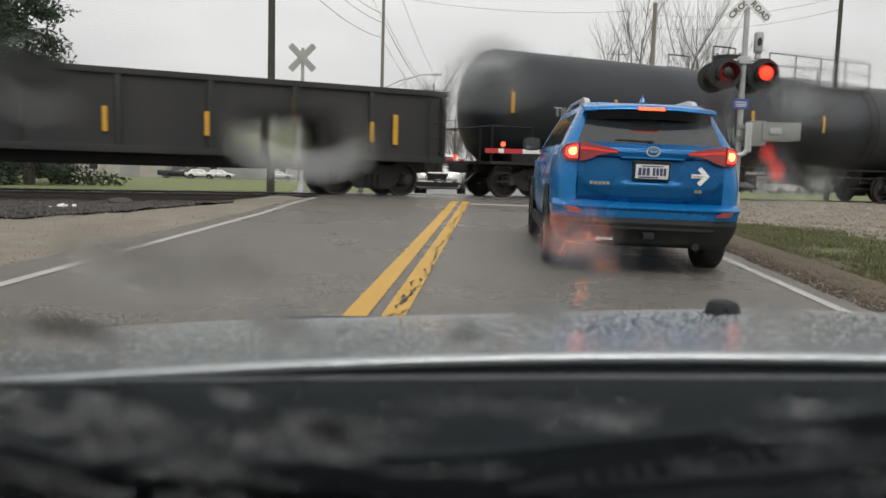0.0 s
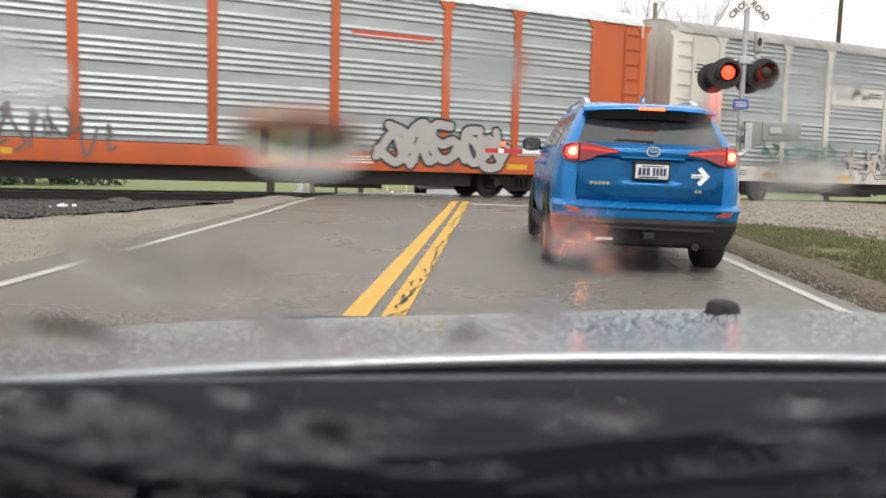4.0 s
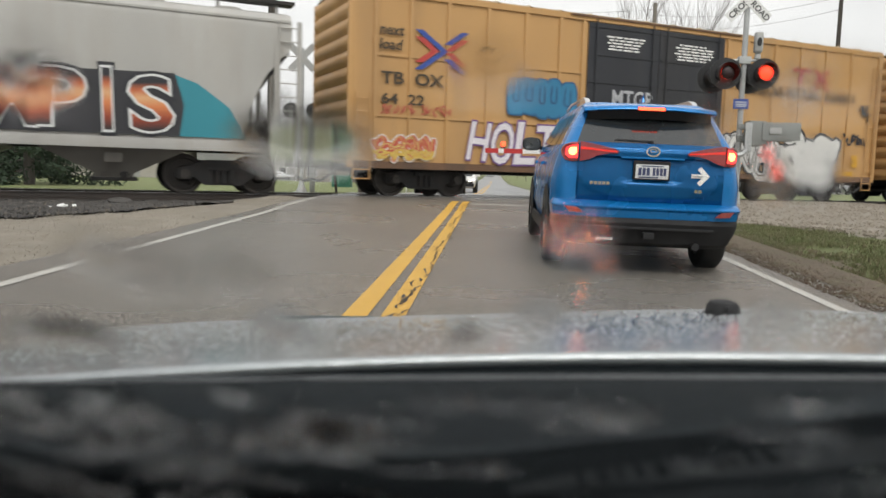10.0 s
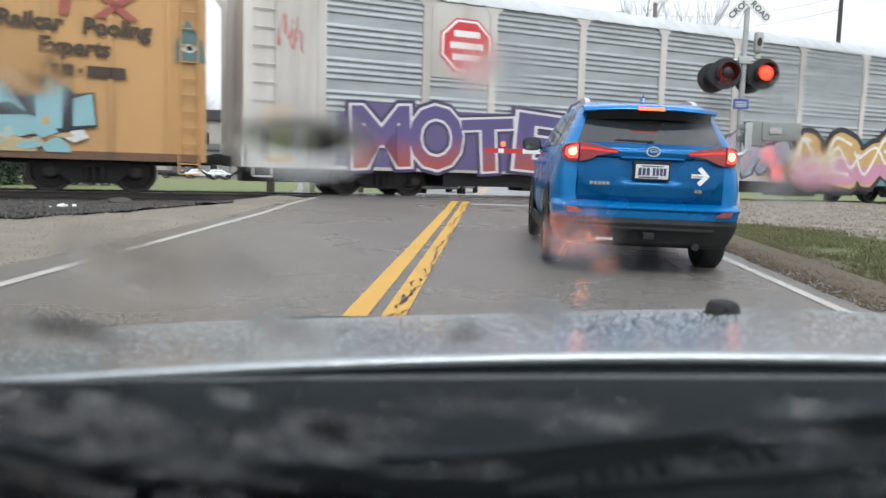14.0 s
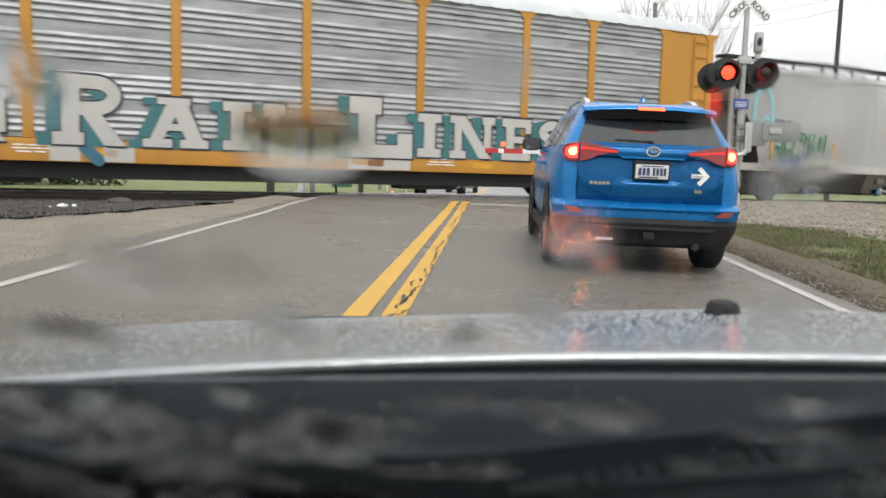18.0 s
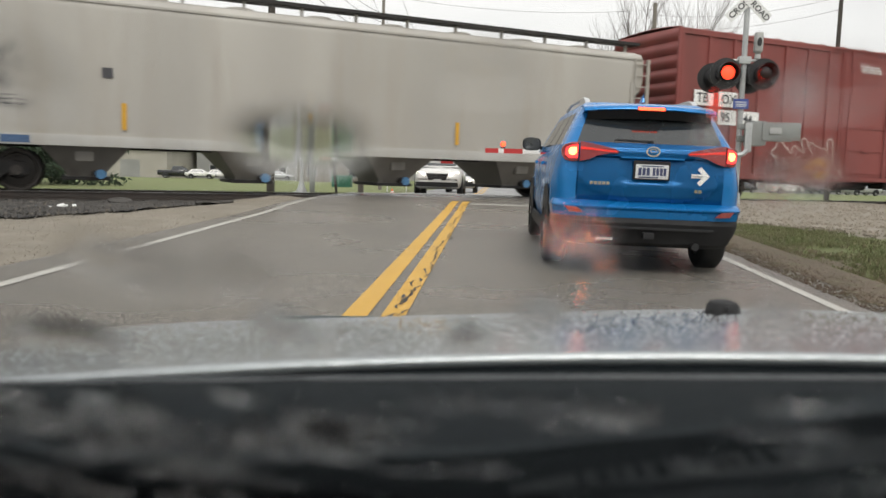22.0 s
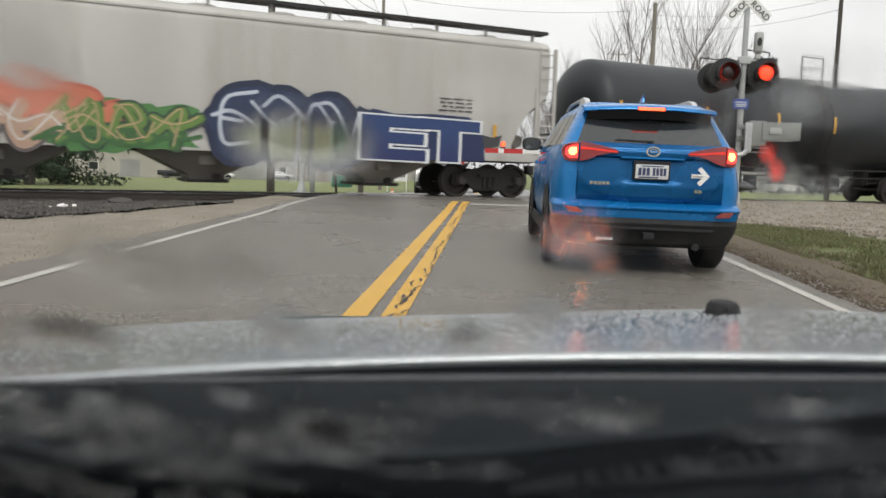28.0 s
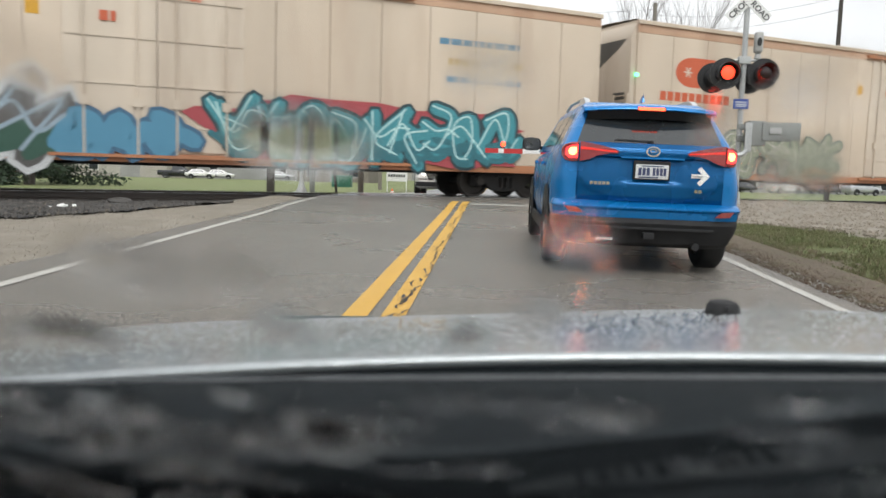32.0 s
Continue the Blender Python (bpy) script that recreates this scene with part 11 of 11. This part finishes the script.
def drop(px, py, rx, ry, k, seed=0, lean=0.0):
    """A soft-edged drop of water on the glass: its middle in half-widths of the view, its radii in thousandths of the view's width, its steepness k; with lean its upper part is the thicker, so that the sky shows in it."""
    rr = random.Random(seed)
    t_ = math.tan(radians(59.0 / 2))
    way = CAM_POSE.to_3x3() @ Vector((px * t_, -py * t_, -1))
    eye = Vector(EYE)
    far = (WS0 - eye).dot(WN) / way.dot(WN)
    p0 = eye + way * far
    x0, v0 = p0.x, (p0 - WS0).dot(WD)
    tilt = abs(way.normalized().dot(WN))
    rx, rv = rx * 0.001 * 2 * t_ * far, ry * 0.001 * 2 * t_ * far / tilt
    h = k * min(rx, rv) + 0.32 * lean * rv
    bm = bmesh.new()
    seg, rings = 24, 9
    ph = rr.uniform(0, 6)
    grid = []
    for j in range(rings + 1):
        q = j / rings
        row = []
        for i in range(seg):
            a = 2 * math.pi * i / seg
            wv = 1 + 0.15 * math.sin(2 * a + ph) + 0.08 * math.sin(3 * a + 2 * ph)
            hh = (h + lean * rv * q * math.sin(a)) * (math.cos(q * math.pi / 2) ** 2 if q < 1 else 0.0)
            row.append(on_screen(x0 + rx * q * wv * math.cos(a), v0 + rv * q * wv * math.sin(a)) + WN * (0.0004 + hh))
        grid.append(row)
    loft(bm, [[p_ - WN * 0.0003 for p_ in grid[-1]]] + grid[::-1])
    bmesh.ops.remove_doubles(bm, verts=bm.verts[:], dist=0.00001)
    ob = thing("rain_drop", "blurred drop of rain on the windscreen", "rain drop", group="drops on the windscreen", bm=bm, mat=M["water"], angle=40)
    ob.visible_shadow = False
    return ob


def lens_drop(px, py, rx, ry, tx, ty, mx, my, rim):
    """A thicker drop that bends the view: through its middle shows what lies at (tx, ty), enlarged 1 / mx and 1 / my times; its rim falls away from rim times its width on."""
    t_ = math.tan(radians(59.0 / 2))
    turn, eye = CAM_POSE.to_3x3(), Vector(EYE)

    def ray(a, b):
        return turn @ Vector((a * t_, -b * t_, -1))

    def foot(a, b):
        w = ray(a, b)
        p = eye + w * ((WS0 - eye).dot(WN) / w.dot(WN))
        return p.x, (p - WS0).dot(WD)

    def slope(a, b):
        """The water's slope that bends the ray through (a, b) to its aim, by the law of refraction."""
        d0, d2 = ray(a, b).normalized(), ray(tx + mx * (a - px), ty + my * (b - py)).normalized()
        side = d0 - WN * d0.dot(WN)
        d1 = side / 1.33
        d1 = d1 + WN * math.sqrt(1 - d1.length_squared) * math.copysign(1, d0.dot(WN))
        n = d1 * 1.33 - d2
        return -n.x / n.dot(WN), -n.dot(WD) / n.dot(WN)

    e = 0.01
    (x0, v0), (gx, gv) = foot(px, py), slope(px, py)
    xa, xb, va, vb = foot(px - e, py)[0], foot(px + e, py)[0], foot(px, py + e)[1], foot(px, py - e)[1]
    gxx = (slope(px + e, py)[0] - slope(px - e, py)[0]) / (xb - xa)
    gvv = (slope(px, py - e)[1] - slope(px, py + e)[1]) / (vb - va)
    hx, hv = (xb - xa) / (2 * e) * rx * 0.002, (vb - va) / (2 * e) * ry * 0.002
    seg, rings = 32, 12
    pts = [[(q / rings * hx * math.cos(2 * math.pi * i / seg), q / rings * hv * math.sin(2 * math.pi * i / seg)) for i in range(seg)] for q in range(rings + 1)]

    def rise(x, v):
        return gx * x + gv * v + (gxx * x * x + gvv * v * v) / 2
    low = min(rise(x, v) for row in pts[:rings - 1] for x, v in row)
    grid = []
    for j, row in enumerate(pts):
        fall = 1 - smooth_step(rim, 1.0, j / rings)
        grid.append([on_screen(x0 + x, v0 + v) + WN * (0.0004 + max(0.0, rise(x, v) - low) * fall) for x, v in row])
    bm = bmesh.new()
    loft(bm, [[p_ - WN * 0.0003 for p_ in grid[-1]]] + grid[::-1])
    bmesh.ops.remove_doubles(bm, verts=bm.verts[:], dist=0.00001)
    ob = thing("rain_drop", "thick drop of rain on the windscreen that bends the view", "rain drop", group="drops on the windscreen", bm=bm, mat=M["water"], angle=40)
    ob.visible_shadow = False
    return ob


for row in (
        (-0.318, -0.274, 76, 34, -0.312, -0.180, 0.9, 0.35, 0.95),
        (0.724, -0.21, 10, 14, 0.722, -0.392, 0.35, 0.3, 0.84),
        (0.744, -0.173, 10, 18, 0.722, -0.392, 0.35, 0.3, 0.84),
        (0.611, -0.318, 9, 28, 0.643, -0.392, 0.35, 0.22, 0.84)):
    lens_drop(*row)
# a cluster of tiny drops in which the brake lamp shows
rd_ = random.Random(31)
for cx, cy, ax, ay, n, r in ((0.302, -0.054, 0.080, 0.058, 62, 1.8), (0.282, -0.036, 0.04, 0.04, 14, 1.8), (0.368, 0.024, 0.022, 0.012, 7, 1.8), (0.318, 0.085, 0.008, 0.030, 8, 1.8)):
    spots = []
    while len(spots) < n:
        a, q = rd_.uniform(0, 2 * math.pi), math.sqrt(rd_.random())
        x, y = cx + ax * q * math.cos(a), cy + ay * q * math.sin(a)
        if all(math.hypot(x - c, y - d) > 0.0075 for c, d in spots):
            spots.append((x, y))
    for x, y in spots:
        lens_drop(x, y, r, r, 0.2965, -0.2340, 0.08, 0.04, 0.84)
for x, y, rx, ry, k, sd in (
        (-0.930, -0.425, 42, 42, 0.018, 4), (0.83, -0.205, 42, 24, 0.010, 5), (0.88, -0.40, 60, 24, 0.005, 6), (0.765, -0.388, 32, 36, 0.004, 21),
        (-0.845, 0.165, 66, 15, 0.06, 7), (-0.46, 0.035, 40, 26, 0.03, 8), (-0.355, 0.150, 32, 22, 0.04, 9), (-0.70, 0.01, 70, 26, 0.02, 10),
        (0.05, 0.175, 26, 16, 0.06, 14), (0.22, 0.12, 30, 18, 0.03, 16), (0.74, 0.13, 36, 14, 0.03, 19)):
    drop(x, y, rx, ry, k, sd)
drop(0.108, -0.425, 46, 30, 0.0, 3, 0.05)
rq = random.Random(12)
for k in range(40):
    drop(rq.uniform(-1, 1), rq.uniform(0.31, 0.56), rq.uniform(26, 60), rq.uniform(5, 9.5), rq.uniform(0.003, 0.012), 100 + k)
for k in range(52):
    drop(rq.uniform(-1, -0.2), rq.uniform(0.30, 0.56), rq.uniform(22, 55), rq.uniform(6, 12), rq.uniform(0.015, 0.035), 200 + k)
# ---- what moves ----
def motions():
    key_train()
    key_signals()
    key_traffic()


motions()
